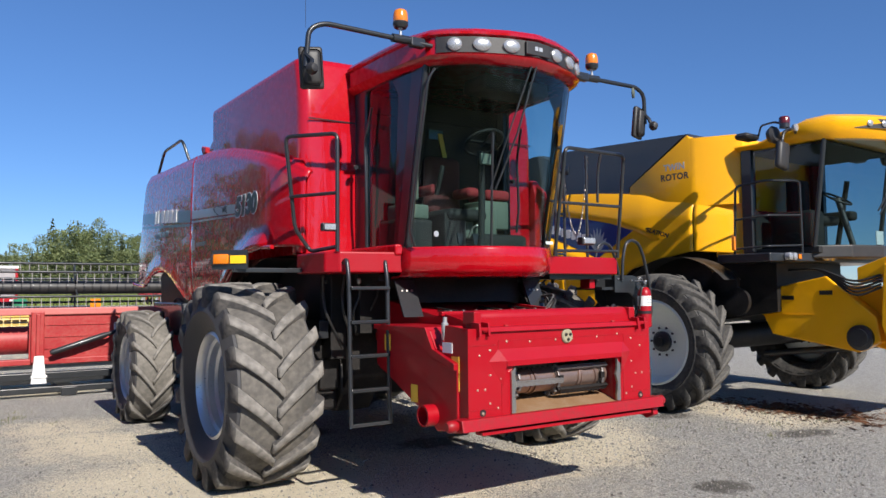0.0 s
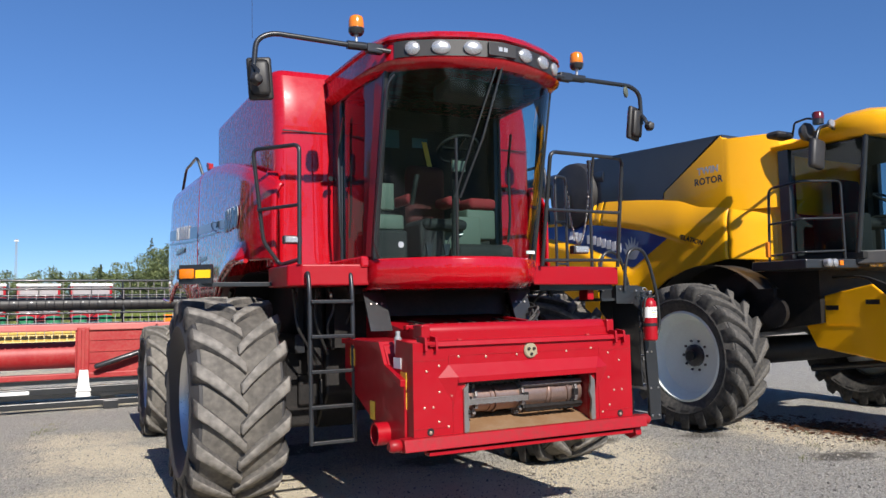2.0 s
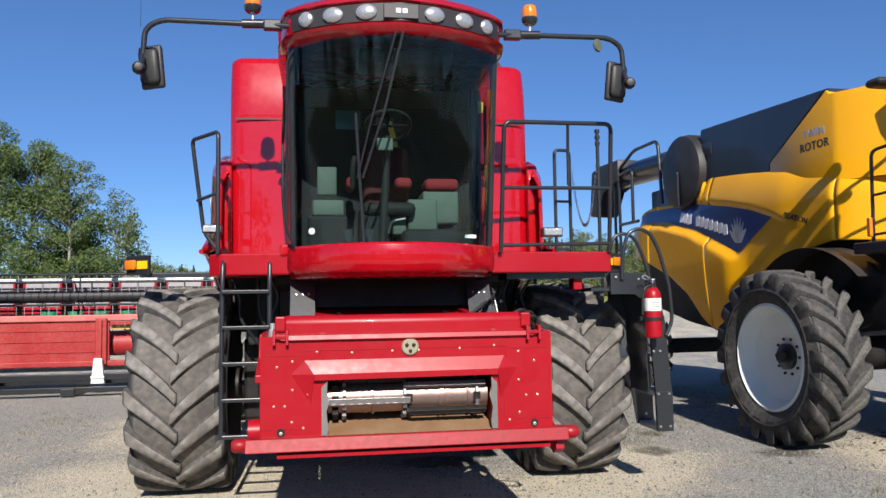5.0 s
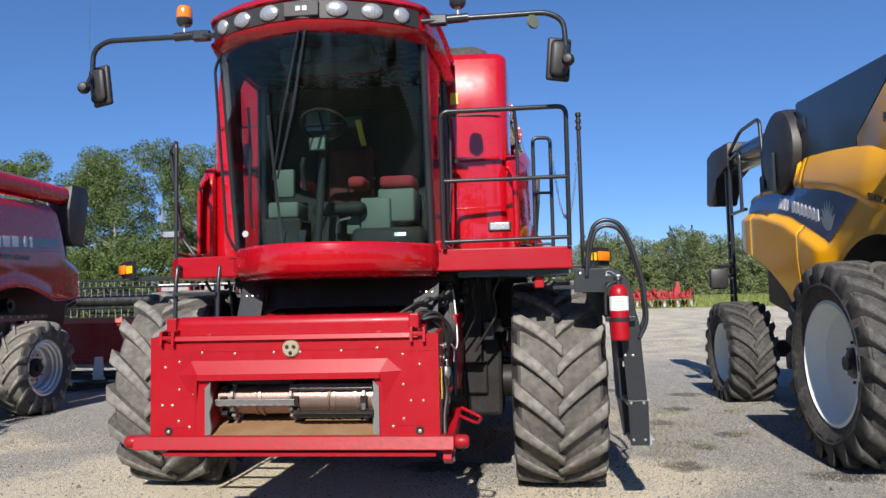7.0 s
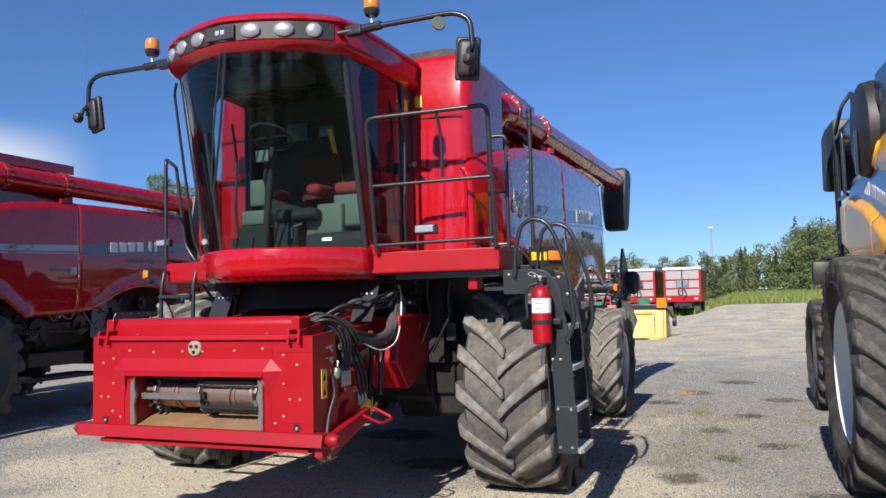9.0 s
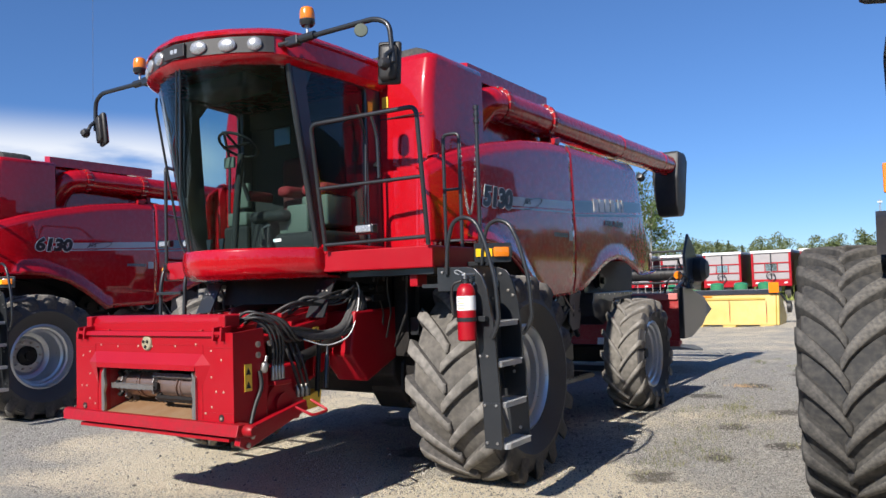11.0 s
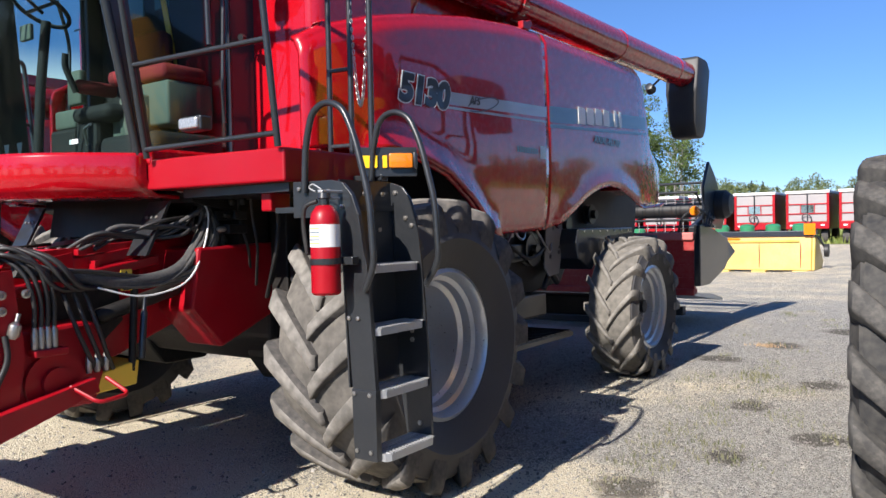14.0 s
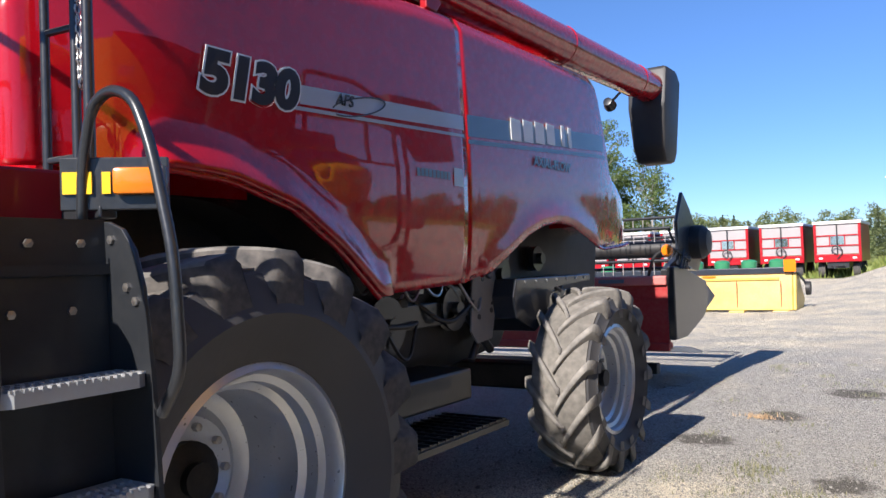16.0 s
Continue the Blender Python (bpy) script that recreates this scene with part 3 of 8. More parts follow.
def combine(number, at, label, group, short=0.0):
    """short: metres by which the unloading auger ends earlier."""
    top = thing("combine_harvester", (at[0], at[1] + CY, 0), label, "combine harvester", group)

    def P(name, bm, m, parent=top, lab="", smooth=None, shifted=False):
        if not shifted:
            bmesh.ops.translate(bm, verts=bm.verts, vec=(0, -CY, 0))
        return part(name, bm, m, parent, lab, smooth)

    def group_part(name, lab=""):
        e = new(name)
        e.parent = top
        if lab:
            e["label"] = lab
        return e

    # wheels
    for s in (-1, 1):
        wheel("front_wheel", top, (s * 1.81, 7.03, .845), 0.94, .78, .475, 17, s, RUBBER, RIM, label="large dusty drive tyre on a silver rim", sh=CY, dish=-.16, thick=.082, lug=.062)
        wheel("rear_wheel", top, (s * 1.83, 10.97, .715), .75, .52, .43, 15, s, RUBBER, RIM, label="smaller dusty steering tyre on a silver rim", sh=CY, lug=.045, thick=.050, dish=.0)
    # axles and chassis
    P("transmission_case", prism(B(), [(6.60, .86), (6.78, .66), (7.35, .62), (7.5, .75), (7.5, 1.35), (6.62, 1.42)], "x", -.95, .95, .03), DARK)
    for x in (-.5, .0, .5):
        P("case_rib", box(B(), x - .03, x + .03, 6.54, 6.64, .86, 1.38, .01), DARK)
    P("front_axle", lathe(B(), [(.16, -1.5), (.16, 1.5)], along((0, 7.08, .85), (1, 0, 0)), 16), DARK, smooth=40)
    for s in (-1, 1):
        P("axle_housing", prism(B(), [(6.70, .70), (6.84, .52), (7.25, .52), (7.4, .70), (7.4, 1.0), (6.72, 1.0)], "x", s * .58, s * .98, .03), DARK)
        P("final_drive", box(B(), s * 1.125 - .175, s * 1.125 + .175, 6.8, 7.35, .55, 1.3, .03), DARK)
    bm = B()
    box(bm, -1.6, 1.6, 10.85, 11.09, .6, .82, .02)
    box(bm, -.35, .35, 10.75, 11.2, .7, 1.4, .03)
    P("rear_axle", bm, DARK)
    P("chassis", prism(B(), [(6.72, 1.35), (7.4, 1.1), (9.2, 1.0), (11.2, 1.25), (12.0, 1.4), (12.0, 2.9), (6.72, 2.9)], "x", -1.18, 1.18), DARK)
    for s in (-1, 1):
        bm = B()
        box(bm, s * 1.2 - .05, s * 1.2 + .05, 6.6, 11.9, 1.25, 1.42, .01)
        P("frame_rail", bm, BLACK)
    # machinery seen under the panels
    rnd = random.Random(5)
    for s in (-1, 1):
        for k in range(5):
            y, z, r = 8.3 + k * .75 + rnd.uniform(-.15, .15), rnd.uniform(1.15, 1.75), rnd.uniform(.10, .22)
            P("pulley", lathe(B(), [(.03, .0), (r, .0), (r, .02), (r - .02, .03), (r - .02, .05), (r, .06), (r, .08), (.05, .08), (.05, .13), (0, .13)], along((s * 1.2, y, z), (s, 0, 0)), 20), rnd.choice([DARK, BLACK, STEEL]), smooth=30)
        for k in range(4):
            y, z = 8.5 + k * .8, 1.3 + .15 * (k % 2)
            P("hose", tube(B(), [(s * 1.22, y, z), (s * 1.34, y + .25, z + rnd.uniform(-.3, .3)), (s * 1.33, y + .6, z + rnd.uniform(-.2, .3)), (s * 1.2, y + .9, z)], .018, 8, .2), HOSE, smooth=60)
        P("brace", tube(B(), [(s * 1.25, 9.3, 1.9), (s * 1.25, 10.3, 1.0)], .035, 8), BLACK, smooth=60)
        P("brace", tube(B(), [(s * 1.25, 10.7, 1.85), (s * 1.25, 10.0, .95)], .03, 8), BLACK, smooth=60)
        bm = B()
        prism(bm, [(9.93, 1.18), (10.02, 1.08), (10.24, 1.10), (10.36, 1.48), (10.26, 1.80), (10.0, 1.80)], "x", s * 1.29, s * 1.305)
        P("gusset_plate", bm, mat("grey_primer_plate" + number + str(s), (.20, .19, .19, 1), .6, 0, 0, DUST, .2, 5, 40))
        for y, z in ((10.05, 1.28), (10.12, 1.57), (10.24, 1.32)):
            P("plate_hole", lathe(B(), [(.022, 0), (.022, .004), (0, .004)], along((s * 1.306, y, z), (s, 0, 0)), 10), INK)
        P("rear_fender", prism(B(), [(10.30, 1.25), (10.62, 1.12), (10.80, 1.22), (11.0, 1.48), (11.80, 1.50), (11.80, 1.56), (10.32, 1.56), (10.26, 1.42)], "x", s * 1.10, s * 1.50, .012), CHARCOAL, lab="dark blue-black sheet fender over the rear tyre")
        for k in range(7):
            P("bolt", lathe(B(), [(.012, 0), (.012, .008), (0, .01)], along((s * 1.50, 10.45 + .2 * k, 1.53), (s, 0, 0)), 6), STEEL)
        for k in range(9):
            y, z = 8.5 + .19 * k, 1.05 + .55 * rnd.random()
            P("hose", tube(B(), [(s * 1.24, y, z + .3), (s * (1.28 + .08 * rnd.random()), y + .12, z), (s * 1.28, y + .3, z - .1 + .3 * rnd.random()), (s * 1.22, y + .5, z + .35)], .012, 6, .1), rnd.choice([HOSE, HOSE, STEEL]), smooth=60)
            P("bracket", box(B(), s * 1.25 - .03, s * 1.25 + .03, y, y + .10, z, z + .06, .008), rnd.choice([DARK, BLACK, GALV]))
            P("bolt", lathe(B(), [(.014, 0), (.014, .01), (0, .012)], along((s * 1.26, y + .05, z + .12), (s, 0, 0)), 6), STEEL)
    # battery box and grated step behind the front wheel
    P("battery_box", box(B(), 1.0, 1.46, 8.60, 9.66, .73, .95, .02), BLACK)
    bm = B()
    box(bm, 1.10, 1.64, 8.55, 9.85, .52, .56)
    for k in range(14):
        box(bm, 1.11, 1.63, 8.58 + k * .092, 8.60 + k * .092, .56, .585)
    for k in range(6):
        box(bm, 1.13 + k * .095, 1.15 + k * .095, 8.56, 9.84, .56, .575)
    P("grated_step", bm, BLACK)
    P("underside_duct", prism(B(), [(9.1, .75), (11.0, .95), (11.4, 1.4), (9.0, 1.3)], "x", -.95, .95, .03), DARK)

    # side panels, two a side with a gap between
    for s in (-1, 1):
        for y0, y1, n in ((6.42, SEAM - .004, 46), (SEAM + .004, 12.66, 60)):
            ob = P("side_panel", side_panel(s, y0, y1, n), RED, lab="glossy dark red curved body panel", smooth=50, shifted=True)
            shell(ob, .03)
        # black strip added behind the seam, standing in for the shade in the gap
        P("panel_gap_strip", grid(B(), lambda i, j: Vector((s * (curve_at(PANEL_X, 1.57 + 1.66 * j) - .006), SEAM - .009 + .018 * i, 1.57 + 1.66 * j)), 1, 20), INK)
        P("panel_latch", prism(B(), [(9.08, 3.36), (9.20, 3.36), (9.26, 3.43), (9.22, 3.46), (9.14, 3.42), (9.08, 3.43)], "x", s * 1.52, s * 1.575, .008), RED_MATT)
        # wheel-arch lip
        pts = [(s * (curve_at(PANEL_X, curve_at(PANEL_LOW, y)) + .034), y - 0, curve_at(PANEL_LOW, y) - .005) for y in np.linspace(6.7, 8.42, 22)]
        P("arch_lip", tube(B(), pts, .022, 8), RED, smooth=60)
        pts = [(s * (curve_at(PANEL_X, curve_at(PANEL_LOW, y)) + .005), y, curve_at(PANEL_LOW, y) - .003) for y in np.linspace(9.6, 12.5, 28)]
        P("arch_lip", tube(B(), pts, .016, 6), RED, smooth=60)
        # dark liner inside the wheel arch
        ob = P("arch_liner", grid(B(), lambda i, j: Vector((s * (1.15 + .40 * j), 7.1 - 1.12 * math.cos(math.pi * (.45 + .43 * i)), .9 + 1.12 * math.sin(math.pi * (.45 + .43 * i)))), 16, 2), DARK, smooth=60)
        # stripe and decals
        def X(y, z):
            x = curve_at(PANEL_X, z)
            if y < 7.2:
                x -= 0.16 * ((7.2 - y) / .78) ** 2
            if y > 11.6:
                x -= 0.10 * ((y - 11.6) / 1.0) ** 2
            return s * (x + .006)

        def band(name, y0, y1, z0, z1, m, drop=0.0, n=24):
            def f(i, j):
                y = y0 + (y1 - y0) * i
                z = z0 + (z1 - z0) * j + drop * (y - y0)
                return Vector((X(y, z), y, z))
            return P(name, grid(B(), f, n, 3), m, smooth=60)
        band("stripe", 7.80, 9.37, 2.515, 2.612, SILVER, .045)
        band("stripe", 7.76, 9.37, 2.480, 2.500, SILVER, .035)
        band("stripe", 9.42, 11.93, 2.55, 2.70, GREYBLUE, .065)
        band("stripe", 9.42, 11.97, 2.50, 2.53, GREYBLUE, .058)
        rot = pose(0, 0, 0, 90, 0, 90) if s > 0 else pose(0, 0, 0, 90, 0, -90)
        def T(y, z, lift=.0):
            x = X(y, z) + s * (.006 + lift)
            return Matrix.Translation((x, y - CY, z)) @ rot
        wide = Matrix.Diagonal((1.16, 1, 1, 1))
        writing("model_number_outline", number, .262, T(7.47, 2.56, .0) @ wide, WHITE, top, .003, .18, .97, .024)
        writing("model_number", number, .262, T(7.47, 2.56, .003) @ wide, INK, top, .003, .18, .97, .015)
        writing("lettering", "AFS", .09, T(8.14, 2.585, .0), INK, top, .006, .2)
        P("swoosh", tube(B(), [(X(8.3, 2.58) + s * .004, 8.27 + .23 * math.cos(a), 2.572 + .05 * math.sin(a) + .052 * math.cos(a)) for a in np.linspace(-2.6, 2.9, 26)], .0045, 5), INK)
        writing("lettering", "AXIAL-FLOW", .105, T(10.74, 2.475, .0) @ Matrix.Diagonal((1.12, 1, 1, 1)), GREYBLUE, top, .006, .1, 1.0, .003)
        # brand badge as plain bars
        bm = B()
        for k, w in enumerate((.13, .13, .13, .12)):
            y = 10.12 + k * .205
            box(bm, -.003, .003, y - w / 2 - .015, y + w / 2 + .015, 2.60 + .014 * k, 2.77 + .014 * k, .002)
        for v in bm.verts:
            v.co.x += X(v.co.y, v.co.z) + s * .004
        P("brand_badge", bm, WHITE)
        bm = B()
        for y in (10.98, 11.12):
            box(bm, -.003, .003, y - .032, y + .032, 2.655, 2.835, .002)
        for v in bm.verts:
            v.co.x += X(v.co.y, v.co.z) + s * .004
        P("brand_badge_mark", bm, WHITE)
        for k in range(9):
            band("label_bar", 8.80 + .043 * k, 8.834 + .043 * k, 2.235, 2.285, GREYBLUE, 0.0, 1)
        band("label_bar", 9.22, 9.33, 2.20, 2.32, SILVER, 0.0, 2)

    # grain tank: front wall, side walls and recess for the auger
    def tank_outline(x0, x1, r=.10):
        return arc(x1 - r, 6.60 + r, r, -90, 0, 5), arc(x0 + r, 6.60 + r, r, 180, 270, 5)
    ra, la = tank_outline(-1.42, 1.42)
    outline = la + [(v, 6.60) for v in np.linspace(-1.2, 1.2, 13)] + ra + [(1.42, 7.64), (1.38, 7.68), (1.14, 7.72), (1.12, 9.2), (-1.42, 9.28)]

    def tank_ring(z, k=1.0):
        # the front face is slightly barrelled and leans back towards the top
        back = .075 * (max(0.0, z - 3.30) / .55) ** 2
        return [(x * k, 7.65 + ((y + (back + .03 * (x * x - 1) if y < 6.75 else 0)) - 7.65) * k, z) for x, y in outline]
    bm = B()
    bands = [[bm.verts.new(c) for c in tank_ring(z)] for z in (2.04, 2.6, 3.30, 3.42, 3.54, 3.66, 3.77, 3.88)]
    for a, b in zip(bands, bands[1:]):
        for i in range(len(a)):
            bm.faces.new((a[i], a[(i + 1) % len(a)], b[(i + 1) % len(a)], b[i]))
    bm.faces.new(bands[0])
    P("grain_tank", bm, RED, lab="glossy red grain tank wall", smooth=40)
    bm = B()
    bands = [[bm.verts.new(c) for c in tank_ring(z, k)] for z, k in ((3.88, 1), (3.915, .994), (3.94, .978), (3.955, .93))]
    for a, b in zip(bands, bands[1:]):
        for i in range(len(a)):
            bm.faces.new((a[i], a[(i + 1) % len(a)], b[(i + 1) % len(a)], b[i]))
    bm.faces.new(bands[-1])
    P("tank_rim", bm, RED, smooth=50)
    bm = B()
    box(bm, -1.25, .9, 6.95, 9.0, 3.955, 4.01, .015)
    P("tank_cover", bm, PLASTIC)
    P("tank_vent", prism(B(), [(.30, 3.95), (1.27, 3.95), (1.22, 4.03), (1.10, 4.075), (.62, 4.07), (.50, 4.045), (.30, 4.04)], "y", 6.90, 7.35, .012), RUBBER_NEW, lab="low dark plastic vent cover on the tank", smooth=30)
    for x0, x1 in ((-1.36, -.86), (.86, 1.36)):
        P("panel_joint", box(B(), x0, x1, 6.592, 6.60, 3.318, 3.330), INK)
    P("warning_label", box(B(), .90, .97, 6.592, 6.599, 3.43, 3.54), LABEL_Y)
    P("warning_label", box(B(), .872, .876, 6.40, 6.47, 3.36, 3.47), LABEL_Y)
    for s, k in ((-1, 0), (1, 1)):
        P("front_fairing", prism(B(), [(6.56, 2.04), (6.66, 2.04), (6.66, 2.95), (6.61, 2.92), (6.56, 2.78)], "x", s * 1.39, s * 1.50, .02), RED, smooth=40)
    P("tank_edge_strip", prism(B(), [(1.08, 3.92), (1.24, 3.92), (1.24, 4.07), (1.08, 4.09)], "y", 7.66, 9.62), RED)
    P("tank_shelf", prism(B(), [(7.5, 3.0), (11.0, 3.0), (11.0, 3.12), (7.5, 3.22)], "x", -1.35, 1.35), RED)
    P("tank_rear_wall", box(B(), -1.2, 1.14, 9.2, 9.6, 3.0, 3.7, .03), RED, smooth=40)
    # engine bay and rear hood
    bm = B()
    prism(bm, [(8.76, 2.9), (11.2, 2.9), (11.0, 3.35), (9.9, 3.5), (8.76, 3.55)], "x", -1.28, .9, .03)
    P("engine_cover", bm, RED, smooth=40)
    P("air_screen", lathe(B(), [(0, .12), (.32, .12), (.37, .09), (.40, .04), (.40, -.2)], along((-1.10, 9.85, 3.36), (-1, 0, 0)), 32, False), RED, smooth=30)
    P("rear_hood", prism(B(), [(11.1, 2.1), (12.35, 1.95), (12.3, 2.3), (11.6, 2.55), (11.2, 3.25)], "x", -1.45, 1.45, .05), RED, smooth=40)
    P("tail_wall", prism(B(), [(11.62, 2.0), (11.70, 2.0), (11.70, 3.30), (11.62, 3.36)], "x", -1.55, 1.55), RED)
    P("service_rail", tube(B(), [(-1.5, 11.65, 3.15), (-1.5, 11.6, 3.42), (-1.5, 11.25, 3.72), (-1.5, 10.35, 3.74), (-1.38, 10.25, 3.3)], .02, 8, .1), BLACK, smooth=60)
    P("service_rail", tube(B(), [(-1.5, 11.3, 3.30), (-1.5, 11.75, 3.32), (-1.52, 11.9, 3.28), (-1.5, 11.9, 2.9)], .018, 8, .08), BLACK, smooth=60)
    # unseen block added behind the panels to cast shade on the header wall
    P("rear_shade_block", prism(B(), [(12.0, 1.25), (12.8, 1.10), (12.95, 1.9), (12.9, 2.95), (12.2, 3.0), (12.0, 2.5)], "x", -1.12, 1.12, .03), DARK)

    # unloading auger
    a = group_part("unloading_auger", "glossy dark red unloading auger tube along the body")
    P("auger_tube", lathe(B(), [(.178, 0), (.178, 3.33), (.184, 3.335), (.184, 3.355), (.172, 3.36), (.170, 5.0 - short), (.176, 5.005 - short), (.176, 5.02 - short), (.170, 5.025 - short), (.170, 5.66 - short)], along((1.25, 8.1, 3.72), (.06, 1, -.018)), 40), RED, a, smooth=40)
    P("auger_elbow", tube(B(), [(1.0, 7.80, 3.0), (1.10, 7.84, 3.45), (1.23, 7.98, 3.69), (1.255, 8.2, 3.705)], .19, 24, .3), RED, a, smooth=50)
    for y in (8.25, 9.29):
        bm = B()
        lathe(bm, [(.17, -.03), (.205, -.03), (.205, .03), (.17, .03)], along((1.25 + (y - 8.1) * .06, y, 3.72 - (y - 8.1) * .018), (.06, 1, -.018)), 28)
        P("flange_ring", bm, RED_MATT, a, smooth=30)
        for k in range(14):
            g = 2 * math.pi * k / 14
            bm = B()
            lathe(bm, [(.012, -.045), (.012, .045)], along((1.25 + (y - 8.1) * .06 + .195 * math.cos(g), y, 3.72 - (y - 8.1) * .018 + .195 * math.sin(g)), (.06, 1, -.018)), 6)
            P("flange_bolt", bm, STEEL, a)
    bm = B()
    prism(bm, [(13.55, 3.86), (13.95, 3.86), (14.08, 3.74), (14.05, 2.90), (13.98, 2.78), (13.66, 2.78), (13.55, 2.95), (13.48, 3.40)], "x", 1.33, 1.79, .05)
    for v in bm.verts:
        f = max(0.0, (3.55 - v.co.z) / .77)
        v.co.x = 1.56 + (v.co.x - 1.56) * (1 - .22 * f) - .02 * f - .06 * short
        v.co.y -= short
    P("spout_boot", bm, PLASTIC, a, "black rubber spout hanging from the tube end", smooth=40)
    P("work_lamp", lathe(B(), [(0, -.09), (.05, -.08), (.07, 0), (.07, .03), (0, .03)], along((1.24 - .06 * short, 13.2 - short, 3.42), (0, 1, -.4)), 16), BLACK, a, smooth=40)
    P("lamp_bracket", tube(B(), [(1.24 - .06 * short, 13.2 - short, 3.44), (1.40 - .06 * short, 13.1 - short, 3.52)], .015, 6), BLACK, a)
    P("auger_cradle", box(B(), 1.22, 1.36, 9.42, 9.50, 3.36, 3.55, .01), RED_MATT, a)

    # ---- cab ----
    cab = group_part("cab", "red-roofed cab with dark tinted curved glass")
    def ws(u, v):
        yt, yb = curve_at(ROOF_T, abs(u)) + .02, 5.20 + .52 * (abs(u) / .82) ** 2
        return Vector((u * (1.0 - .015 * (1 - v)), yb + (yt - yb) * v, 2.04 + 1.60 * v))
    def wq(u, v):
        q = ws(max(-.8, min(.8, u)), v)
        return (u, q.y - .06, q.z)
    P("windshield", grid(B(), lambda i, j: ws(-.80 + 1.6 * i, j), 28, 10), GLASS, cab, "dark tinted windshield, streaked", smooth=80)
    for s in (-1, 1):
        def sg(i, j):
            f, r = Vector((s * .815, 5.73 - .33 * j, 2.06 + 1.58 * j)), Vector((s * .85, 6.40, 2.10 + 1.52 * j))
            return f.lerp(r, i) + Vector((s * .03 * math.sin(math.pi * i), 0, 0))
        P("side_window", grid(B(), sg, 8, 4), GLASS, cab, smooth=80)
        P("corner_post", tube(B(), [(s * .808, 5.735, 2.03), (s * .812, 5.395, 3.66)], .028, 8), BLACK, cab, smooth=60)
        wide = .10 if s > 0 else .26
        P("door_front_frame", prism(B(), [(5.74, 2.08), (5.74 + wide * .7, 2.08), (5.46 + wide * 1.4, 3.45), (5.50 + wide * 1.7, 3.60), (5.42, 3.60)], "x", s * .822, s * .838), BLACK, cab)
        P("door_handle", tube(B(), [(s * .90, 6.46, 2.86), (s * .95, 6.44, 2.87), (s * .96, 6.40, 2.86)], .022, 8, .02), BLACK, cab, smooth=60)
        P("rear_post", prism(B(), [(6.38, 2.04), (6.60, 2.04), (6.60, 3.66), (6.38, 3.66)], "x", s * .80, s * .87, .01), BLACK, cab)
        P("door_frame", tube(B(), [(s * .86, 6.38, 2.1), (s * .86, 6.38, 3.60), (s * .83, 5.46, 3.62)], .02, 6, .06), BLACK, cab, smooth=60)
        P("sill", box(B(), s * .86 - .06, s * .86 + .03, 5.75, 6.6, 2.0, 2.10, .02), RED, cab)
        P("door_grab_bar", tube(B(), [(s * .90, 6.30, 2.3), (s * .92, 6.28, 2.55), (s * .92, 6.30, 3.1), (s * .90, 6.2, 3.4)], .014, 6, .1), BLACK, cab, smooth=60)
    P("wiper_rod", tube(B(), [wq(-.79, .95), wq(-.84, .9), wq(-.86, .1), wq(-.80, .02)], .012, 6, .05), BLACK, cab, smooth=60)
    P("wiper_motor", box(B(), -.05, .06, 4.95, 5.02, 3.60, 3.65, .01), BLACK, cab)
    def wp(u, v, o=.03):
        q = ws(u, v)
        return (q.x, q.y - o, q.z)
    P("wiper_arm", tube(B(), [wp(.02, .99), wp(-.12, .62), wp(-.28, .32)], .010, 6), BLACK, cab)
    P("wiper_arm", tube(B(), [wp(-.03, .99), wp(-.20, .62), wp(-.32, .32)], .008, 6), BLACK, cab)
    P("wiper_blade", tube(B(), [wp(-.33, .62, .02), wp(-.30, .30, .02), wp(-.27, .02, .02)], .012, 6), BLACK, cab)
    # lower apron
    def ap(i, j):
        u = -.86 + 1.72 * i
        y = 5.17 + .56 * (abs(u) / .84) ** 2.2
        prof = [(.0, 2.07), (-.012, 2.0), (-.008, 1.92), (.018, 1.855), (.08, 1.815), (.30, 1.80)]
        k = min(int(j * 5), 4)
        f = j * 5 - k
        (a0, z0), (a1, z1) = prof[k], prof[k + 1]
        return Vector((u * (1 - .10 * max(0, (j - .5))), y + a0 + (a1 - a0) * f, z0 + (z1 - z0) * f))
    shell(P("apron", grid(B(), ap, 30, 15), RED, cab, "smooth red lower cab apron", smooth=70), .02)
    # floor and interior
    P("cab_floor", prism(B(), [(-.78, 5.72), (-.4, 5.36), (0, 5.26), (.4, 5.36), (.78, 5.72), (.82, 6.58), (-.82, 6.58)], "z", 2.0, 2.05), FLOOR_MAT, cab)
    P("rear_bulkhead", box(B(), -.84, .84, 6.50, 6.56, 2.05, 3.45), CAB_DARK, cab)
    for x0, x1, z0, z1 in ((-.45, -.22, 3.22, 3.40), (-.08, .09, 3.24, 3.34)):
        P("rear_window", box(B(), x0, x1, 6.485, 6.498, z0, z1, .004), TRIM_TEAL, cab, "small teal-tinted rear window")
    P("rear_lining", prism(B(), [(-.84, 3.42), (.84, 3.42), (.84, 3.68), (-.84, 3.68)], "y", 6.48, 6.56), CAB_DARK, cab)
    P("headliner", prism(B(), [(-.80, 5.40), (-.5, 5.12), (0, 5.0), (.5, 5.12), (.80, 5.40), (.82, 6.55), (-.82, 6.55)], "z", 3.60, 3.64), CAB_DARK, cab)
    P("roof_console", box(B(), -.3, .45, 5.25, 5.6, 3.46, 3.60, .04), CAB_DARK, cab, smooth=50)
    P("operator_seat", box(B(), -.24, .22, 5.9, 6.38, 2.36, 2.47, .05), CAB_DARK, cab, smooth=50)
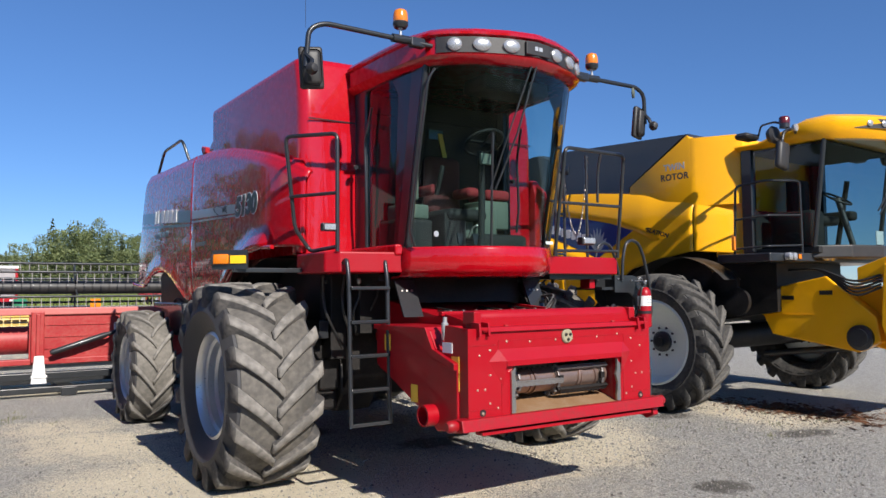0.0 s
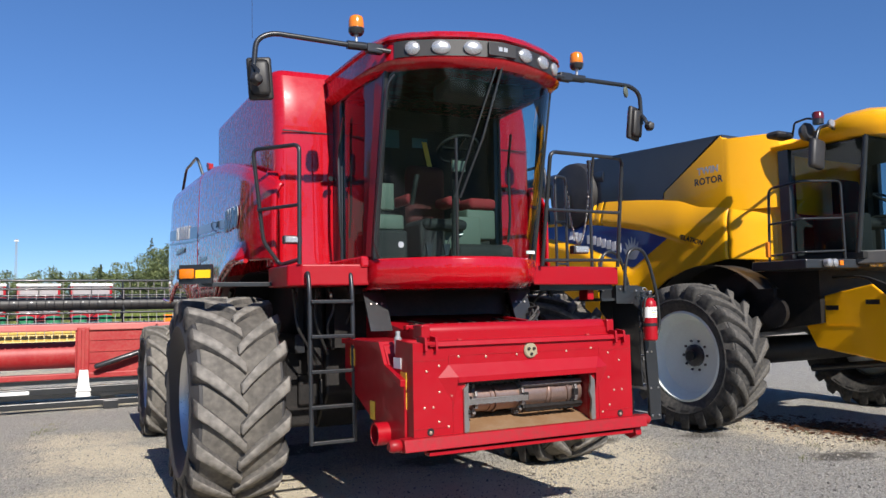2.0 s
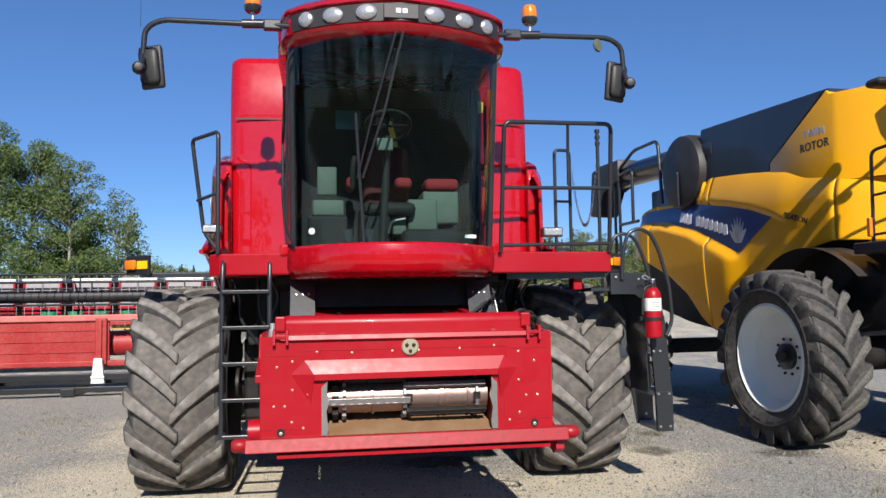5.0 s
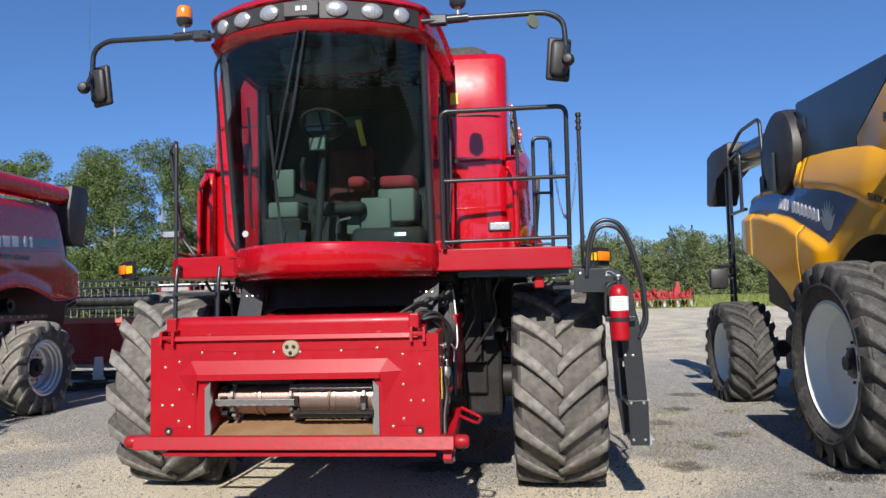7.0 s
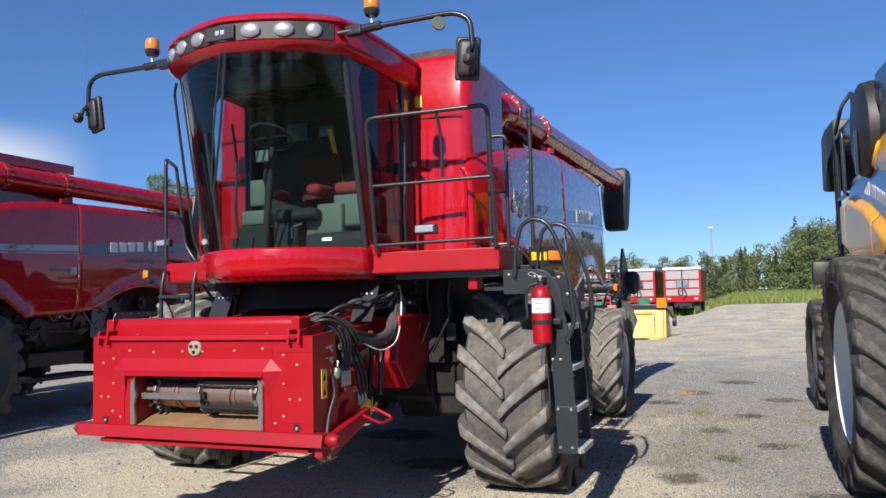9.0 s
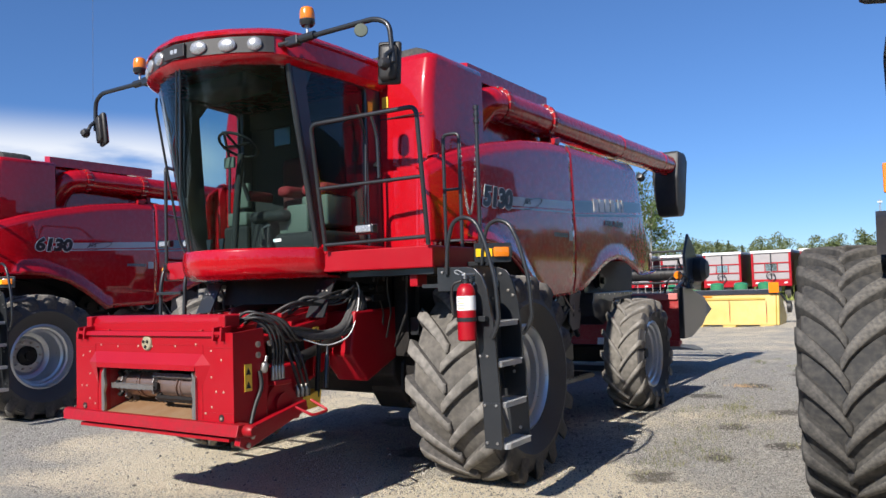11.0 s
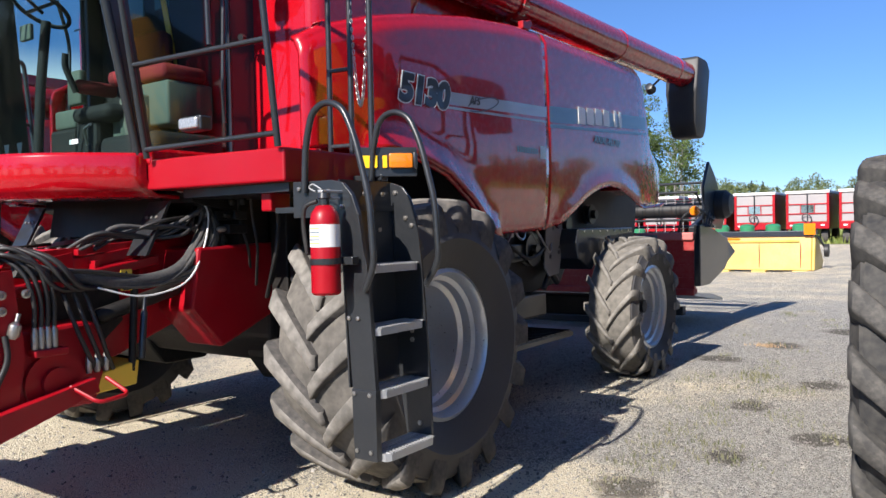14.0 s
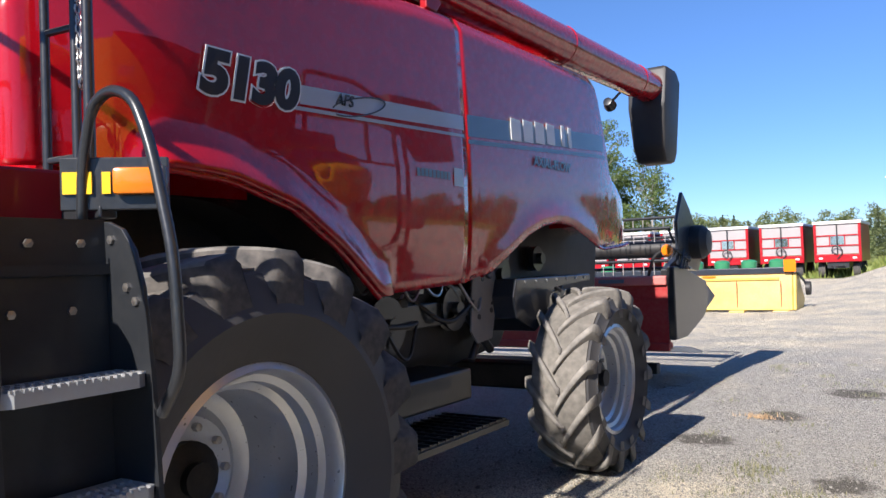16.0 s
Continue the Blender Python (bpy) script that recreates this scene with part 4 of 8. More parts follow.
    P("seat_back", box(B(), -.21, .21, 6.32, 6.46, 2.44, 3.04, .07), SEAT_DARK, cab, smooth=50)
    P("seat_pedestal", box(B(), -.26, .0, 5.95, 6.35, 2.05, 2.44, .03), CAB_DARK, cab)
    P("armrest", box(B(), -.37, -.30, 6.0, 6.32, 2.60, 2.70, .03), SEAT_RED, cab, smooth=50)
    P("armrest", box(B(), .05, .20, 6.0, 6.30, 2.60, 2.70, .04), SEAT_RED, cab, smooth=50)
    P("passenger_seat", box(B(), .32, .62, 6.05, 6.40, 2.595, 2.70, .035), SEAT_RED, cab, smooth=50)
    P("seat_box", box(B(), .30, .62, 6.08, 6.44, 2.30, 2.59, .02), TRIM_GREY, cab, smooth=50)
    P("seat_box_lid", box(B(), .16, .42, 6.02, 6.3, 2.22, 2.51, .02), TRIM_GREY, cab, smooth=50)
    P("storage_bin", box(B(), .03, .15, 6.05, 6.25, 2.20, 2.39, .015), TRIM_GREY, cab, smooth=50)
    P("side_console", box(B(), -.66, -.39, 6.02, 6.35, 2.36, 2.50, .02), TRIM_GREY, cab, smooth=50)
    P("console_screen", box(B(), -.62, -.45, 6.1, 6.16, 2.55, 2.80, .015), TRIM_GREY, cab, smooth=50)
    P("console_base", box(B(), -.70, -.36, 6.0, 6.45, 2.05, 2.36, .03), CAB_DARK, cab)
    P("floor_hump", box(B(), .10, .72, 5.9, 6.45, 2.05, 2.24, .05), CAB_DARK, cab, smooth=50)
    P("yellow_strap", prism(B(), [(.02, 3.30), (.07, 3.30), (.20, 2.74), (.15, 2.74)], "y", 6.468, 6.478), LABEL_Y, cab)
    P("steering_column", tube(B(), [(-.10, 5.60, 2.05), (-.07, 5.62, 2.55), (-.05, 5.66, 2.98)], .032, 10), CAB_DARK, cab, smooth=60)
    bm = B()
    ring = [(-.04 + .185 * math.cos(t), 5.62 + .16 * math.sin(t), 3.06 - .09 * math.sin(t)) for t in np.linspace(0, 2 * math.pi, 29)]
    tube(bm, ring, .014, 8)
    tube(bm, [(-.22, 5.62, 3.06), (.14, 5.62, 3.06)], .012, 6)
    tube(bm, [(-.04, 5.48, 3.14), (-.05, 5.64, 3.03)], .012, 6)
    P("steering_wheel", bm, CAB_DARK, cab, smooth=60)
    P("display", box(B(), -.14, -.01, 5.53, 5.56, 2.84, 2.94, .008), TRIM_GREY, cab)
    for x in (-.39, -.22):
        P("pedal", prism(B(), [(x, 2.10), (x + .03, 2.10), (x + .05, 2.20), (x - .02, 2.20)], "y", 5.54, 5.56), BLACK, cab)
    P("joystick", tube(B(), [(-.32, 6.0, 2.6), (-.32, 5.92, 2.78), (-.30, 5.92, 2.86)], .022, 8, .04), CAB_DARK, cab, smooth=60)
    P("cab_lever", tube(B(), [(-.02, 5.9, 2.2), (.0, 5.86, 2.3), (.12, 5.84, 2.32)], .010, 6, .04), STEEL, cab, smooth=60)
    P("window_label", box(B(), .555, .645, 5.452, 5.457, 2.12, 2.147), WHITE, cab)
    P("window_label", lathe(B(), [(.026, 0), (.026, .004), (0, .004)], along((-.66, 5.50, 2.18), (0, -1, 0)), 16), GALV, cab)

    # roof with lamp band
    def front(u, o):
        """A point of the roof's plan outline, o metres outside the glass."""
        return (u * (1 + o / .9), curve_at(ROOF_T, abs(u)) - o)
    us = np.linspace(-.80, .80, 27)
    def plan(o):
        return [front(u, o) for u in us] + [(.86 + o, 5.52), (.88 + o, 6.0), (.88 + o, 6.62), (-.88 - o, 6.62), (-.88 - o, 6.0), (-.86 - o, 5.52)]
    bm = B()
    layers = [(3.60, .0), (3.635, .045), (3.66, .06), (3.675, .035), (3.815, .035), (3.83, .06), (3.85, .062), (3.885, .03), (3.915, -.12), (3.94, -.40)]
    rings = [[bm.verts.new((x, y + max(0, -o) * .3, z)) for x, y in plan(o)] for z, o in layers]
    for r0, r1 in zip(rings, rings[1:]):
        for i in range(len(r0)):
            bm.faces.new((r0[i], r0[(i + 1) % len(r0)], r1[(i + 1) % len(r0)], r1[i]))
    bm.faces.new(rings[0])
    bm.faces.new(rings[-1])
    roof = P("roof", bm, RED, cab, "domed red cab roof", smooth=35)
    P("lamp_band", grid(B(), lambda i, j: Vector((*front(-.77 + 1.54 * i, .045), 3.678 + .134 * j)), 40, 1), PLASTIC, cab, smooth=60)
    for u in (-.66, -.47, -.24, .24, .47, .66):
        x, y = front(u, .045)
        x1, y1 = front(u + .02, .045)
        x0, y0 = front(u - .02, .045)
        nrm = Vector((y1 - y0, -(x1 - x0), 0)).normalized()
        q = along((x, y, 3.745), nrm)
        rx = .055
        bm = B()
        lathe(bm, [(rx * 1.0, -.01), (rx * 1.0, .012), (rx * .85, .022), (rx * .5, .030), (0, .033)], q @ Matrix.Diagonal((1.42 if abs(u) < .6 else 1.12, 1.04, 1, 1)), 24)
        P("roof_lamp", bm, LENS, cab, "clear oval work lamp", smooth=40)
    for k, u in enumerate((-.065, -.02, .025)):
        x, y = front(u, .055)
        P("brand_plate_bar", box(B(), x - .018, x + .018, y - .004, y + .006, 3.73, 3.765), SILVER, cab)
    bm = B()
    for x in (.066, .09):
        box(bm, x - .008, x + .008, 4.884, 4.895, 3.728, 3.768)
    P("brand_plate_mark", bm, RED_MATT, cab)
    x, y = front(0, .048)
    P("brand_plate", box(B(), -.13, .13, y - .004, y + .02, 3.69, 3.80, .005), PLASTIC, cab)

    # mirror arms with beacons and mirrors
    for s in (-1, 1):
        arm = group_part("mirror_arm", "black tubular arm with beacon and mirror")
        P("arm_tube", tube(B(), [(s * .82, 5.30, 3.745), (s * 1.05, 5.34, 3.765), (s * 1.78, 5.38, 3.785), (s * 1.90, 5.39, 3.72), (s * 1.92, 5.40, 3.42)], .021, 10, .12), BLACK, arm, smooth=60)
        P("arm_clamp", box(B(), s * .95 - .07, s * .95 + .07, 5.30, 5.37, 3.72, 3.80, .012), BLACK, arm)
        P("arm_clamp", lathe(B(), [(.035, 0), (.035, .16)], along((s * 1.10 - .08, 5.345, 3.767), (1, 0, .03)), 10), BLACK, arm, smooth=40)
        P("beacon_stem", lathe(B(), [(.012, 0), (.012, .07), (.022, .07), (.022, .09)], along((s * 1.10, 5.345, 3.78), (0, 0, 1)), 10), GALV, arm, smooth=40)
        b = P("beacon", lathe(B(), [(.05, .0), (.064, .02), (.066, .048), (.056, .056)], along((s * 1.10, 5.345, 3.86), (0, 0, 1)), 20), BLACK, arm, smooth=40)
        P("beacon_lens", lathe(B(), [(.060, .052), (.063, .066), (.061, .115), (.052, .145), (.028, .160), (0, .162)], along((s * 1.10, 5.345, 3.86), (0, 0, 1)), 20), AMBER, arm, "amber beacon dome", smooth=40)
        mi = B()
        box(mi, -.094, .094, -.012, .035, -.165, .165, .02)
        box(mi, -.076, .076, -.05, -.005, -.138, .138, .035)
        turn = Matrix.Translation((s * 1.86, 5.43, 3.43)) @ pose(0, 0, 0, 4, s * 4, s * 17)
        bmesh.ops.transform(mi, matrix=turn, verts=mi.verts)
        P("mirror_housing", mi, PLASTIC, arm, "black mirror housing", smooth=50)
        mi = box(B(), -.082, .082, .033, .038, -.15, .15)
        bmesh.ops.transform(mi, matrix=turn, verts=mi.verts)
        P("mirror_glass", mi, CHROME, arm)
        P("convex_mirror", lathe(B(), [(0, -.05), (.03, -.042), (.048, -.01), (.048, .012), (.03, .03), (0, .035)], along((s * 1.92, 5.29, 3.38), (s * .2, 1, 0)), 16), PLASTIC, arm, smooth=40)
        P("mirror_bracket", tube(B(), [(s * 1.92, 5.40, 3.52), (s * 1.90, 5.33, 3.46), (s * 1.92, 5.30, 3.37)], .018, 6), BLACK, arm, smooth=60)
    P("small_mirror", lathe(B(), [(0, -.01), (.05, -.01), (.055, .0), (.05, .012), (0, .015)], along((1.67, 5.33, 3.70), (.55, -.8, 0)), 16), TRIM_GREY, smooth=40)
    P("aerial", tube(B(), [(-1.93, 5.38, 3.72), (-1.935, 5.39, 4.95)], .0016, 5), PLASTIC)

    # ---- deck, rails and ladders ----
    bm = B()
    prism(bm, [(.84, 5.76), (1.93, 5.84), (1.93, 6.5), (.84, 6.5)], "z", 1.85, 2.03, .012)
    P("deck", bm, RED_MATT, lab="red platform beside the cab door")
    bm = B()
    prism(bm, [(-.84, 5.76), (-1.40, 5.86), (-1.50, 5.96), (-1.52, 6.5), (-.84, 6.5)], "z", 1.85, 2.03, .015)
    P("deck", bm, RED_MATT, lab="red platform corner beside the cab")
    P("deck_lining", box(B(), 1.0, 1.9, 5.9, 6.45, 1.80, 1.85), BLACK)
    # guard at the door side
    g = group_part("guard_rail", "black tubular guard rail round the platform")
    P("rail", tube(B(), [(.91, 5.72, 2.03), (.92, 5.55, 3.10), (1.91, 5.70, 3.135), (1.91, 5.82, 2.03)], .019, 10, .07), BLACK, g, smooth=60)
    P("rail", tube(B(), [(.915, 5.64, 2.56), (1.91, 5.76, 2.58)], .016, 8), BLACK, g, smooth=60)
    P("rail", tube(B(), [(.91, 5.71, 2.08), (1.91, 5.81, 2.10)], .016, 8), BLACK, g, smooth=60)
    P("rail", tube(B(), [(1.50, 5.64, 3.12), (1.515, 5.70, 2.95), (1.515, 5.71, 2.60)], .014, 8, .1), BLACK, g, smooth=60)
    P("work_lamp", box(B(), 1.28, 1.44, 5.67, 5.73, 2.16, 2.22, .01), LENS, g)
    P("lamp_housing", box(B(), 1.27, 1.45, 5.69, 5.77, 2.15, 2.23, .01), BLACK, g)
    # gate beside the ladder
    g = group_part("gate", "black tubular platform gate with a chain")
    P("gate_loop", tube(B(), [(1.645, 6.50, 2.03), (1.645, 6.50, 3.06), (1.80, 6.52, 3.06), (1.80, 6.52, 2.03)], .017, 8, .05), BLACK, g, smooth=60)
    for z in (2.10, 2.56):
        P("gate_bar", tube(B(), [(1.645, 6.50, z), (1.80, 6.52, z)], .013, 6), BLACK, g, smooth=60)
    P("gate_post", tube(B(), [(2.05, 6.41, 1.85), (2.05, 6.41, 3.25)], .018, 8), BLACK, g, smooth=60)
    for z in (3.11, 3.17, 3.23):
        P("post_collar", lathe(B(), [(.026, -.015), (.026, .015)], along((2.05, 6.41, z), (0, 0, 1)), 10), BLACK, g, smooth=40)
    for k in range(44):
        f = k / 43
        p = Vector((1.81 + .23 * f, 6.52 - .11 * f, 2.95 - 2.5 * f * (1 - f)))
        bm = B()
        ringpts = [(.009 * math.cos(q), .016 * math.sin(q), 0) for q in np.linspace(0, 2 * math.pi, 9)]
        tube(bm, ringpts, .0035, 5)
        bmesh.ops.transform(bm, matrix=Matrix.Translation(p) @ pose(0, 0, 0, 90, 0, 90 * (k % 2)), verts=bm.verts)
        P("chain_link", bm, STEEL, g)
    # guard at the other side
    g = group_part("guard_rail", "black bent guard rail at the platform corner")
    P("rail", tube(B(), [(-1.42, 5.87, 2.03), (-1.42, 5.87, 3.04), (-1.70, 6.33, 3.06), (-1.60, 6.35, 2.25), (-1.45, 6.35, 2.05), (-1.42, 5.87, 2.07)], .018, 10, .06), BLACK, g, smooth=60)
    P("rail", tube(B(), [(-1.42, 5.87, 2.53), (-1.65, 6.34, 2.53)], .016, 8), BLACK, g, smooth=60)
    P("lamp_housing", box(B(), -1.55, -1.39, 5.88, 5.94, 2.20, 2.27, .01), BLACK, g)
    P("work_lamp", box(B(), -1.54, -1.40, 5.865, 5.885, 2.21, 2.26, .006), LENS, g)
    # straight ladder
    g = group_part("front_ladder", "black steel ladder hanging from the platform")
    for x in (-1.37, -1.00):
        P("stringer", tube(B(), [(x, 5.95, 1.88), (x, 5.80, 1.97), (x, 5.76, 1.80), (x, 5.72, .56)], .019, 8, .05), BLACK, g, smooth=60)
    for k in range(5):
        z = .575 + k * .285
        bm = box(B(), -1.37, -1.00, 5.705, 5.755, z - .015, z + .015, .006)
        P("rung", bm, BLACK, g)
    # corner marker boards on brackets
    for s in (-1, 1):
        g = group_part("marker_board", "yellow reflector and amber lamp on a black bracket")
        turn = Matrix.Translation((s * 2.06, 6.31, 0)) @ Matrix.Rotation(s * radians(43), 4, 'Z')

        def bar(x0, x1, y0, y1, z0, z1, bev=0.0):
            return box(B(), min(s * x0, s * x1), max(s * x0, s * x1), y0, y1, z0, z1, bev, turn)
        P("bracket", box(B(), min(s * 1.52, s * 2.14), max(s * 1.52, s * 2.14), 6.38, 6.44, 1.86, 1.90, .006), BLACK, g)
        P("board", bar(-.01, .31, .002, .03, 1.885, 2.05, .004), BLACK, g)
        for x0, x1 in ((0, .085), (.115, .14)) if s > 0 else ((0, .14),):
            P("reflector", bar(x0, x1, -.008, .0, 1.935, 2.003), REFLECT_Y, g)
        P("lamp_body", bar(.285, .312, -.03, .01, 1.925, 2.02, .012), BLACK, g, smooth=40)
        lens = bar(.15, .285, -.035, .0, 1.93, 2.015, .012)
        P("amber_lamp", lens, AMBER, g, "amber side lamp", smooth=40)

    # boarding ladder on the door side
    g = group_part("boarding_ladder", "black folded-steel boarding ladder with grip steps")
    g.location = (.02, .09, -.015)
    P("stringer", prism(B(), [(1.92, 1.67), (1.92, 1.86), (2.20, 1.857), (2.27, 1.84), (2.33, 1.78), (2.37, 1.68), (2.40, 1.5), (2.42, 1.42), (2.46, .80), (2.46, .46), (2.32, .46), (2.31, .8), (2.27, 1.42), (2.24, 1.60), (2.15, 1.67)], "y", 5.80, 5.828, .003), BLACK, g)
    P("stringer", prism(B(), [(2.06, 1.60), (2.06, 1.86), (2.24, 1.855), (2.31, 1.83), (2.36, 1.77), (2.40, 1.66), (2.43, 1.42), (2.47, .8), (2.48, .46), (2.31, .46), (2.26, .8), (2.23, 1.42)], "y", 6.235, 6.25, .003), BLACK, g)
    P("lower_box", prism(B(), [(2.318, .455), (2.465, .455), (2.465, .805), (2.308, .805)], "y", 5.792, 5.832, .003), BLACK, g)
    for x, z in ((2.34, .50), (2.43, .50), (2.33, .785), (2.43, .785), (2.30, 1.16), (2.36, 1.16), (1.97, 1.82), (2.18, 1.80), (2.27, 1.72)):
        P("bolt", lathe(B(), [(.012, 0), (.012, .008), (0, .01)], along((x, 5.797 if z > .8 else 5.791, z), (0, -1, 0)), 6), STEEL, g)
    for x, z in ((2.10, 1.82), (2.10, 1.72), (2.26, 1.80), (2.33, 1.66), (2.37, 1.62), (2.36, 1.05), (2.36, 1.0), (2.40, .55)):
        P("bolt", lathe(B(), [(.014, 0), (.014, .008), (0, .01)], along((x, 6.235, z), (0, -1, 0)), 6), STEEL, g)
    P("back_plate", prism(B(), [(2.255, .80), (2.265, .80), (2.225, 1.86), (2.215, 1.86)], "y", 5.83, 6.234), BLACK, g)
    for y, z in ((5.95, 1.60), (6.12, 1.60), (6.0, 1.79), (6.15, 1.79)):
        P("bolt", lathe(B(), [(.013, 0), (.013, .008), (0, .01)], along((2.238, y, z), (1, 0, 0)), 6), STEEL, g)
    for k, z in enumerate((.49, .80, 1.11, 1.42)):
        x = 2.505 - .027 * k
        bm = prism(B(), [(x - .17, 5.832), (x - .02, 5.832), (x, 5.86), (x, 6.20), (x - .02, 6.232), (x - .17, 6.232)], "z", z - .038, z)
        for j in range(15):
            for q in range(3):
                box(bm, x - .13 + q * .05, x - .10 + q * .05, 5.85 + j * .0255, 5.863 + j * .0255, z, z + .006)
            box(bm, x - .008, x + .004, 5.86 + j * .0225, 5.871 + j * .0225, z - .004, z + .007)
        P("step", bm, GALV, g, "grip-toothed galvanised steel step")
    P("top_tread", box(B(), 1.75, 2.25, 5.83, 6.234, 1.70, 1.73), BLACK, g)
    for y, du in ((5.785, -.05), (6.258, 0)):
        P("grab_handle", tube(B(), [(2.07 + du, y, 1.80), (2.085 + du, y, 2.05), (2.14 + du, y, 2.215), (2.235 + du, y, 2.255), (2.345 + du, y, 2.215), (2.42 + du, y, 2.07), (2.51 + du, y, 1.75), (2.53 + du, y, 1.42), (2.44 + du * .5, y, 1.30)], .0175, 10, .09), BLACK, g, smooth=60)

    # ---- feeder house ----
    f = group_part("feeder_house", "red feeder house with open mouth and riveted front plate")
    # front plate round the mouth, one bent sheet
    bm = B()
    prism(bm, [(-.985, .70), (-.56, .70), (-.56, 1.12), (.56, 1.12), (.56, .70), (.985, .70), (.985, 1.40), (-.985, 1.40)], "y", 4.60, 4.64)
    P("front_plate", bm, RED_MATT, f)
    for s in (-1, 1):
        P("side_flange", prism(B(), [(4.64, .66), (4.90, .66), (4.95, 1.0), (4.90, 1.42), (4.64, 1.40)], "x", s * .955, s * .983), RED_MATT, f)
    for x, z0, z1 in ((-.672, .75, 1.0), (.648, .75, 1.02), (-.70, 1.24, 1.30), (.66, 1.24, 1.31)):
        P("plate_seam", box(B(), x - .0025, x + .0025, 4.5965, 4.60, z0, z1), WORN, f)
    for x0, x1, z in ((-.98, -.72, 1.275), (-.70, .66, 1.305), (.68, .98, 1.29), (-.98, -.70, .80), (.68, .98, .81)):
        P("plate_seam", box(B(), x0, x1, 4.5965, 4.60, z - .0025, z + .0025), WORN, f)
    P("plate_lip", prism(B(), [(4.572, 1.375), (4.60, 1.365), (4.66, 1.40), (4.66, 1.412), (4.585, 1.408)], "x", -.86, .86, .003), RED_MATT, f)
    # pressed hood over the mouth
    bm = B()
    v = [bm.verts.new(c) for c in ((-.79, 4.60, 1.15), (-.70, 4.60, 1.24), (.65, 4.60, 1.24), (.74, 4.60, 1.16), (.60, 4.565, 1.155), (-.64, 4.565, 1.15), (-.66, 4.60, .95), (.62, 4.60, .95), (.60, 4.565, 1.115), (-.64, 4.565, 1.11))]
    for idx in ((0, 1, 5), (1, 2, 4, 5), (2, 3, 4), (0, 5, 6), (3, 7, 4), (4, 8, 9, 5)):
        bm.faces.new([v[i] for i in idx])
    P("mouth_hood", bm, RED_MATT, f)
    for s in (-1, 1):
        P("mouth_liner", prism(B(), [(s * .592, .75), (s * .555, .75), (s * .548, .80), (s * .560, .90), (s * .540, .97), (s * .556, 1.03), (s * .552, 1.10), (s * .592, 1.06)], "y", 4.578, 4.598), STEEL, f)
    P("sill_bar", prism(B(), [(4.53, .66), (4.66, .64), (4.66, .745), (4.555, .745)], "x", -1.08, 1.08, .006), WORN, f, "scraped red lower bar")
    P("sill_flange", box(B(), -.88, .96, 4.57, 4.66, .612, .640, .004), RED_MATT, f)
    for s in (-1, 1):
        P("lock_pin", lathe(B(), [(.03, -.05), (.045, -.03), (.045, .03), (.03, .05), (0, .05)], along((s * 1.12, 4.62, .70), (s, 0, 0)), 14), WORN, f, smooth=40)
        for dx in (-.042, .042):
            P("hook_tab", prism(B(), [(4.555, 1.345), (4.60, 1.335), (4.66, 1.42), (4.66, 1.45), (4.565, 1.44)], "x", s * .855 + dx - .010, s * .855 + dx + .010, .003), RED_MATT, f)
        P("hook_bar", box(B(), s * .855 - .04, s * .855 + .04, 4.565, 4.60, 1.385, 1.41, .003), RED_MATT, f)
        P("guide_bolt", lathe(B(), [(.013, 0), (.012, .01), (.005, .012), (0, .012)], along((s * .855, 4.60, .770), (0, -1, 0)), 8), BRONZE, f)
        P("guide_hole", lathe(B(), [(.028, .0), (.028, .004), (.016, .004), (.016, -.01), (0, -.01)], along((s * .855, 4.599, .775), (0, -1, 0)), 14), INK, f)
    bm = B()
    lathe(bm, [(.02, -.83), (.052, -.83), (.06, -.8), (.06, .8), (.052, .83), (.02, .83)], along((-.02, 4.73, 1.475), (1, 0, 0)), 24)
    box(bm, -.86, .82, 4.66, 4.80, 1.40, 1.47)
    P("top_tube", bm, RED_MATT, f, smooth=40)
    for x in (-.86, .82):
        P("tube_end", box(B(), x - .035, x + .035, 4.64, 4.79, 1.43, 1.53, .01), RED_MATT, f)
    # rivets
    rs = [(-.62, 1.295), (-.39, 1.285), (-.12, 1.29), (.06, 1.29), (.34, 1.295), (.58, 1.31), (-.78, 1.235), (.75, 1.265), (-.685, 1.145), (-.60, 1.14), (.54, 1.17), (.62, 1.17), (-.78, 1.05), (.75, 1.07), (-.68, 1.02), (.63, 1.04), (-.90, .945), (-.83, .945), (.80, .965), (.88, .965), (-.785, .84), (-.71, .80), (.75, .85), (.68, .80), (.86, 1.20), (-.88, 1.20)]
    for x, z in rs:
        P("rivet", lathe(B(), [(.0095, 0), (.009, .004), (.005, .006), (0, .007)], along((x, 4.60, z), (0, -1, 0)), 8), BRONZE, f)
    k = P("round_knob", lathe(B(), [(.058, 0), (.058, .012), (.05, .02), (.02, .02), (0, .02)], along((0, 4.60, 1.315), (0, -1, 0)), 24), mat("tan_plastic" + number, (.30, .26, .17, 1), .5), f, "round tan plug with three studs", smooth=40)
    for q in range(3):
        g = 2 * math.pi * (q + .25) / 3
        P("knob_stud", lathe(B(), [(.012, 0), (.012, .012), (0, .014)], along((.027 * math.cos(g), 4.582, 1.315 + .027 * math.sin(g)), (0, -1, 0)), 8), DARK, f)
    # mouth: drum, slats, chain, floor
    P("mouth_shell", prism(B(), [(4.64, 1.16), (5.4, 1.45), (5.4, 1.40), (4.64, 1.13)], "x", -.58, .58), DARK, f)
    P("mouth_wall", box(B(), -.60, -.57, 4.64, 5.4, .72, 1.42), RED_OLD, f)
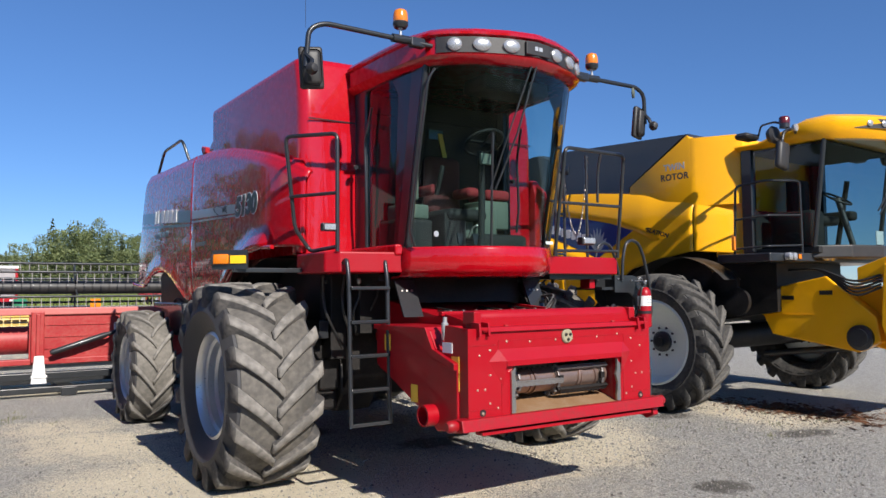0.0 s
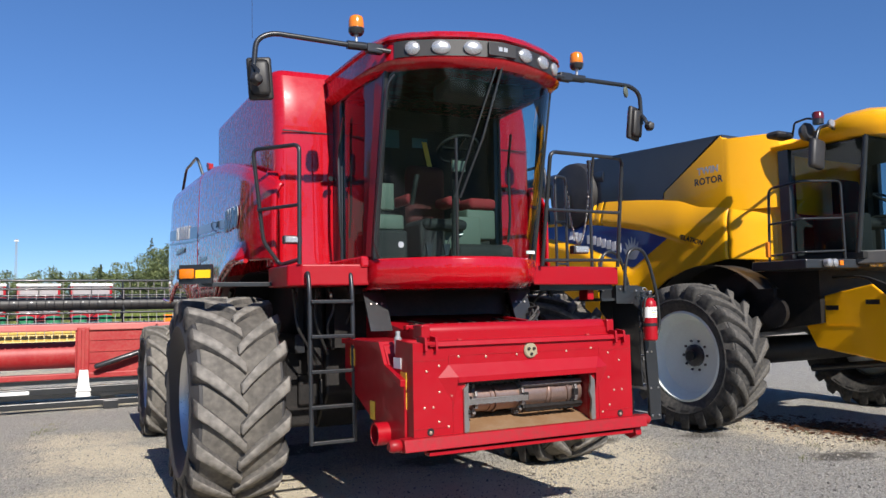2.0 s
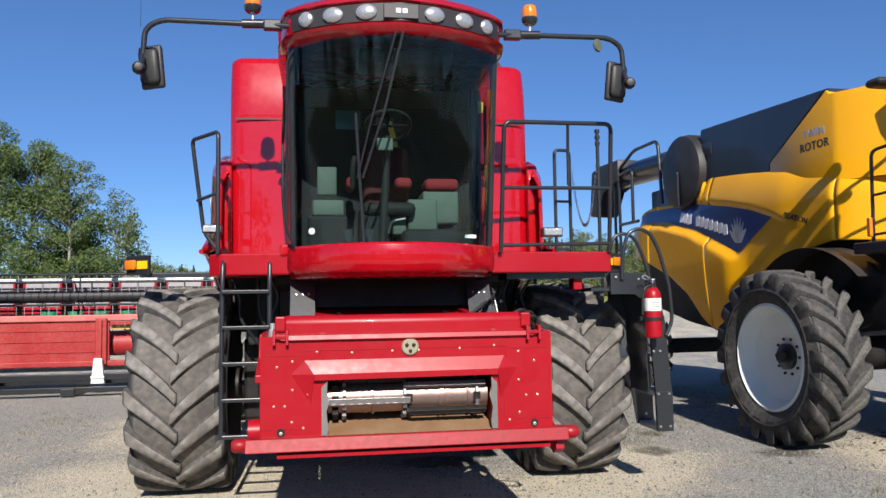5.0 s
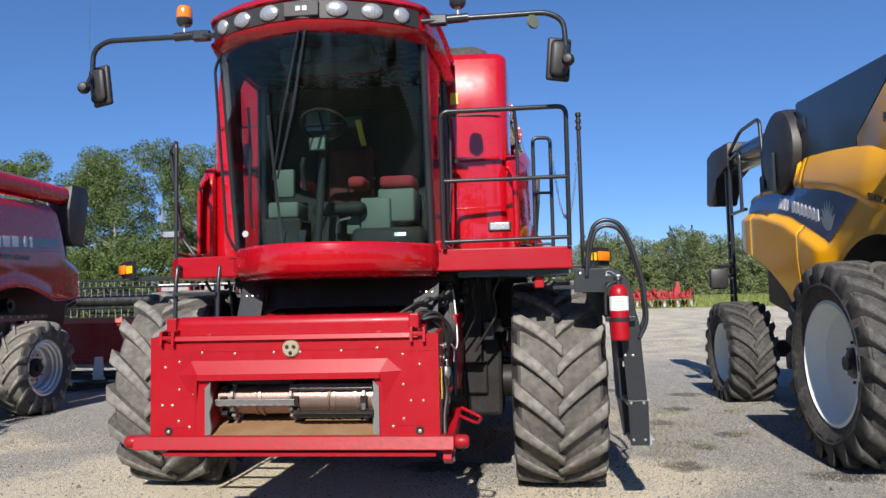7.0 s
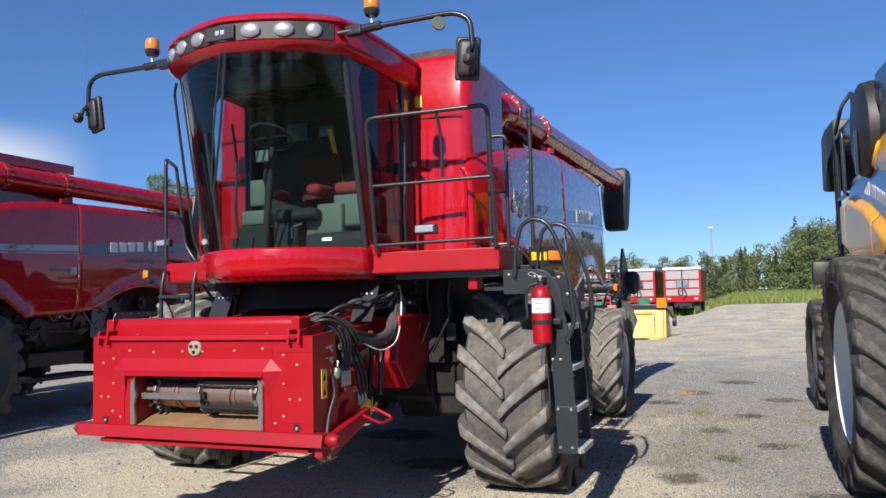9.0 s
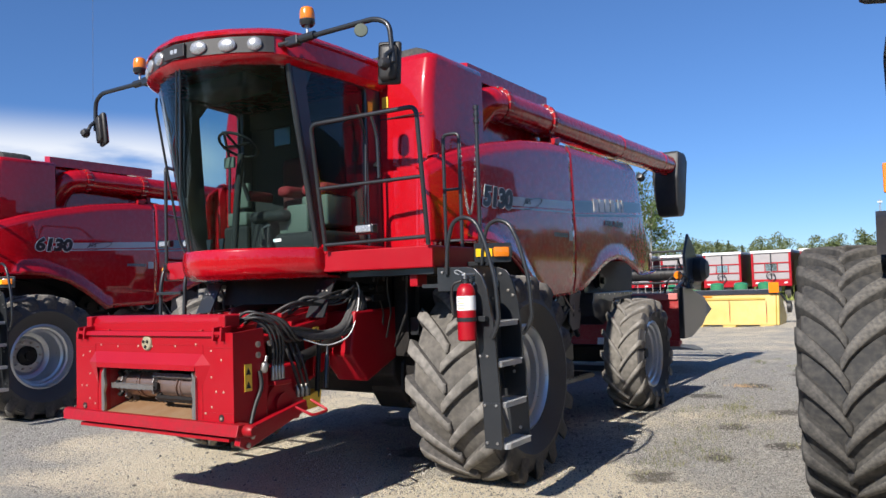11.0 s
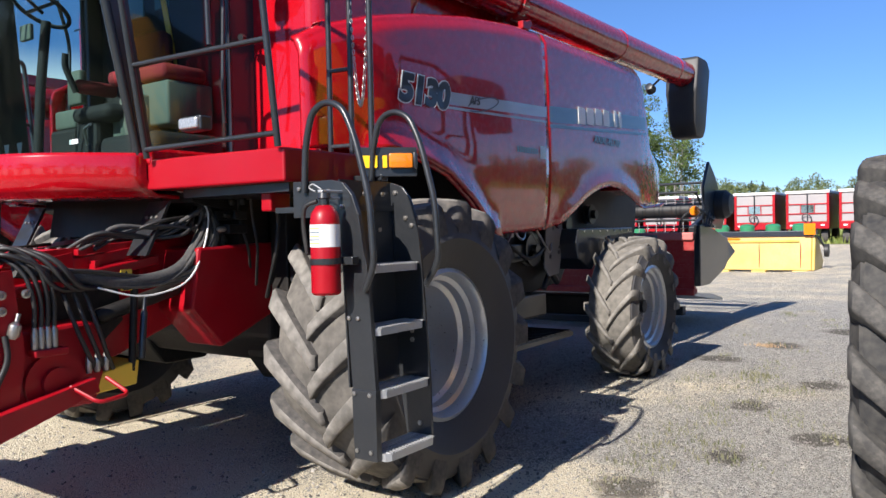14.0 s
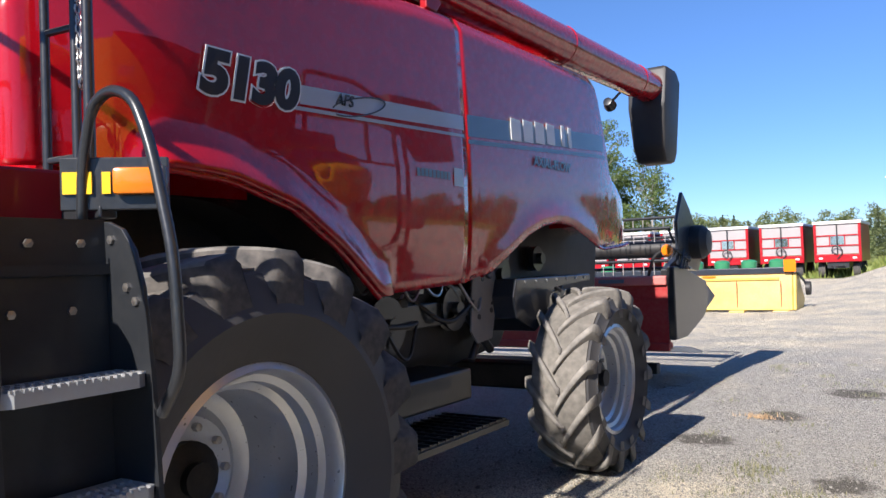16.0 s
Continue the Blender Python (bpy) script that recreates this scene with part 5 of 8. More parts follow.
    P("mouth_wall", box(B(), .57, .60, 4.64, 5.4, .72, 1.42), RED_OLD, f)
    P("mouth_floor", prism(B(), [(4.60, .745), (5.4, .98), (5.4, .94), (4.60, .70)], "x", -.57, .57), WOODEN, f, "worn brown sheet floor")
    P("feed_drum", lathe(B(), [(.03, -.56), (.105, -.55), (.105, -.30), (.112, -.30), (.112, -.28), (.105, -.28), (.105, 0.25), (.112, .25), (.112, .27), (.105, .27), (.105, .55), (.03, .56)], along((0, 4.80, .965), (1, 0, 0)), 28), RUSTY, f, smooth=40)
    for x, tilt in ((-.26, 6), (.24, -9), (.40, 8)):
        P("drum_hoop", lathe(B(), [(.104, -.009), (.118, -.009), (.118, .009), (.104, .009)], along((x, 4.80, .965), (1, radians(tilt), radians(tilt))), 28), RUSTY, f, smooth=40)
    for x in (-.50, 0.0, .47):
        for j in range(9):
            g = 2 * math.pi * j / 9
            P("chain_link", box(B(), x - .022, x + .022, -.014, .014, -.028, .028, .004, Matrix.Translation((0, 4.80 - .125 * math.cos(g), .965 + .125 * math.sin(g))) @ pose(0, 0, 0, math.degrees(g), 0, 0)), DARK, f)
    for x0, x1, g, m in ((-.55, .0, -4, DARK_SLAT), (-.04, .53, 36, DARK_SLAT), (.0, .53, -40, DARK), (-.53, .0, 60, DARK), (-.5, .5, 110, DARK)):
        gg = radians(g)
        at = Matrix.Translation((0, 4.80 - .145 * math.cos(gg), .965 + .145 * math.sin(gg))) @ pose(0, 0, 0, 90 - g, 0, 0)
        P("slat", box(B(), x0, x1, -.018, .018, -.014, .014, .003, at), m, f)
        for j in range(9):
            x = x0 + .04 + (x1 - x0 - .08) * j / 8
            P("slat_tooth", box(B(), x - .012, x + .012, -.020, -.014, -.02, .02, .002, at), m, f)
    for x in (-.44, -.03, .47):
        P("sprocket", lathe(B(), [(.06, -.012), (.118, -.012), (.118, .012), (.06, .012)], along((x, 4.80, .965), (1, 0, 0)), 20), DARK_SLAT, f)
        for j in range(10):
            P("sprocket_tooth", box(B(), x - .01, x + .01, -.02, .02, .112, .145, .003, Matrix.Translation((0, 4.80, .965)) @ Matrix.Rotation(2 * math.pi * j / 10, 4, 'X')), DARK_SLAT, f)
    # body of the feeder house rising to the machine
    P("feeder_body", prism(B(), [(5.40, .76), (6.7, 1.25), (6.7, 1.66), (5.5, 1.465), (5.40, 1.46)], "x", -.64, .64, .012), RED_MATT, f)
    for s in (-1, 1):
        P("feeder_cheek", prism(B(), [(4.64, .66), (5.40, .72), (5.40, 1.49), (4.9, 1.40), (4.64, 1.40)], "x", s * .60, s * .645), RED_MATT, f)
    P("feeder_lid", prism(B(), [(4.64, 1.36), (4.9, 1.38), (5.40, 1.46), (5.40, 1.49), (4.9, 1.41), (4.64, 1.40)], "x", -.60, .60), RED_MATT, f)
    P("feeder_pan", prism(B(), [(4.64, .64), (5.40, .70), (5.40, .73), (4.64, .68)], "x", -.60, .60), RED_OLD, f)
    for y, z in ((5.0, 1.42), (5.42, 1.47)):
        P("cross_rib", box(B(), -.66, .66, y, y + .06, z, z + .04, .008), RED_MATT, f)
    P("top_rail", prism(B(), [(4.8, 1.42), (6.0, 1.52), (6.0, 1.56), (4.8, 1.47)], "x", .56, .62), RED_MATT, f)
    for k in range(9):
        P("lid_bolt", lathe(B(), [(.014, 0), (.014, .012), (0, .014)], along((-.55 + .137 * k, 5.45, 1.508), (0, -.2, 1)), 8), STEEL, f)
    for x in (-.45, .05, .42):
        P("lid_latch", box(B(), x - .05, x + .05, 5.62, 5.74, 1.46, 1.515, .012), DARK, f)
        P("lid_rod", tube(B(), [(x, 5.2, 1.46), (x + .03, 5.45, 1.50), (x, 5.85, 1.535)], .012, 6, .05), DARK, f, smooth=60)
    # right-hand drive cover
    P("drive_cover", prism(B(), [(4.72, .64), (5.0, .60), (5.15, .72), (5.95, 1.05), (5.95, 1.38), (5.1, 1.38), (5.0, 1.20), (4.72, 1.12)], "x", -1.0, -.80, .012), RED_MATT, f)
    P("drive_cover_lid", prism(B(), [(4.72, 1.14), (5.02, 1.23), (5.12, 1.40), (5.95, 1.40), (5.95, 1.36), (5.14, 1.35), (5.05, 1.18), (4.72, 1.09)], "x", -1.03, -.66, .005), RED_MATT, f)
    P("shaft_guard", lathe(B(), [(.07, 0), (.085, 0), (.085, .10), (.07, .10), (.06, .02), (0, .02)], along((-1.0, 5.05, .72), (-1, 0, 0)), 22), RED_MATT, f, smooth=40)
    P("lift_cylinder", lathe(B(), [(.02, 0), (.028, .02), (.028, .13), (.018, .14), (.018, .18)], along((-.93, 4.98, 1.30), (0, 0, 1)), 14), GALV, f, smooth=40)
    for p in ((-1.002, 5.75, 1.25), (-1.002, 5.32, .86), (-.987, 4.76, 1.12), (-.987, 4.76, 1.0)):
        P("warning_label", box(B(), p[0] - .003, p[0] + .001, p[1] - .05, p[1] + .05, p[2] - .07, p[2] + .07), LABEL_Y, f)
    P("data_plate", box(B(), -.99, -.985, 4.80, 4.93, 1.21, 1.29), WHITE, f)
    # left-hand side: couplers, lift arm, box, hoses
    P("gear_box", prism(B(), [(4.95, .70), (5.35, .66), (5.45, .95), (5.35, 1.12), (4.95, 1.10)], "x", .64, .92, .02), RED_MATT, f)
    P("gear_flange", lathe(B(), [(.16, 0), (.16, .03), (.08, .03), (.08, .06), (0, .06)], along((.92, 5.12, .82), (1, 0, 0)), 22), RED_MATT, f, smooth=40)
    P("lower_arm", prism(B(), [(4.58, .59), (4.60, .69), (5.28, .83), (5.30, .75), (4.66, .55)], "x", 1.00, 1.06, .006), RED_MATT, f)
    P("arm_handle", tube(B(), [(1.03, 5.15, .80), (1.18, 5.22, .72), (1.20, 5.38, .74), (1.05, 5.34, .82)], .012, 6, .04), RED_MATT, f, smooth=60)
    for p in ((1.061, 4.66, .585), (1.061, 4.70, .64)):
        P("bolt", lathe(B(), [(.02, 0), (.02, .012), (0, .014)], along(p, (1, 0, 0)), 8), STEEL, f)
    P("drive_box", prism(B(), [(5.95, 1.12), (6.18, .86), (6.62, 1.04), (6.66, 1.52), (6.02, 1.50)], "x", .62, .97, .02), RED_MATT, f)
    P("yellow_guard", prism(B(), [(5.25, .70), (5.62, .72), (5.64, .86), (5.28, .80)], "x", .62, .90, .01), LABEL_Y, f)
    for p, h in (((.988, 4.74, 1.06), .10), ((.93, 5.55, 1.33), .06)):
        P("warning_label", box(B(), p[0] - .001, p[0] + .003, p[1] - .035, p[1] + .035, p[2] - h, p[2] + h), LABEL_Y, f)
        for q in (-.5, .5):
            P("label_sign", prism(B(), [(p[1] - .024, p[2] + h * q - .028), (p[1] + .024, p[2] + h * q - .028), (p[1], p[2] + h * q + .026)], "x", p[0] + .003, p[0] + .0045), INK, f)
    # cast covers, ribs and caps on the shaded side
    P("gear_cover", lathe(B(), [(.21, 0), (.21, .05), (.18, .08), (.10, .085), (.10, .05), (.05, .05), (.05, .10), (0, .10)], along((.80, 5.28, .86), (1, 0, 0)), 28), RED_MATT, f, smooth=35)
    P("gear_bore", lathe(B(), [(.085, 0), (.085, .006), (0, .006)], along((.86, 5.28, .86), (1, 0, 0)), 20), INK, f)
    for k in range(8):
        t = 2 * math.pi * k / 8
        P("cover_bolt", lathe(B(), [(.012, 0), (.012, .012), (0, .014)], along((.865, 5.28 + .17 * math.cos(t), .86 + .17 * math.sin(t)), (1, 0, 0)), 6), STEEL, f)
    for y, z in ((4.84, 1.30), (4.84, 1.22), (4.96, 1.30)):
        P("side_cap", lathe(B(), [(.022, 0), (.024, .012), (.012, .016), (.012, .008), (0, .008)], along((.985, y, z), (1, 0, 0)), 12), STEEL, f, smooth=30)
    for y0, z0, y1, z1 in ((5.45, .82, 5.50, 1.44), (5.75, .95, 5.80, 1.50)):
        P("side_rib", prism(B(), [(y0, z0), (y0 + .03, z0), (y1 + .03, z1), (y1, z1)], "x", .64, .70, .004), RED_MATT, f)
    P("side_shaft", lathe(B(), [(.03, 0), (.045, .02), (.045, .55), (.03, .57), (.03, .7)], along((.78, 5.45, 1.12), (.05, 1, .25)), 14), DARK, f, smooth=40)
    P("side_channel", prism(B(), [(4.92, 1.30), (5.9, 1.46), (5.9, 1.40), (4.92, 1.24)], "x", .64, .74, .008), RED_MATT, f)
    P("shield_sheet", prism(B(), [(5.20, 1.28), (5.62, 1.36), (5.66, 1.08), (5.52, .96), (5.24, 1.02)], "x", .70, .712), DARK, f)
    P("vertical_strut", tube(B(), [(.88, 5.60, .80), (.90, 5.62, 1.28)], .022, 10), DARK, f, smooth=60)
    rnd2 = random.Random(11)
    for k in range(4):
        o, d = k * .034, rnd2.uniform(-.04, .04)
        P("hose", tube(B(), [(.72 + d, 4.78 + o * .5, 1.44), (.86 + o, 4.86 + d, 1.52 + d), (.98 + o * .3, 4.96 + o, 1.42 + d), (.995, 5.00 + o, 1.25), (.98, 5.00 + o, 1.12)], .012, 8, .10), HOSE, f, smooth=60)
        P("coupler", lathe(B(), [(.013, 0), (.018, .02), (.018, .10), (.012, .12), (.012, .17)], along((.98, 5.00 + o, 1.00), (0, 0, 1)), 10), STEEL, f, smooth=40)
    P("coupler_block", box(B(), .94, 1.02, 4.98, 5.16, .97, 1.01, .01), RED_MATT, f)
    P("hose_sleeve", tube(B(), [(.90, 4.95, 1.42), (.92, 5.30, 1.36), (.94, 5.62, 1.30), (.92, 5.95, 1.36), (.85, 6.15, 1.60)], .042, 12, .2), SLEEVE, f, "grey sleeved bundle of hydraulic hoses", smooth=60)
    for k in range(9):
        a, d = rnd2.uniform(-.05, .05), rnd2.uniform(-.06, .06)
        P("hose", tube(B(), [(.90 + a, 5.55 + .06 * k, 1.30 + d * .4), (.95 + a, 5.95 + .03 * k, 1.36 + d), (.92 + a, 6.14 + .02 * k, 1.60), (.84 + a, 6.16 + d, 1.78), (.72 + .05 * k, 6.22, 1.90)], rnd2.choice([.011, .014, .017]), 8, .16), rnd2.choice([HOSE, SLEEVE, SLEEVE]), f, smooth=60)
    for k in range(6):
        d, e, h = .03 * k, rnd2.uniform(-.07, .07), rnd2.uniform(-.05, .05)
        P("hose", tube(B(), [(.62 + e, 5.40 + d, 1.50), (.72 + h, 5.56 + e, 1.60 + h), (.84 + e, 5.85 + h, 1.62 + e), (.90 + h, 6.06 + e, 1.58 + d), (.86 + e, 6.12, 1.76), (.80 + h, 6.25, 1.88)], rnd2.choice([.010, .013, .016]), 8, .12), rnd2.choice([HOSE, SLEEVE]), f, smooth=60)
    for k in range(4):
        d = .04 * k + rnd2.uniform(-.03, .03)
        P("hose", tube(B(), [(.72, 4.86 + d, 1.45), (.84, 4.90 + d, 1.56 - .3 * d), (1.0, 5.02 + d, 1.47), (1.02, 5.12 + d, 1.30), (.93, 5.30 + d, 1.30), (.90, 5.5, 1.34)], .013, 8, .10), HOSE, f, smooth=60)
    for k in range(3):
        P("hose", tube(B(), [(.93, 5.18 + .06 * k, 1.28), (.99, 5.22 + .06 * k, 1.08), (.97, 5.30 + .05 * k, .92), (.92, 5.36 + .05 * k, .84)], .013, 8, .08), HOSE, f, smooth=60)
        P("coupler", lathe(B(), [(.013, 0), (.017, .02), (.017, .08), (.011, .10)], along((.95, 5.30 + .05 * k, .84), (0, 0, 1)), 10), STEEL, f, smooth=40)
    P("side_rod", lathe(B(), [(.02, 0), (.02, .26), (.012, .28), (.012, .36)], along((.98, 5.60, .88), (0, .1, 1)), 10), BLACK, f, smooth=40)
    for k in range(5):
        w = [rnd2.uniform(-.035, .035) for _ in range(8)]
        P("hose", tube(B(), [(.90 + w[0], 4.98, 1.42 + w[1]), (.93 + w[2], 5.25, 1.37 + w[3]), (.95 + w[4], 5.55 + .02 * k, 1.31 + w[5]), (.95 + w[6], 5.86, 1.33 + w[7]), (.93 + w[1], 6.06, 1.50 + w[2]), (.86 + w[3], 6.18, 1.72)], .014, 8, .14), rnd2.choice([HOSE, SLEEVE]), f, smooth=60)
    P("white_cable", tube(B(), [(.98, 5.35, 1.30), (1.0, 5.6, 1.22), (.98, 5.95, 1.28), (.95, 6.1, 1.55), (.92, 6.15, 1.78), (.75, 5.9, 1.9)], .006, 6, .15), WHITE, f, smooth=60)
    P("hose", tube(B(), [(.99, 4.85, 1.10), (1.01, 4.86, .98), (.99, 4.80, .85), (1.0, 4.75, .72)], .016, 8, .08), HOSE, f, smooth=60)
    P("valve", lathe(B(), [(.015, 0), (.03, .02), (.03, .07), (.012, .09), (.012, .13)], along((1.0, 4.88, 1.08), (0, .3, 1)), 10), STEEL, f, smooth=40)
    # hydraulic block and dark front wall above the feeder house
    P("front_wall", prism(B(), [(6.35, 1.30), (6.6, 1.30), (6.6, 2.04), (6.0, 1.84), (6.0, 1.78), (6.35, 1.72)], "x", -.95, .95), DARK)
    # red-painted sheet; the shade under the cab is put into its DARK colour
    P("front_shield", prism(B(), [(5.95, 1.58), (6.0, 1.58), (6.05, 1.85), (6.0, 1.85)], "x", -.65, .65), DARK)
    for s in (-1, 1):
        P("brace_plate", prism(B(), [(5.74, 1.46), (5.76, 1.46), (5.93, 1.79), (5.91, 1.79)], "x", s * .64, s * .84), BLACK)
        for k in range(3):
            P("bolt", lathe(B(), [(.011, 0), (.011, .008), (0, .01)], along((s * (.69 + .05 * k), 5.857, 1.69), (0, -.88, .47)), 6), STEEL)
    for k in range(7):
        P("valve_block", box(B(), .72 + (k % 3) * .12, .80 + (k % 3) * .12, 6.2 + .05 * (k % 2), 6.35, 1.58 + .09 * (k // 3), 1.64 + .09 * (k // 3), .008), rnd2.choice([DARK, DARK_SLAT, DARK]))
        P("valve_spool", lathe(B(), [(.014, 0), (.018, .01), (.018, .05), (.01, .06)], along((.76 + (k % 3) * .12, 6.2 + .05 * (k % 2), 1.61 + .09 * (k // 3)), (0, -1, 0)), 8), rnd2.choice([STEEL, DARK]), smooth=40)
    for s in (-1, 1):
        P("inner_box", box(B(), s * 1.05 - .12, s * 1.05 + .12, 6.75, 7.1, .75, 1.05, .02), DARK)
        P("inner_frame", box(B(), s * 1.05 - .08, s * 1.05 + .08, 6.6, 6.8, 1.05, 1.85, .01), DARK)
        for k in (0, 2, 3, 5):
            P("pipe", tube(B(), [(s * (.8 + .11 * k), 6.30, 1.84), (s * (.80 + .10 * k + rnd2.uniform(-.06, .06)), 6.28 + .03 * k, 1.66), (s * (.85 + .09 * k), 6.36, 1.50), (s * (.83 + .05 * k), 6.46, 1.36 - .04 * k)], rnd2.choice([.010, .014]), 6, .12), HOSE, smooth=60)
            P("fitting", lathe(B(), [(.014, 0), (.02, .01), (.02, .04), (.012, .05)], along((s * (.8 + .11 * k), 6.24, 1.76), (0, 0, 1)), 8), rnd2.choice([STEEL, DARK, DARK]), smooth=40)
    P("red_stop", box(B(), 1.62, 1.70, 5.95, 6.1, 1.70, 1.84, .01), RED_MATT)
    return top


combine("5130", (4.52, 0.0), "large glossy red combine harvester without header, parked on gravel", "combine harvesters")


# ---- ground ----
def spread(a, b, fine0, fine1, step):
    """Grid lines, close between fine0 and fine1 and ever wider outside."""
    inner = list(np.arange(fine0, fine1 + 1e-6, step))
    lo, hi, d = [], [], step
    v = fine0
    while v > a:
        d *= 1.35
        v -= d
        lo.append(max(v, a))
    v, d = fine1, step
    while v < b:
        d *= 1.35
        v += d
        hi.append(min(v, b))
    return lo[::-1] + inner + hi


def ground_z(x, y):
    # the far end of the yard climbs more on the side of the field
    side = min(1.0, max(0.0, (x - 3.8) / 3.0))
    steep = 0.0095 + 0.0245 * side * side * (3 - 2 * side)
    rise = steep * min(36.0, max(0.0, y - 24.0)) + 0.021 * min(50.0, max(0.0, y - 60.0))
    n = noise.noise((x * .35, y * .35, 0)) * .018 + noise.noise((x * 1.7, y * 1.7, 3)) * .008
    near = 1.0 if -12 < x < 20 and -6 < y < 40 else 0.0
    low = -0.09 * (1 - min(1.0, max(0.0, (y - 7.2) / 5.0)))
    return rise + n * near + low


gx, gy = spread(-3000, 3000, -8, 13, .16), spread(-3000, 3000, 1, 20, .16)
verts = [(x, y, ground_z(x, y)) for y in gy for x in gx]
k = len(gx)
faces = [(j * k + i, j * k + i + 1, (j + 1) * k + i + 1, (j + 1) * k + i) for j in range(len(gy) - 1) for i in range(k - 1)]
me = bpy.data.meshes.new("ground")
me.from_pydata(verts, [], faces)
me.shade_smooth()
patches = ((2.0, 7.75, .9, .62), (1.95, 9.5, .8, .5), (1.9, 15.4, 1.2, .5), (1.4, 16.6, 1.0, .4), (3.45, 7.1, .8, .55), (7.0, 6.75, .7, .6), (9.85, 6.1, .8, .5), (1.7, 10.9, .9, .45), (7.25, 7.5, .6, .5), (10.05, 7.1, .8, .5), (4.45, 6.8, .9, .5), (2.8, 6.2, .8, .6), (-.7, 8.7, 1.0, .45), (6.5, 6.4, .7, .5), (5.45, 6.0, .8, .45), (3.95, 5.9, .9, .45), (1.2, 6.5, .9, .45), (2.3, 5.1, .8, .35), (6.4, 9.7, .8, .45), (7.3, 10.9, .8, .2))
sand = me.attributes.new("sand", 'FLOAT', 'POINT')
sand.data.foreach_set("value", [sum(w * math.exp(-((x - a) ** 2 + (y - c) ** 2) / r / r) for a, c, r, w in patches) if abs(x) < 25 and abs(y) < 14 else .30 * min(1.0, max(0.0, (abs(y) - 14) / 8)) + sum(w * math.exp(-((x - a) ** 2 + (y - c) ** 2) / r / r) for a, c, r, w in patches if y < 22) for x, y, _ in verts])
spots_d = ((7.58, 7.62, .30, .34), (7.95, 8.55, .22, .28), (8.45, 9.3, .32, .26), (7.74, 10.1, .26, .28), (8.15, 11.2, .3, .3), (6.9, 12.2, .4, .34), (7.3, 13.6, .36, .4), (8.6, 12.9, .4, .4), (8.9, 7.2, .5, .35), (9.2, 5.4, .6, .35), (4.0, 9.0, .8, .5), (5.2, 7.6, .7, .4), (7.9, 15.2, .5, .45), (6.2, 4.4, .4, .3), (3.4, 4.4, .4, .3), (10.7, 6.6, .5, .9))
damp = me.attributes.new("damp", 'FLOAT', 'POINT')
damp.data.foreach_set("value", [max(math.exp(-((x - a) / rx) ** 2 - ((y - c) / ry) ** 2) for a, c, rx, ry in spots_d) * .80 if 0 < x < 14 and 0 < y < 20 else 0.0 for x, y, _ in verts])
me.materials.append(GROUND)
tagged(new("ground", me), "grey gravel and sand yard with dusty patches", "ground", kind="structure")


# ---- second red combine, parked beside ----
combine("6130", (-3.66, 0.15), "glossy dark red combine harvester parked alongside, older dusty paint", "combine harvesters", 1.4)


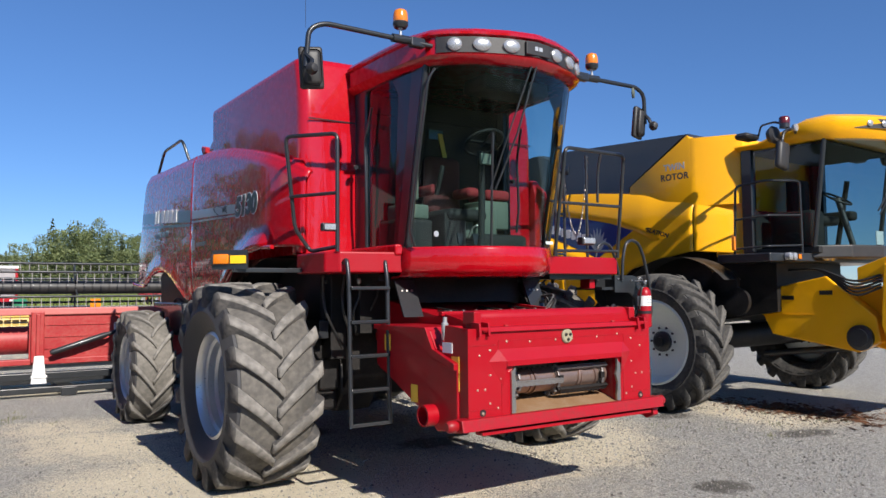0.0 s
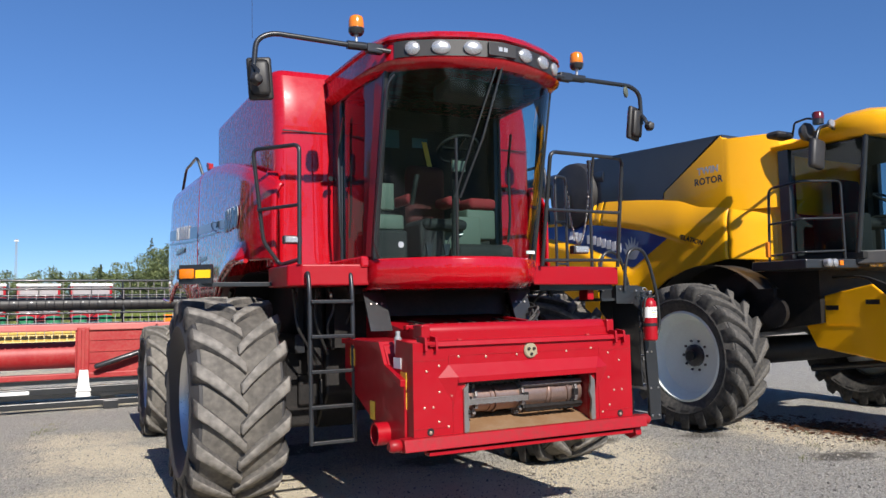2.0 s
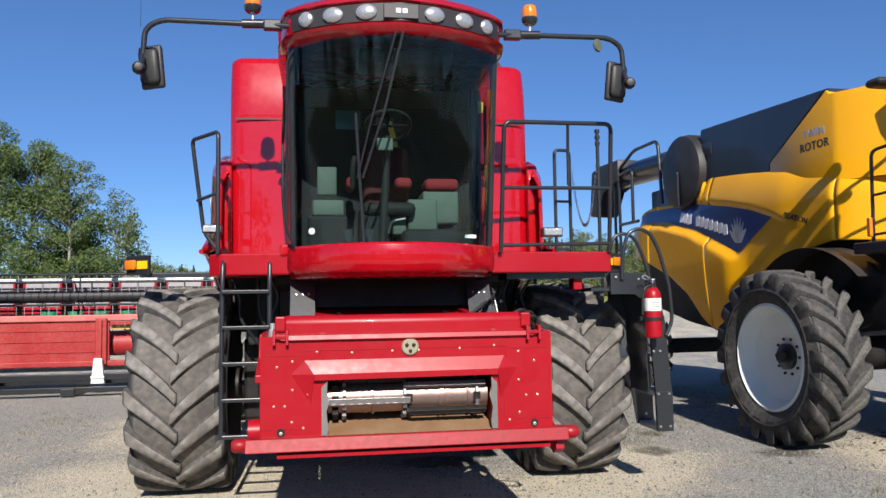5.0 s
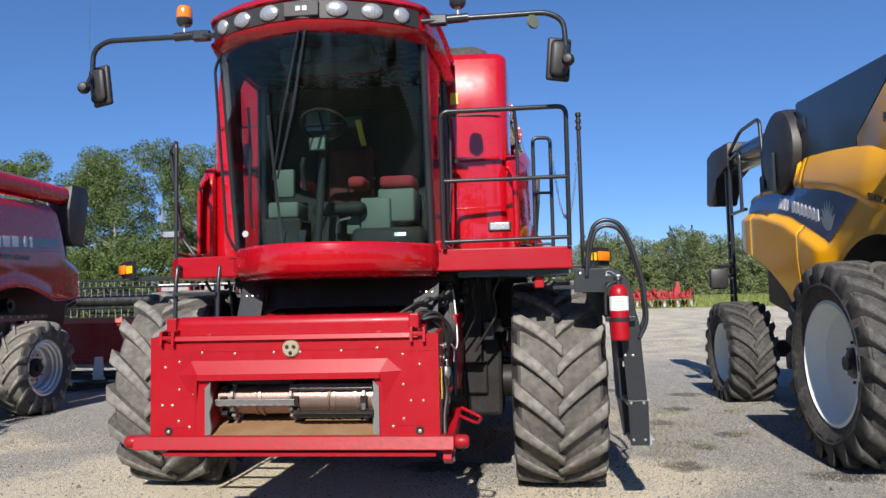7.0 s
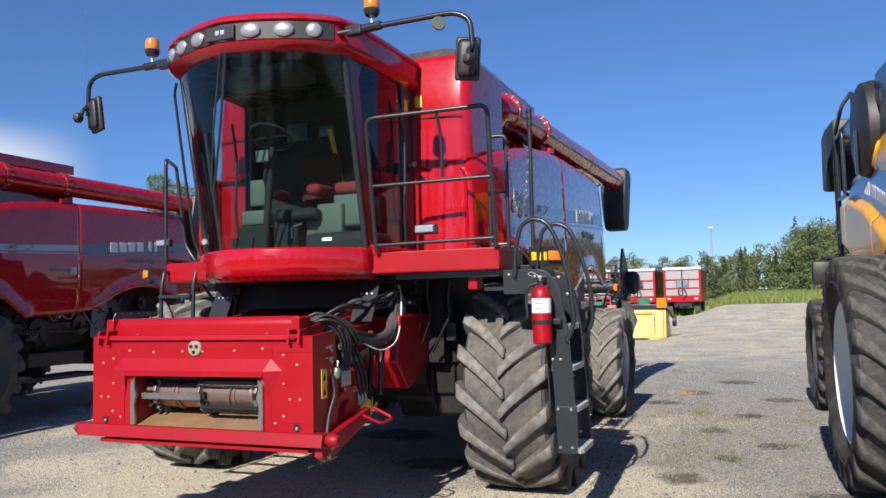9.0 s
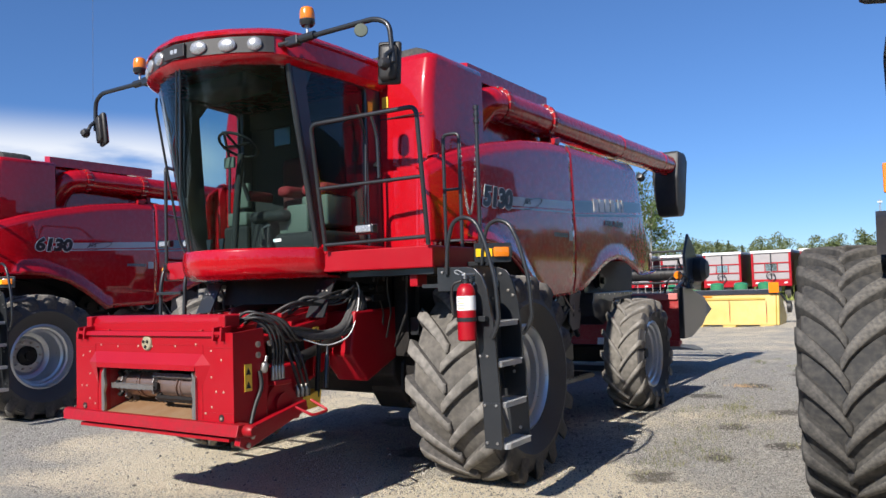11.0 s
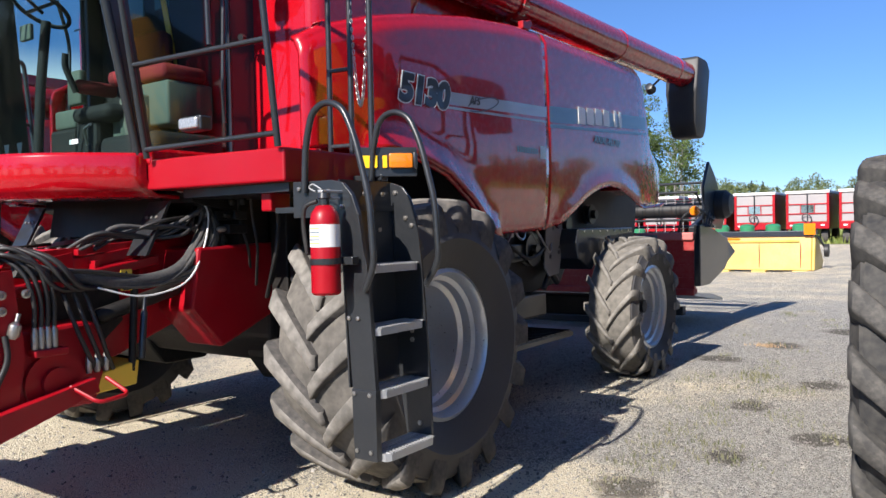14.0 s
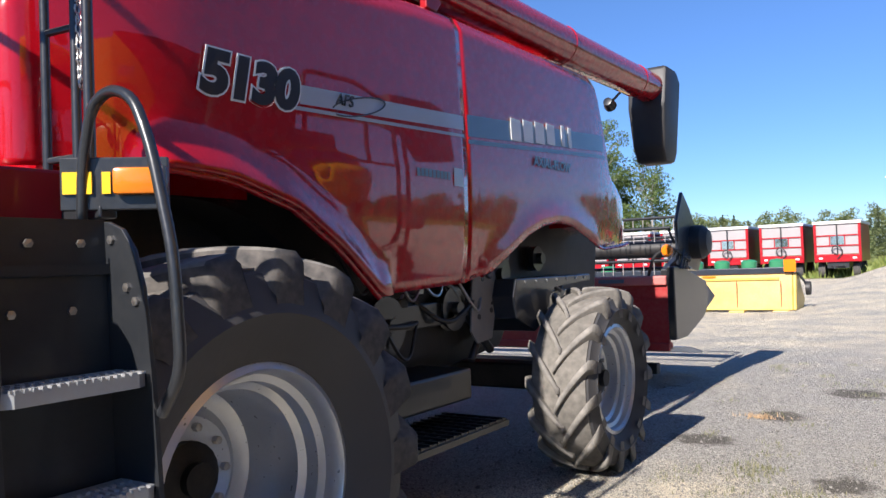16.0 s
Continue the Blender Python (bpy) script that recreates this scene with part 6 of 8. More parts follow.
# ---- yellow combine ----
def yellow_combine(at):
    top = thing("combine_harvester", (at[0], at[1] + 9.0, 0), "yellow combine harvester with dark tank sides and blue side decal", "combine harvester", "combine harvesters")
    S = 9.0
    # parked a few degrees askew, turned about its near front wheel
    pivot, skew = Vector((-2.12, -1.72, 0)), Matrix.Rotation(radians(3), 3, 'Z')
    top.location = top.location + pivot - skew @ pivot
    top.rotation_euler = (0, 0, radians(3))

    def P(name, bm, m, parent=top, lab="", smooth=None):
        bmesh.ops.translate(bm, verts=bm.verts, vec=(0, -S, 0))
        return part(name, bm, m, parent, lab, smooth)

    def group_part(name, lab=""):
        e = new(name)
        e.parent = top
        if lab:
            e["label"] = lab
        return e
    for s in (-1, 1):
        wheel("front_wheel", top, (s * 2.055, 7.58, .92), 1.0, .60, .600, 20, s, RUBBER_NEW, RIM_GREY, True, "tall black drive tyre on a light grey bowl rim", S, .062, .085, -.02)
        wheel("rear_wheel", top, (s * 1.72, 12.18, .73), .79, .66, .44, 19, s, RUBBER_NEW, RIM_GREY, True, "black steering tyre on a light grey rim", S, .05, .065, 0.0)
    P("front_axle", lathe(B(), [(.2, -1.9), (.2, 1.9)], along((0, 7.58, .93), (1, 0, 0)), 16), DARK, smooth=40)
    P("rear_axle", box(B(), -1.6, 1.6, 12.05, 12.3, .65, .9, .02), DARK)
    P("chassis", prism(B(), [(6.4, 1.35), (7.4, 1.2), (9.6, .95), (11.6, 1.2), (13.0, 1.5), (13.0, 2.8), (7.5, 2.8), (7.5, 2.1), (6.4, 2.1)], "x", -.95, .95), DARK)
    TOPS = [(6.75, 3.05), (7.46, 3.18), (8.04, 3.29), (8.67, 3.39), (9.42, 3.48), (10.0, 3.54), (10.14, 3.53), (10.24, 3.34), (10.45, 3.08), (11.0, 3.12), (11.65, 3.16), (12.1, 3.15), (12.5, 3.07), (12.7, 2.86)]
    LOWS = [(6.75, 2.20), (7.46, 2.26), (8.0, 2.16), (8.57, 2.02), (9.0, 1.75), (9.34, 1.45), (9.65, 1.20), (9.95, 1.12), (10.25, 1.30), (10.58, 1.66), (11.06, 1.95), (11.72, 2.19), (12.41, 2.37), (12.7, 2.70)]
    UP = [(7.9, 2.40), (8.53, 2.645), (8.98, 2.79), (9.5, 2.90), (10.4, 3.05), (11.0, 3.085), (12.1, 3.12), (12.5, 3.0)]
    DN = [(8.53, 2.63), (9.28, 2.21), (9.73, 2.39), (10.42, 2.65), (11.37, 2.86), (12.1, 2.90), (12.5, 2.92)]

    def ease(v):
        v = min(1.0, max(0.0, v))
        return v * v * (3 - 2 * v)

    def side_x(y, z):
        x = 1.50
        hi, up, dn = curve_at(TOPS, y), curve_at(UP, y), curve_at(DN, y)
        # bonnet that overhangs the decal and rolls in towards the top
        over = ease((z - up) / .06) * ease((y - 7.9) / .5)
        x += .045 * over
        t = max(0.0, (z - 2.75) / max(.25, hi - 2.75))
        x -= .20 * t ** 2.2 * (1 if y < 10.2 else .5)
        # proud lower panel with a rounded ledge under the decal
        x += .105 * ease((dn + .01 - z) / .13) * ease((y - 9.05) / .5)
        if z < 2.2:
            x -= .10 * (2.2 - z) ** 1.5
        if y < 9.2:
            x -= .012 * (9.2 - y)
        if y < 7.5:
            x -= .62 * ((7.5 - y) / .75) ** 1.5
        if y > 12:
            x -= .22 * ((y - 12) / .7) ** 2
        return x
    for s in (-1, 1):
        for y0, y1, n in ((6.75, 7.42, 12), (7.435, 10.0, 40), (10.012, 11.72, 40), (11.732, 12.7, 14)):
            def f(i, j):
                y = y0 + (y1 - y0) * i
                lo, hi = curve_at(LOWS, y), curve_at(TOPS, y)
                z = lo + (hi - lo) * j
                return Vector((s * side_x(y, z), y, z))
            shell(P("side_panel", grid(B(), f, n, 44), YELLOW, lab="glossy yellow curved body panel", smooth=50), .03)
        # blue wedge decal
        def dec(i, j):
            y = 8.53 + 3.95 * i
            z = (curve_at(DN, y) + .012) * (1 - j) + curve_at(UP, y) * j
            return Vector((s * (side_x(y, z) + .008), y, z))
        P("blue_decal", grid(B(), dec, 60, 6), BLUE, smooth=60)
        for k in range(11):
            if k == 3:
                continue
            y = 10.80 - k * .122
            z0 = curve_at([(9.57, 2.575), (10.2, 2.75), (10.82, 2.89)], y)
            bm = box(B(), -.003, .003, y - .05, y + .05, z0 - .075, z0 + .075)
            for v in bm.verts:
                v.co.x += s * (side_x(v.co.y, v.co.z) + .012)
            P("brand_bar", bm, WHITE)
        # leaf emblem as plain blades
        for k in range(7):
            a = radians(-60 + 20 * k)
            bm = B()
            pts = [(0, 0), (.05, .09), (.02, .26), (0, .30), (-.03, .2), (-.035, .08)]
            pr = []
            for px, pz in pts:
                yy, zz = 9.28 - (px * math.cos(a) + pz * math.sin(a)) * .8, 2.36 + (-px * math.sin(a) + pz * math.cos(a)) * 1.3
                pr.append(Vector((s * (side_x(yy, zz) + .012), yy, zz)))
            bm.faces.new([bm.verts.new(q) for q in pr])
            P("emblem_blade", bm, SILVER)
        rot = pose(0, 0, 0, 90, 0, 90) if s > 0 else pose(0, 0, 0, 90, 0, -90)
        writing("lettering", "REVELATION", .10, Matrix.Translation((s * (side_x(8.15, 2.6) + .012), 8.12 - S, 2.60)) @ rot @ pose(0, 0, 0, 0, 0, s * 17), INK, top, .006, .2, 1.05, .003)
        writing("lettering", "TWIN", .14, Matrix.Translation((s * 1.427, 7.76 - S, 3.585)) @ rot, SILVER, top, .006, 0, 1.05, .004)
        writing("lettering", "ROTOR", .14, Matrix.Translation((s * 1.427, 7.76 - S, 3.43)) @ rot, INK, top, .006, 0, 1.1, .004)
        # tank sides
        P("tank_side", prism(B(), [(7.46, 2.95), (7.46, 3.98), (7.52, 4.05), (8.64, 3.37), (8.64, 2.95)], "x", s * 1.28, s * 1.42, .01), YELLOW, smooth=40)
        P("tank_corner", prism(B(), [(s * 1.419, 7.48), (s * 1.419, 7.45), (s * 1.39, 7.38), (s * 1.14, 6.90), (s * 1.06, 6.82), (s * 1.0, 6.86), (s * 1.0, 7.48)], "z", 2.95, 3.99), YELLOW, smooth=25)
        P("lower_corner", prism(B(), [(s * 1.20, 7.2), (s * 1.02, 6.86), (s * .9, 6.86), (s * .9, 7.2)], "z", 2.17, 2.96), YELLOW, smooth=25)
        P("tank_side_dark", prism(B(), [(7.55, 4.06), (8.66, 3.38), (8.66, 3.0), (10.3, 3.0), (10.3, 4.17)], "x", s * 1.28, s * 1.416, .01), CHARCOAL)
        P("wheel_guard", grid(B(), lambda i, j: Vector((s * (1.40 + .42 * j), 7.55 - 1.22 * math.cos(math.pi * (.25 + .5 * i)), .95 + 1.22 * math.sin(math.pi * (.25 + .5 * i)))), 16, 2), PLASTIC, smooth=60)
    P("tank_front", box(B(), -1.02, 1.02, 6.84, 6.97, 2.1, 3.95, .03), YELLOW, smooth=40)
    P("tank_body", box(B(), -1.27, 1.27, 7.5, 10.2, 2.8, 4.03), CHARCOAL)
    P("tank_top_edge", prism(B(), [(7.50, 4.0), (10.3, 4.12), (10.3, 4.19), (7.50, 4.07)], "x", -1.40, 1.40), CHARCOAL)
    # rear: rotary screen, auger spout, rails
    P("rotary_screen", lathe(B(), [(0, .20), (.50, .20), (.575, .16), (.60, .05), (.60, -.3), (.3, -.3)], along((-1.36, 10.76, 3.60), (-1, 0, 0)), 40), PLASTIC, lab="round black rotary dust screen", smooth=30)
    P("screen_arm", box(B(), -1.60, -1.565, 10.72, 10.80, 3.05, 3.6, .01), BLACK)
    P("engine_cover", box(B(), -1.3, 1.3, 10.3, 12.2, 2.8, 3.5, .05), CHARCOAL, smooth=40)
    P("spout", prism(B(), [(13.1, 4.25), (14.0, 4.27), (14.35, 4.20), (14.5, 3.30), (14.05, 3.24), (13.8, 3.75), (13.1, 3.8)], "x", -1.50, -1.05, .05), PLASTIC, lab="black unloading spout", smooth=40)
    P("auger_tube", lathe(B(), [(.22, 0), (.22, 3.6)], along((-1.22, 10.0, 3.85), (0, 1, .035)), 28), CHARCOAL, smooth=40)
    P("rear_hood", prism(B(), [(11.6, 1.9), (12.5, 2.3), (12.70, 2.8), (12.4, 3.0), (11.6, 3.0)], "x", -1.2, 1.2, .06), YELLOW, smooth=40)
    for pts in ([(-1.45, 13.15, 1.2), (-1.45, 13.15, 4.05), (-1.45, 12.5, 4.3), (-1.45, 11.6, 4.3), (-1.45, 11.5, 3.2)], [(-1.45, 13.35, 1.2), (-1.45, 13.35, 3.9), (-1.45, 12.6, 4.0), (-1.45, 12.6, 3.0)], [(-1.45, 13.15, 2.12), (-1.74, 13.08, 2.12)], [(-1.45, 13.15, 1.96), (-1.72, 13.08, 1.96)], [(-1.45, 13.15, 3.0), (-1.45, 12.4, 3.0)]):
        P("rear_rail", tube(B(), pts, .03, 8, .15), BLACK, smooth=60)
    for k in range(5):
        P("rung", box(B(), -1.47, -1.43, 13.15, 13.35, 1.3 + .3 * k, 1.34 + .3 * k), BLACK)
    P("tail_lamp_box", box(B(), -1.90, -1.60, 12.98, 13.14, 1.73, 2.08, .05), PLASTIC, smooth=40)
    # cab
    cab = group_part("cab", "yellow-roofed cab with large clear windows")
    def ws(u, v):
        yb, yt = 5.35 + .45 * (u / 1.0) ** 2, 5.15 + .45 * (u / 1.0) ** 2
        return Vector((u * (1 - .03 * (1 - v)), yb + (yt - yb) * v, 2.28 + 1.42 * v))
    P("windshield", grid(B(), lambda i, j: ws(-1.0 + 2.0 * i, j), 24, 8), GLASS_CLEAR, cab, smooth=80)
    for s in (-1, 1):
        P("side_window", grid(B(), lambda i, j: Vector((s * (.99 + .08 * i), (5.80 - .18 * j) * (1 - i) + 6.70 * i, 2.28 + 1.45 * j)), 6, 4), GLASS_CLEAR, cab, smooth=80)
        P("corner_post", tube(B(), [(s * .98, 5.82, 2.25), (s * 1.01, 5.62, 3.75)], .035, 8), BLACK, cab, smooth=60)
        P("rear_post", box(B(), s * 1.06 - .05, s * 1.06 + .05, 6.66, 6.82, 2.2, 3.78, .01), BLACK, cab)
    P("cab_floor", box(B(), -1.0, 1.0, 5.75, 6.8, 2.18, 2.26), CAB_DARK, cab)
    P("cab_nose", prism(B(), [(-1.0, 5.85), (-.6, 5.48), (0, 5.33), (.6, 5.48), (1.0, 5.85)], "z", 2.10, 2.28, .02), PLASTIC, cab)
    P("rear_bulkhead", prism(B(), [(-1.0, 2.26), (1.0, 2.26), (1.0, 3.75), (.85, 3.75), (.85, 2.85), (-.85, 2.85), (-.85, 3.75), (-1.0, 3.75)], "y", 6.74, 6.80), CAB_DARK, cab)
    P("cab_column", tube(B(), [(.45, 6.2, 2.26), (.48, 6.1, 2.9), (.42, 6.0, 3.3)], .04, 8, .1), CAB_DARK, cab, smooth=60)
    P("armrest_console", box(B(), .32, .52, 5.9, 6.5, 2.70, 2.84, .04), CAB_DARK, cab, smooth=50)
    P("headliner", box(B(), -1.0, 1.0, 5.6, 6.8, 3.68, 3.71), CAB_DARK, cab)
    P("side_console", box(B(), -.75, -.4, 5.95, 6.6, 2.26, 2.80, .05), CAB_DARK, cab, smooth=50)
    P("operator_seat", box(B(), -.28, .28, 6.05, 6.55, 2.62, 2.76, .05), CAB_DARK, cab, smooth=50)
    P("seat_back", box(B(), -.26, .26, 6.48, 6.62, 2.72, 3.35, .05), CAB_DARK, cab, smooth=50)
    bm = B()
    ring = [(.21 * math.cos(g), 5.95 + .17 * math.sin(g), 3.0 + .10 * math.sin(g)) for g in np.linspace(0, 2 * math.pi, 25)]
    tube(bm, ring, .016, 8)
    tube(bm, [(0, 5.95, 3.0), (0, 5.75, 2.3)], .045, 8)
    tube(bm, [(-.2, 5.95, 3.0), (.2, 5.95, 3.0)], .014, 6)
    P("steering_wheel", bm, PLASTIC, cab, smooth=60)
    P("document", box(B(), .45, .68, 5.62, 5.63, 2.32, 2.52), WHITE, cab)
    bm = B()
    us = np.linspace(-1, 1, 21)
    def plan(o):
        return [(u * (1.02 + o), 5.10 + .45 * u * u - o) for u in us] + [(1.12 + o, 5.8), (1.13 + o, 6.15), (1.14 + o, 6.5), (1.14 + o, 6.85), (-1.14 - o, 6.85), (-1.14 - o, 6.5), (-1.13 - o, 6.15), (-1.12 - o, 5.8)]
    def slope(y):
        return 1 - .80 * min(1, max(0, (y - 5.70) / .8))
    rings = [[bm.verts.new((x, y, 3.72 + (z - 3.72) * slope(y))) for x, y in plan(o)] for z, o in ((3.72, -.01), (3.80, .045), (3.92, .08), (4.0, .075), (4.05, .0), (4.09, -.25))]
    for r0, r1 in zip(rings, rings[1:]):
        for i in range(len(r0)):
            bm.faces.new((r0[i], r0[(i + 1) % len(r0)], r1[(i + 1) % len(r0)], r1[i]))
    bm.faces.new(rings[0])
    bm.faces.new(rings[-1])
    P("roof", bm, YELLOW, cab, "yellow cab roof", smooth=40)
    P("lamp_band", grid(B(), lambda i, j: Vector(((-.8 + 1.6 * i) * 1.02, 5.10 + .45 * (-.8 + 1.6 * i) ** 2 - .092, 3.845 + .13 * j)), 24, 1), PLASTIC, cab, smooth=60)
    for u in (-.62, -.42, -.2, .2, .42, .62):
        P("roof_lamp", lathe(B(), [(.045, 0), (.045, .012), (.03, .022), (0, .026)], along((u * 1.02, 5.10 + .45 * u * u - .095, 3.91), (u * .7, -1, 0)), 16), LENS, cab, smooth=40)
    for s in (-1, 1):
        arm = group_part("mirror_arm", "black mirror on a bent tube")
        P("arm_tube", tube(B(), [(s * 1.12, 5.95, 3.84), (s * 1.40, 5.85, 3.86), (s * 1.62, 5.85, 3.80), (s * 1.69, 5.85, 3.66), (s * 1.69, 5.85, 3.5)], .022, 8, .06), BLACK, arm, smooth=60)
        P("grab_loop", tube(B(), [(s * 1.50, 6.30, 3.80), (s * 1.62, 6.18, 3.93), (s * 1.70, 5.95, 3.93), (s * 1.72, 5.80, 3.88)], .014, 8, .04), BLACK, arm, smooth=60)
        tilt = Matrix.Translation((s * 1.69, 5.85, 3.46)) @ Matrix.Rotation(s * radians(-9), 4, 'Y')
        P("mirror_housing", box(B(), -.125, .125, -.05, .05, -.19, .19, .045, tilt), PLASTIC, arm, smooth=50)
        P("wide_mirror", lathe(B(), [(0, -.10), (.09, -.07), (.125, .0), (.10, .04), (0, .05)], along((s * 1.70, 5.95, 3.755), (0, -1, .1)), 18), PLASTIC, arm, smooth=50)
        P("lamp_pod", box(B(), s * 1.63 - .17, s * 1.63 + .17, 6.28, 6.50, 3.755, 3.85, .05), PLASTIC, arm, smooth=50)
        P("side_lamp", lathe(B(), [(.02, -.06), (.05, -.03), (.055, .0), (.045, .015), (0, .02)], along((s * 1.52, 5.74, 3.84), (0, -1, 0)), 16), LENS, arm, smooth=40)
        P("beacon_base", lathe(B(), [(.065, 0), (.065, .06)], along((s * 1.72, 5.79, 3.82), (0, 0, 1)), 16), BLACK, arm, smooth=40)
        P("beacon_lens", lathe(B(), [(.07, .06), (.07, .13), (.055, .15), (0, .155)], along((s * 1.72, 5.79, 3.82), (0, 0, 1)), 16), mat("dark_red_lens", (.12, .01, .01, 1), .2, 0, .5), arm, smooth=40)
    P("wiper_arm", tube(B(), [(.1, 5.10, 3.72), (.0, 5.2, 3.1), (-.25, 5.28, 2.75)], .012, 6), BLACK, cab)
    P("wiper_arm", tube(B(), [(.16, 5.10, 3.72), (.06, 5.2, 3.1), (-.2, 5.28, 2.7)], .010, 6), BLACK, cab)
    # deck, rail, lamps
    P("deck", prism(B(), [(-1.72, 6.05), (-1.0, 5.85), (1.0, 5.85), (1.72, 6.05), (1.72, 6.85), (-1.72, 6.85)], "z", 2.05, 2.17, .015), BLACK, lab="black platform in front of the cab")
    g = group_part("guard_rail", "black tubular guard rail")
    P("rail", tube(B(), [(-1.68, 6.6, 2.17), (-1.70, 6.55, 3.12), (-1.68, 6.1, 3.16), (-1.08, 5.95, 3.18), (-1.06, 5.95, 2.17)], .018, 8, .08), BLACK, g, smooth=60)
    P("rail", tube(B(), [(-1.70, 6.57, 2.65), (-1.68, 6.1, 2.68), (-1.07, 5.95, 2.70)], .015, 8, .05), BLACK, g, smooth=60)
    P("rail", tube(B(), [(-1.70, 6.57, 2.24), (-1.68, 6.1, 2.26), (-1.07, 5.95, 2.28)], .015, 8, .05), BLACK, g, smooth=60)
    P("amber_lamp", box(B(), -1.76, -1.72, 6.55, 6.60, 2.22, 2.42, .01), AMBER)
    for x in (-1.45, -1.33, -.75, -.60):
        P("deck_lamp", lathe(B(), [(.05, -.05), (.055, 0), (.05, .02), (.03, .03), (0, .035)], along((x, 5.92 if x < -1 else 5.75, 2.12), (0, -1, 0)), 16), LENS, smooth=40)
    P("deck_reflector", box(B(), -1.25, -1.05, 5.90, 5.92, 2.09, 2.15), AMBER)
    # feeder house
    f = group_part("feeder_house", "yellow feeder house with a polygonal side cover")
    P("feeder_body", prism(B(), [(4.6, .75), (6.4, 1.15), (6.8, 1.75), (5.0, 1.70), (4.6, 1.5)], "x", -.62, .62, .02), YELLOW, f)
    P("drive_cover", prism(B(), [(6.85, 1.62), (6.55, 1.02), (5.35, .82), (5.05, .98), (5.1, 1.3), (5.75, 1.85)], "x", -.85, -.65, .02), YELLOW, f, "yellow polygonal drive cover")
    for y, z in ((6.3, 1.55), (5.75, 1.62)):
        P("vent_slot", box(B(), -.856, -.85, y - .09, y + .09, z - .03, z + .03), INK, f)
    P("cover_crease", prism(B(), [(6.70, 1.30), (5.45, 1.32), (5.45, 1.335), (6.70, 1.315)], "x", -.856, -.85), YELLOW, f)
    P("shaft_cap", lathe(B(), [(.17, 0), (.17, .05), (.12, .06), (.12, .10), (0, .10)], along((-.85, 5.30, 1.02), (-1, 0, 0)), 24), BLACK, f, smooth=40)
    P("front_frame", prism(B(), [(4.55, .68), (4.85, .66), (5.0, 1.2), (4.95, 2.0), (4.65, 1.95), (4.55, 1.4)], "x", -.95, .95, .02), YELLOW, f)
    P("frame_shoulder", prism(B(), [(4.7, 1.95), (5.3, 1.75), (5.3, 1.95), (4.9, 2.1)], "x", -.9, .9, .01), YELLOW, f)
    for k in range(5):
        P("hose", tube(B(), [(-.9, 5.0, 1.85 - .04 * k), (-.98, 5.3, 1.75 - .05 * k), (-.9, 5.8, 1.95), (-.8, 6.3, 1.95)], .016, 6, .15), HOSE, f, smooth=60)
    P("lift_cylinder", lathe(B(), [(.05, 0), (.05, 1.3), (.03, 1.3), (.03, 1.7)], along((-.45, 6.9, .7), (0, -1, .12)), 14), BLACK, f, smooth=40)
    for k in range(4):
        P("drive_pulley", lathe(B(), [(.03, 0), (.2 + .03 * k, 0), (.2 + .03 * k, .07), (.05, .07)], along((-1.46, 6.7 + .2 * k, 1.5 + .25 * (k % 2)), (-1, 0, 0)), 24), DARK, smooth=30)
    return top


yellow_combine((11.3, 0.0))


# ---- fire extinguisher strapped to the ladder ----
ext = thing("fire_extinguisher", (6.795, 5.775, 1.27), "red fire extinguisher with white label strapped to black ladder", "fire extinguisher")
part("cylinder", lathe(B(), [(.062, 0), (.073, .012), (.073, .36), (.066, .40), (.042, .435), (.025, .44)], pose(0, 0, 0), 28), RED_MATT, ext, smooth=40)
part("paper_label", lathe(B(), [(.0745, .235), (.0745, .345)], pose(0, 0, 0), 28, False), WHITE, ext, "white printed label", smooth=40)
for k in range(5):
    part("label_print_bar", grid(B(), lambda i, j: Vector((.0753 * math.sin(-.5 + .9 * i), -.0753 * math.cos(-.5 + .9 * i), .25 + .018 * k + .006 * j)), 6, 1), GREYBLUE if k % 2 else LABEL_Y, ext)
part("strap", lathe(B(), [(.074, .15), (.078, .15), (.078, .18), (.074, .18)], pose(0, 0, 0), 28), BLACK, ext, smooth=40)
part("strap_bracket", box(B(), -.10, .13, .05, .10, .145, .185, .004), BLACK, ext)
part("neck", lathe(B(), [(.026, .43), (.026, .47), (.035, .475), (.03, .50), (0, .505)], pose(0, 0, 0), 14), BLACK, ext, smooth=40)
part("lever", box(B(), -.015, .015, -.03, .12, .50, .515, .004), GALV, ext)
part("lever", box(B(), -.015, .015, -.02, .10, .47, .482, .004), GALV, ext)
part("pull_pin", tube(B(), [(-.02, 0, .52), (-.07, -.01, .55), (-.10, -.01, .53), (-.06, 0, .51)], .004, 6, .02), GALV, ext)
part("hose", tube(B(), [(-.02, -.03, .46), (-.09, -.05, .44), (-.11, -.04, .34), (-.105, -.02, .20)], .011, 8, .06), HOSE, ext, smooth=60)


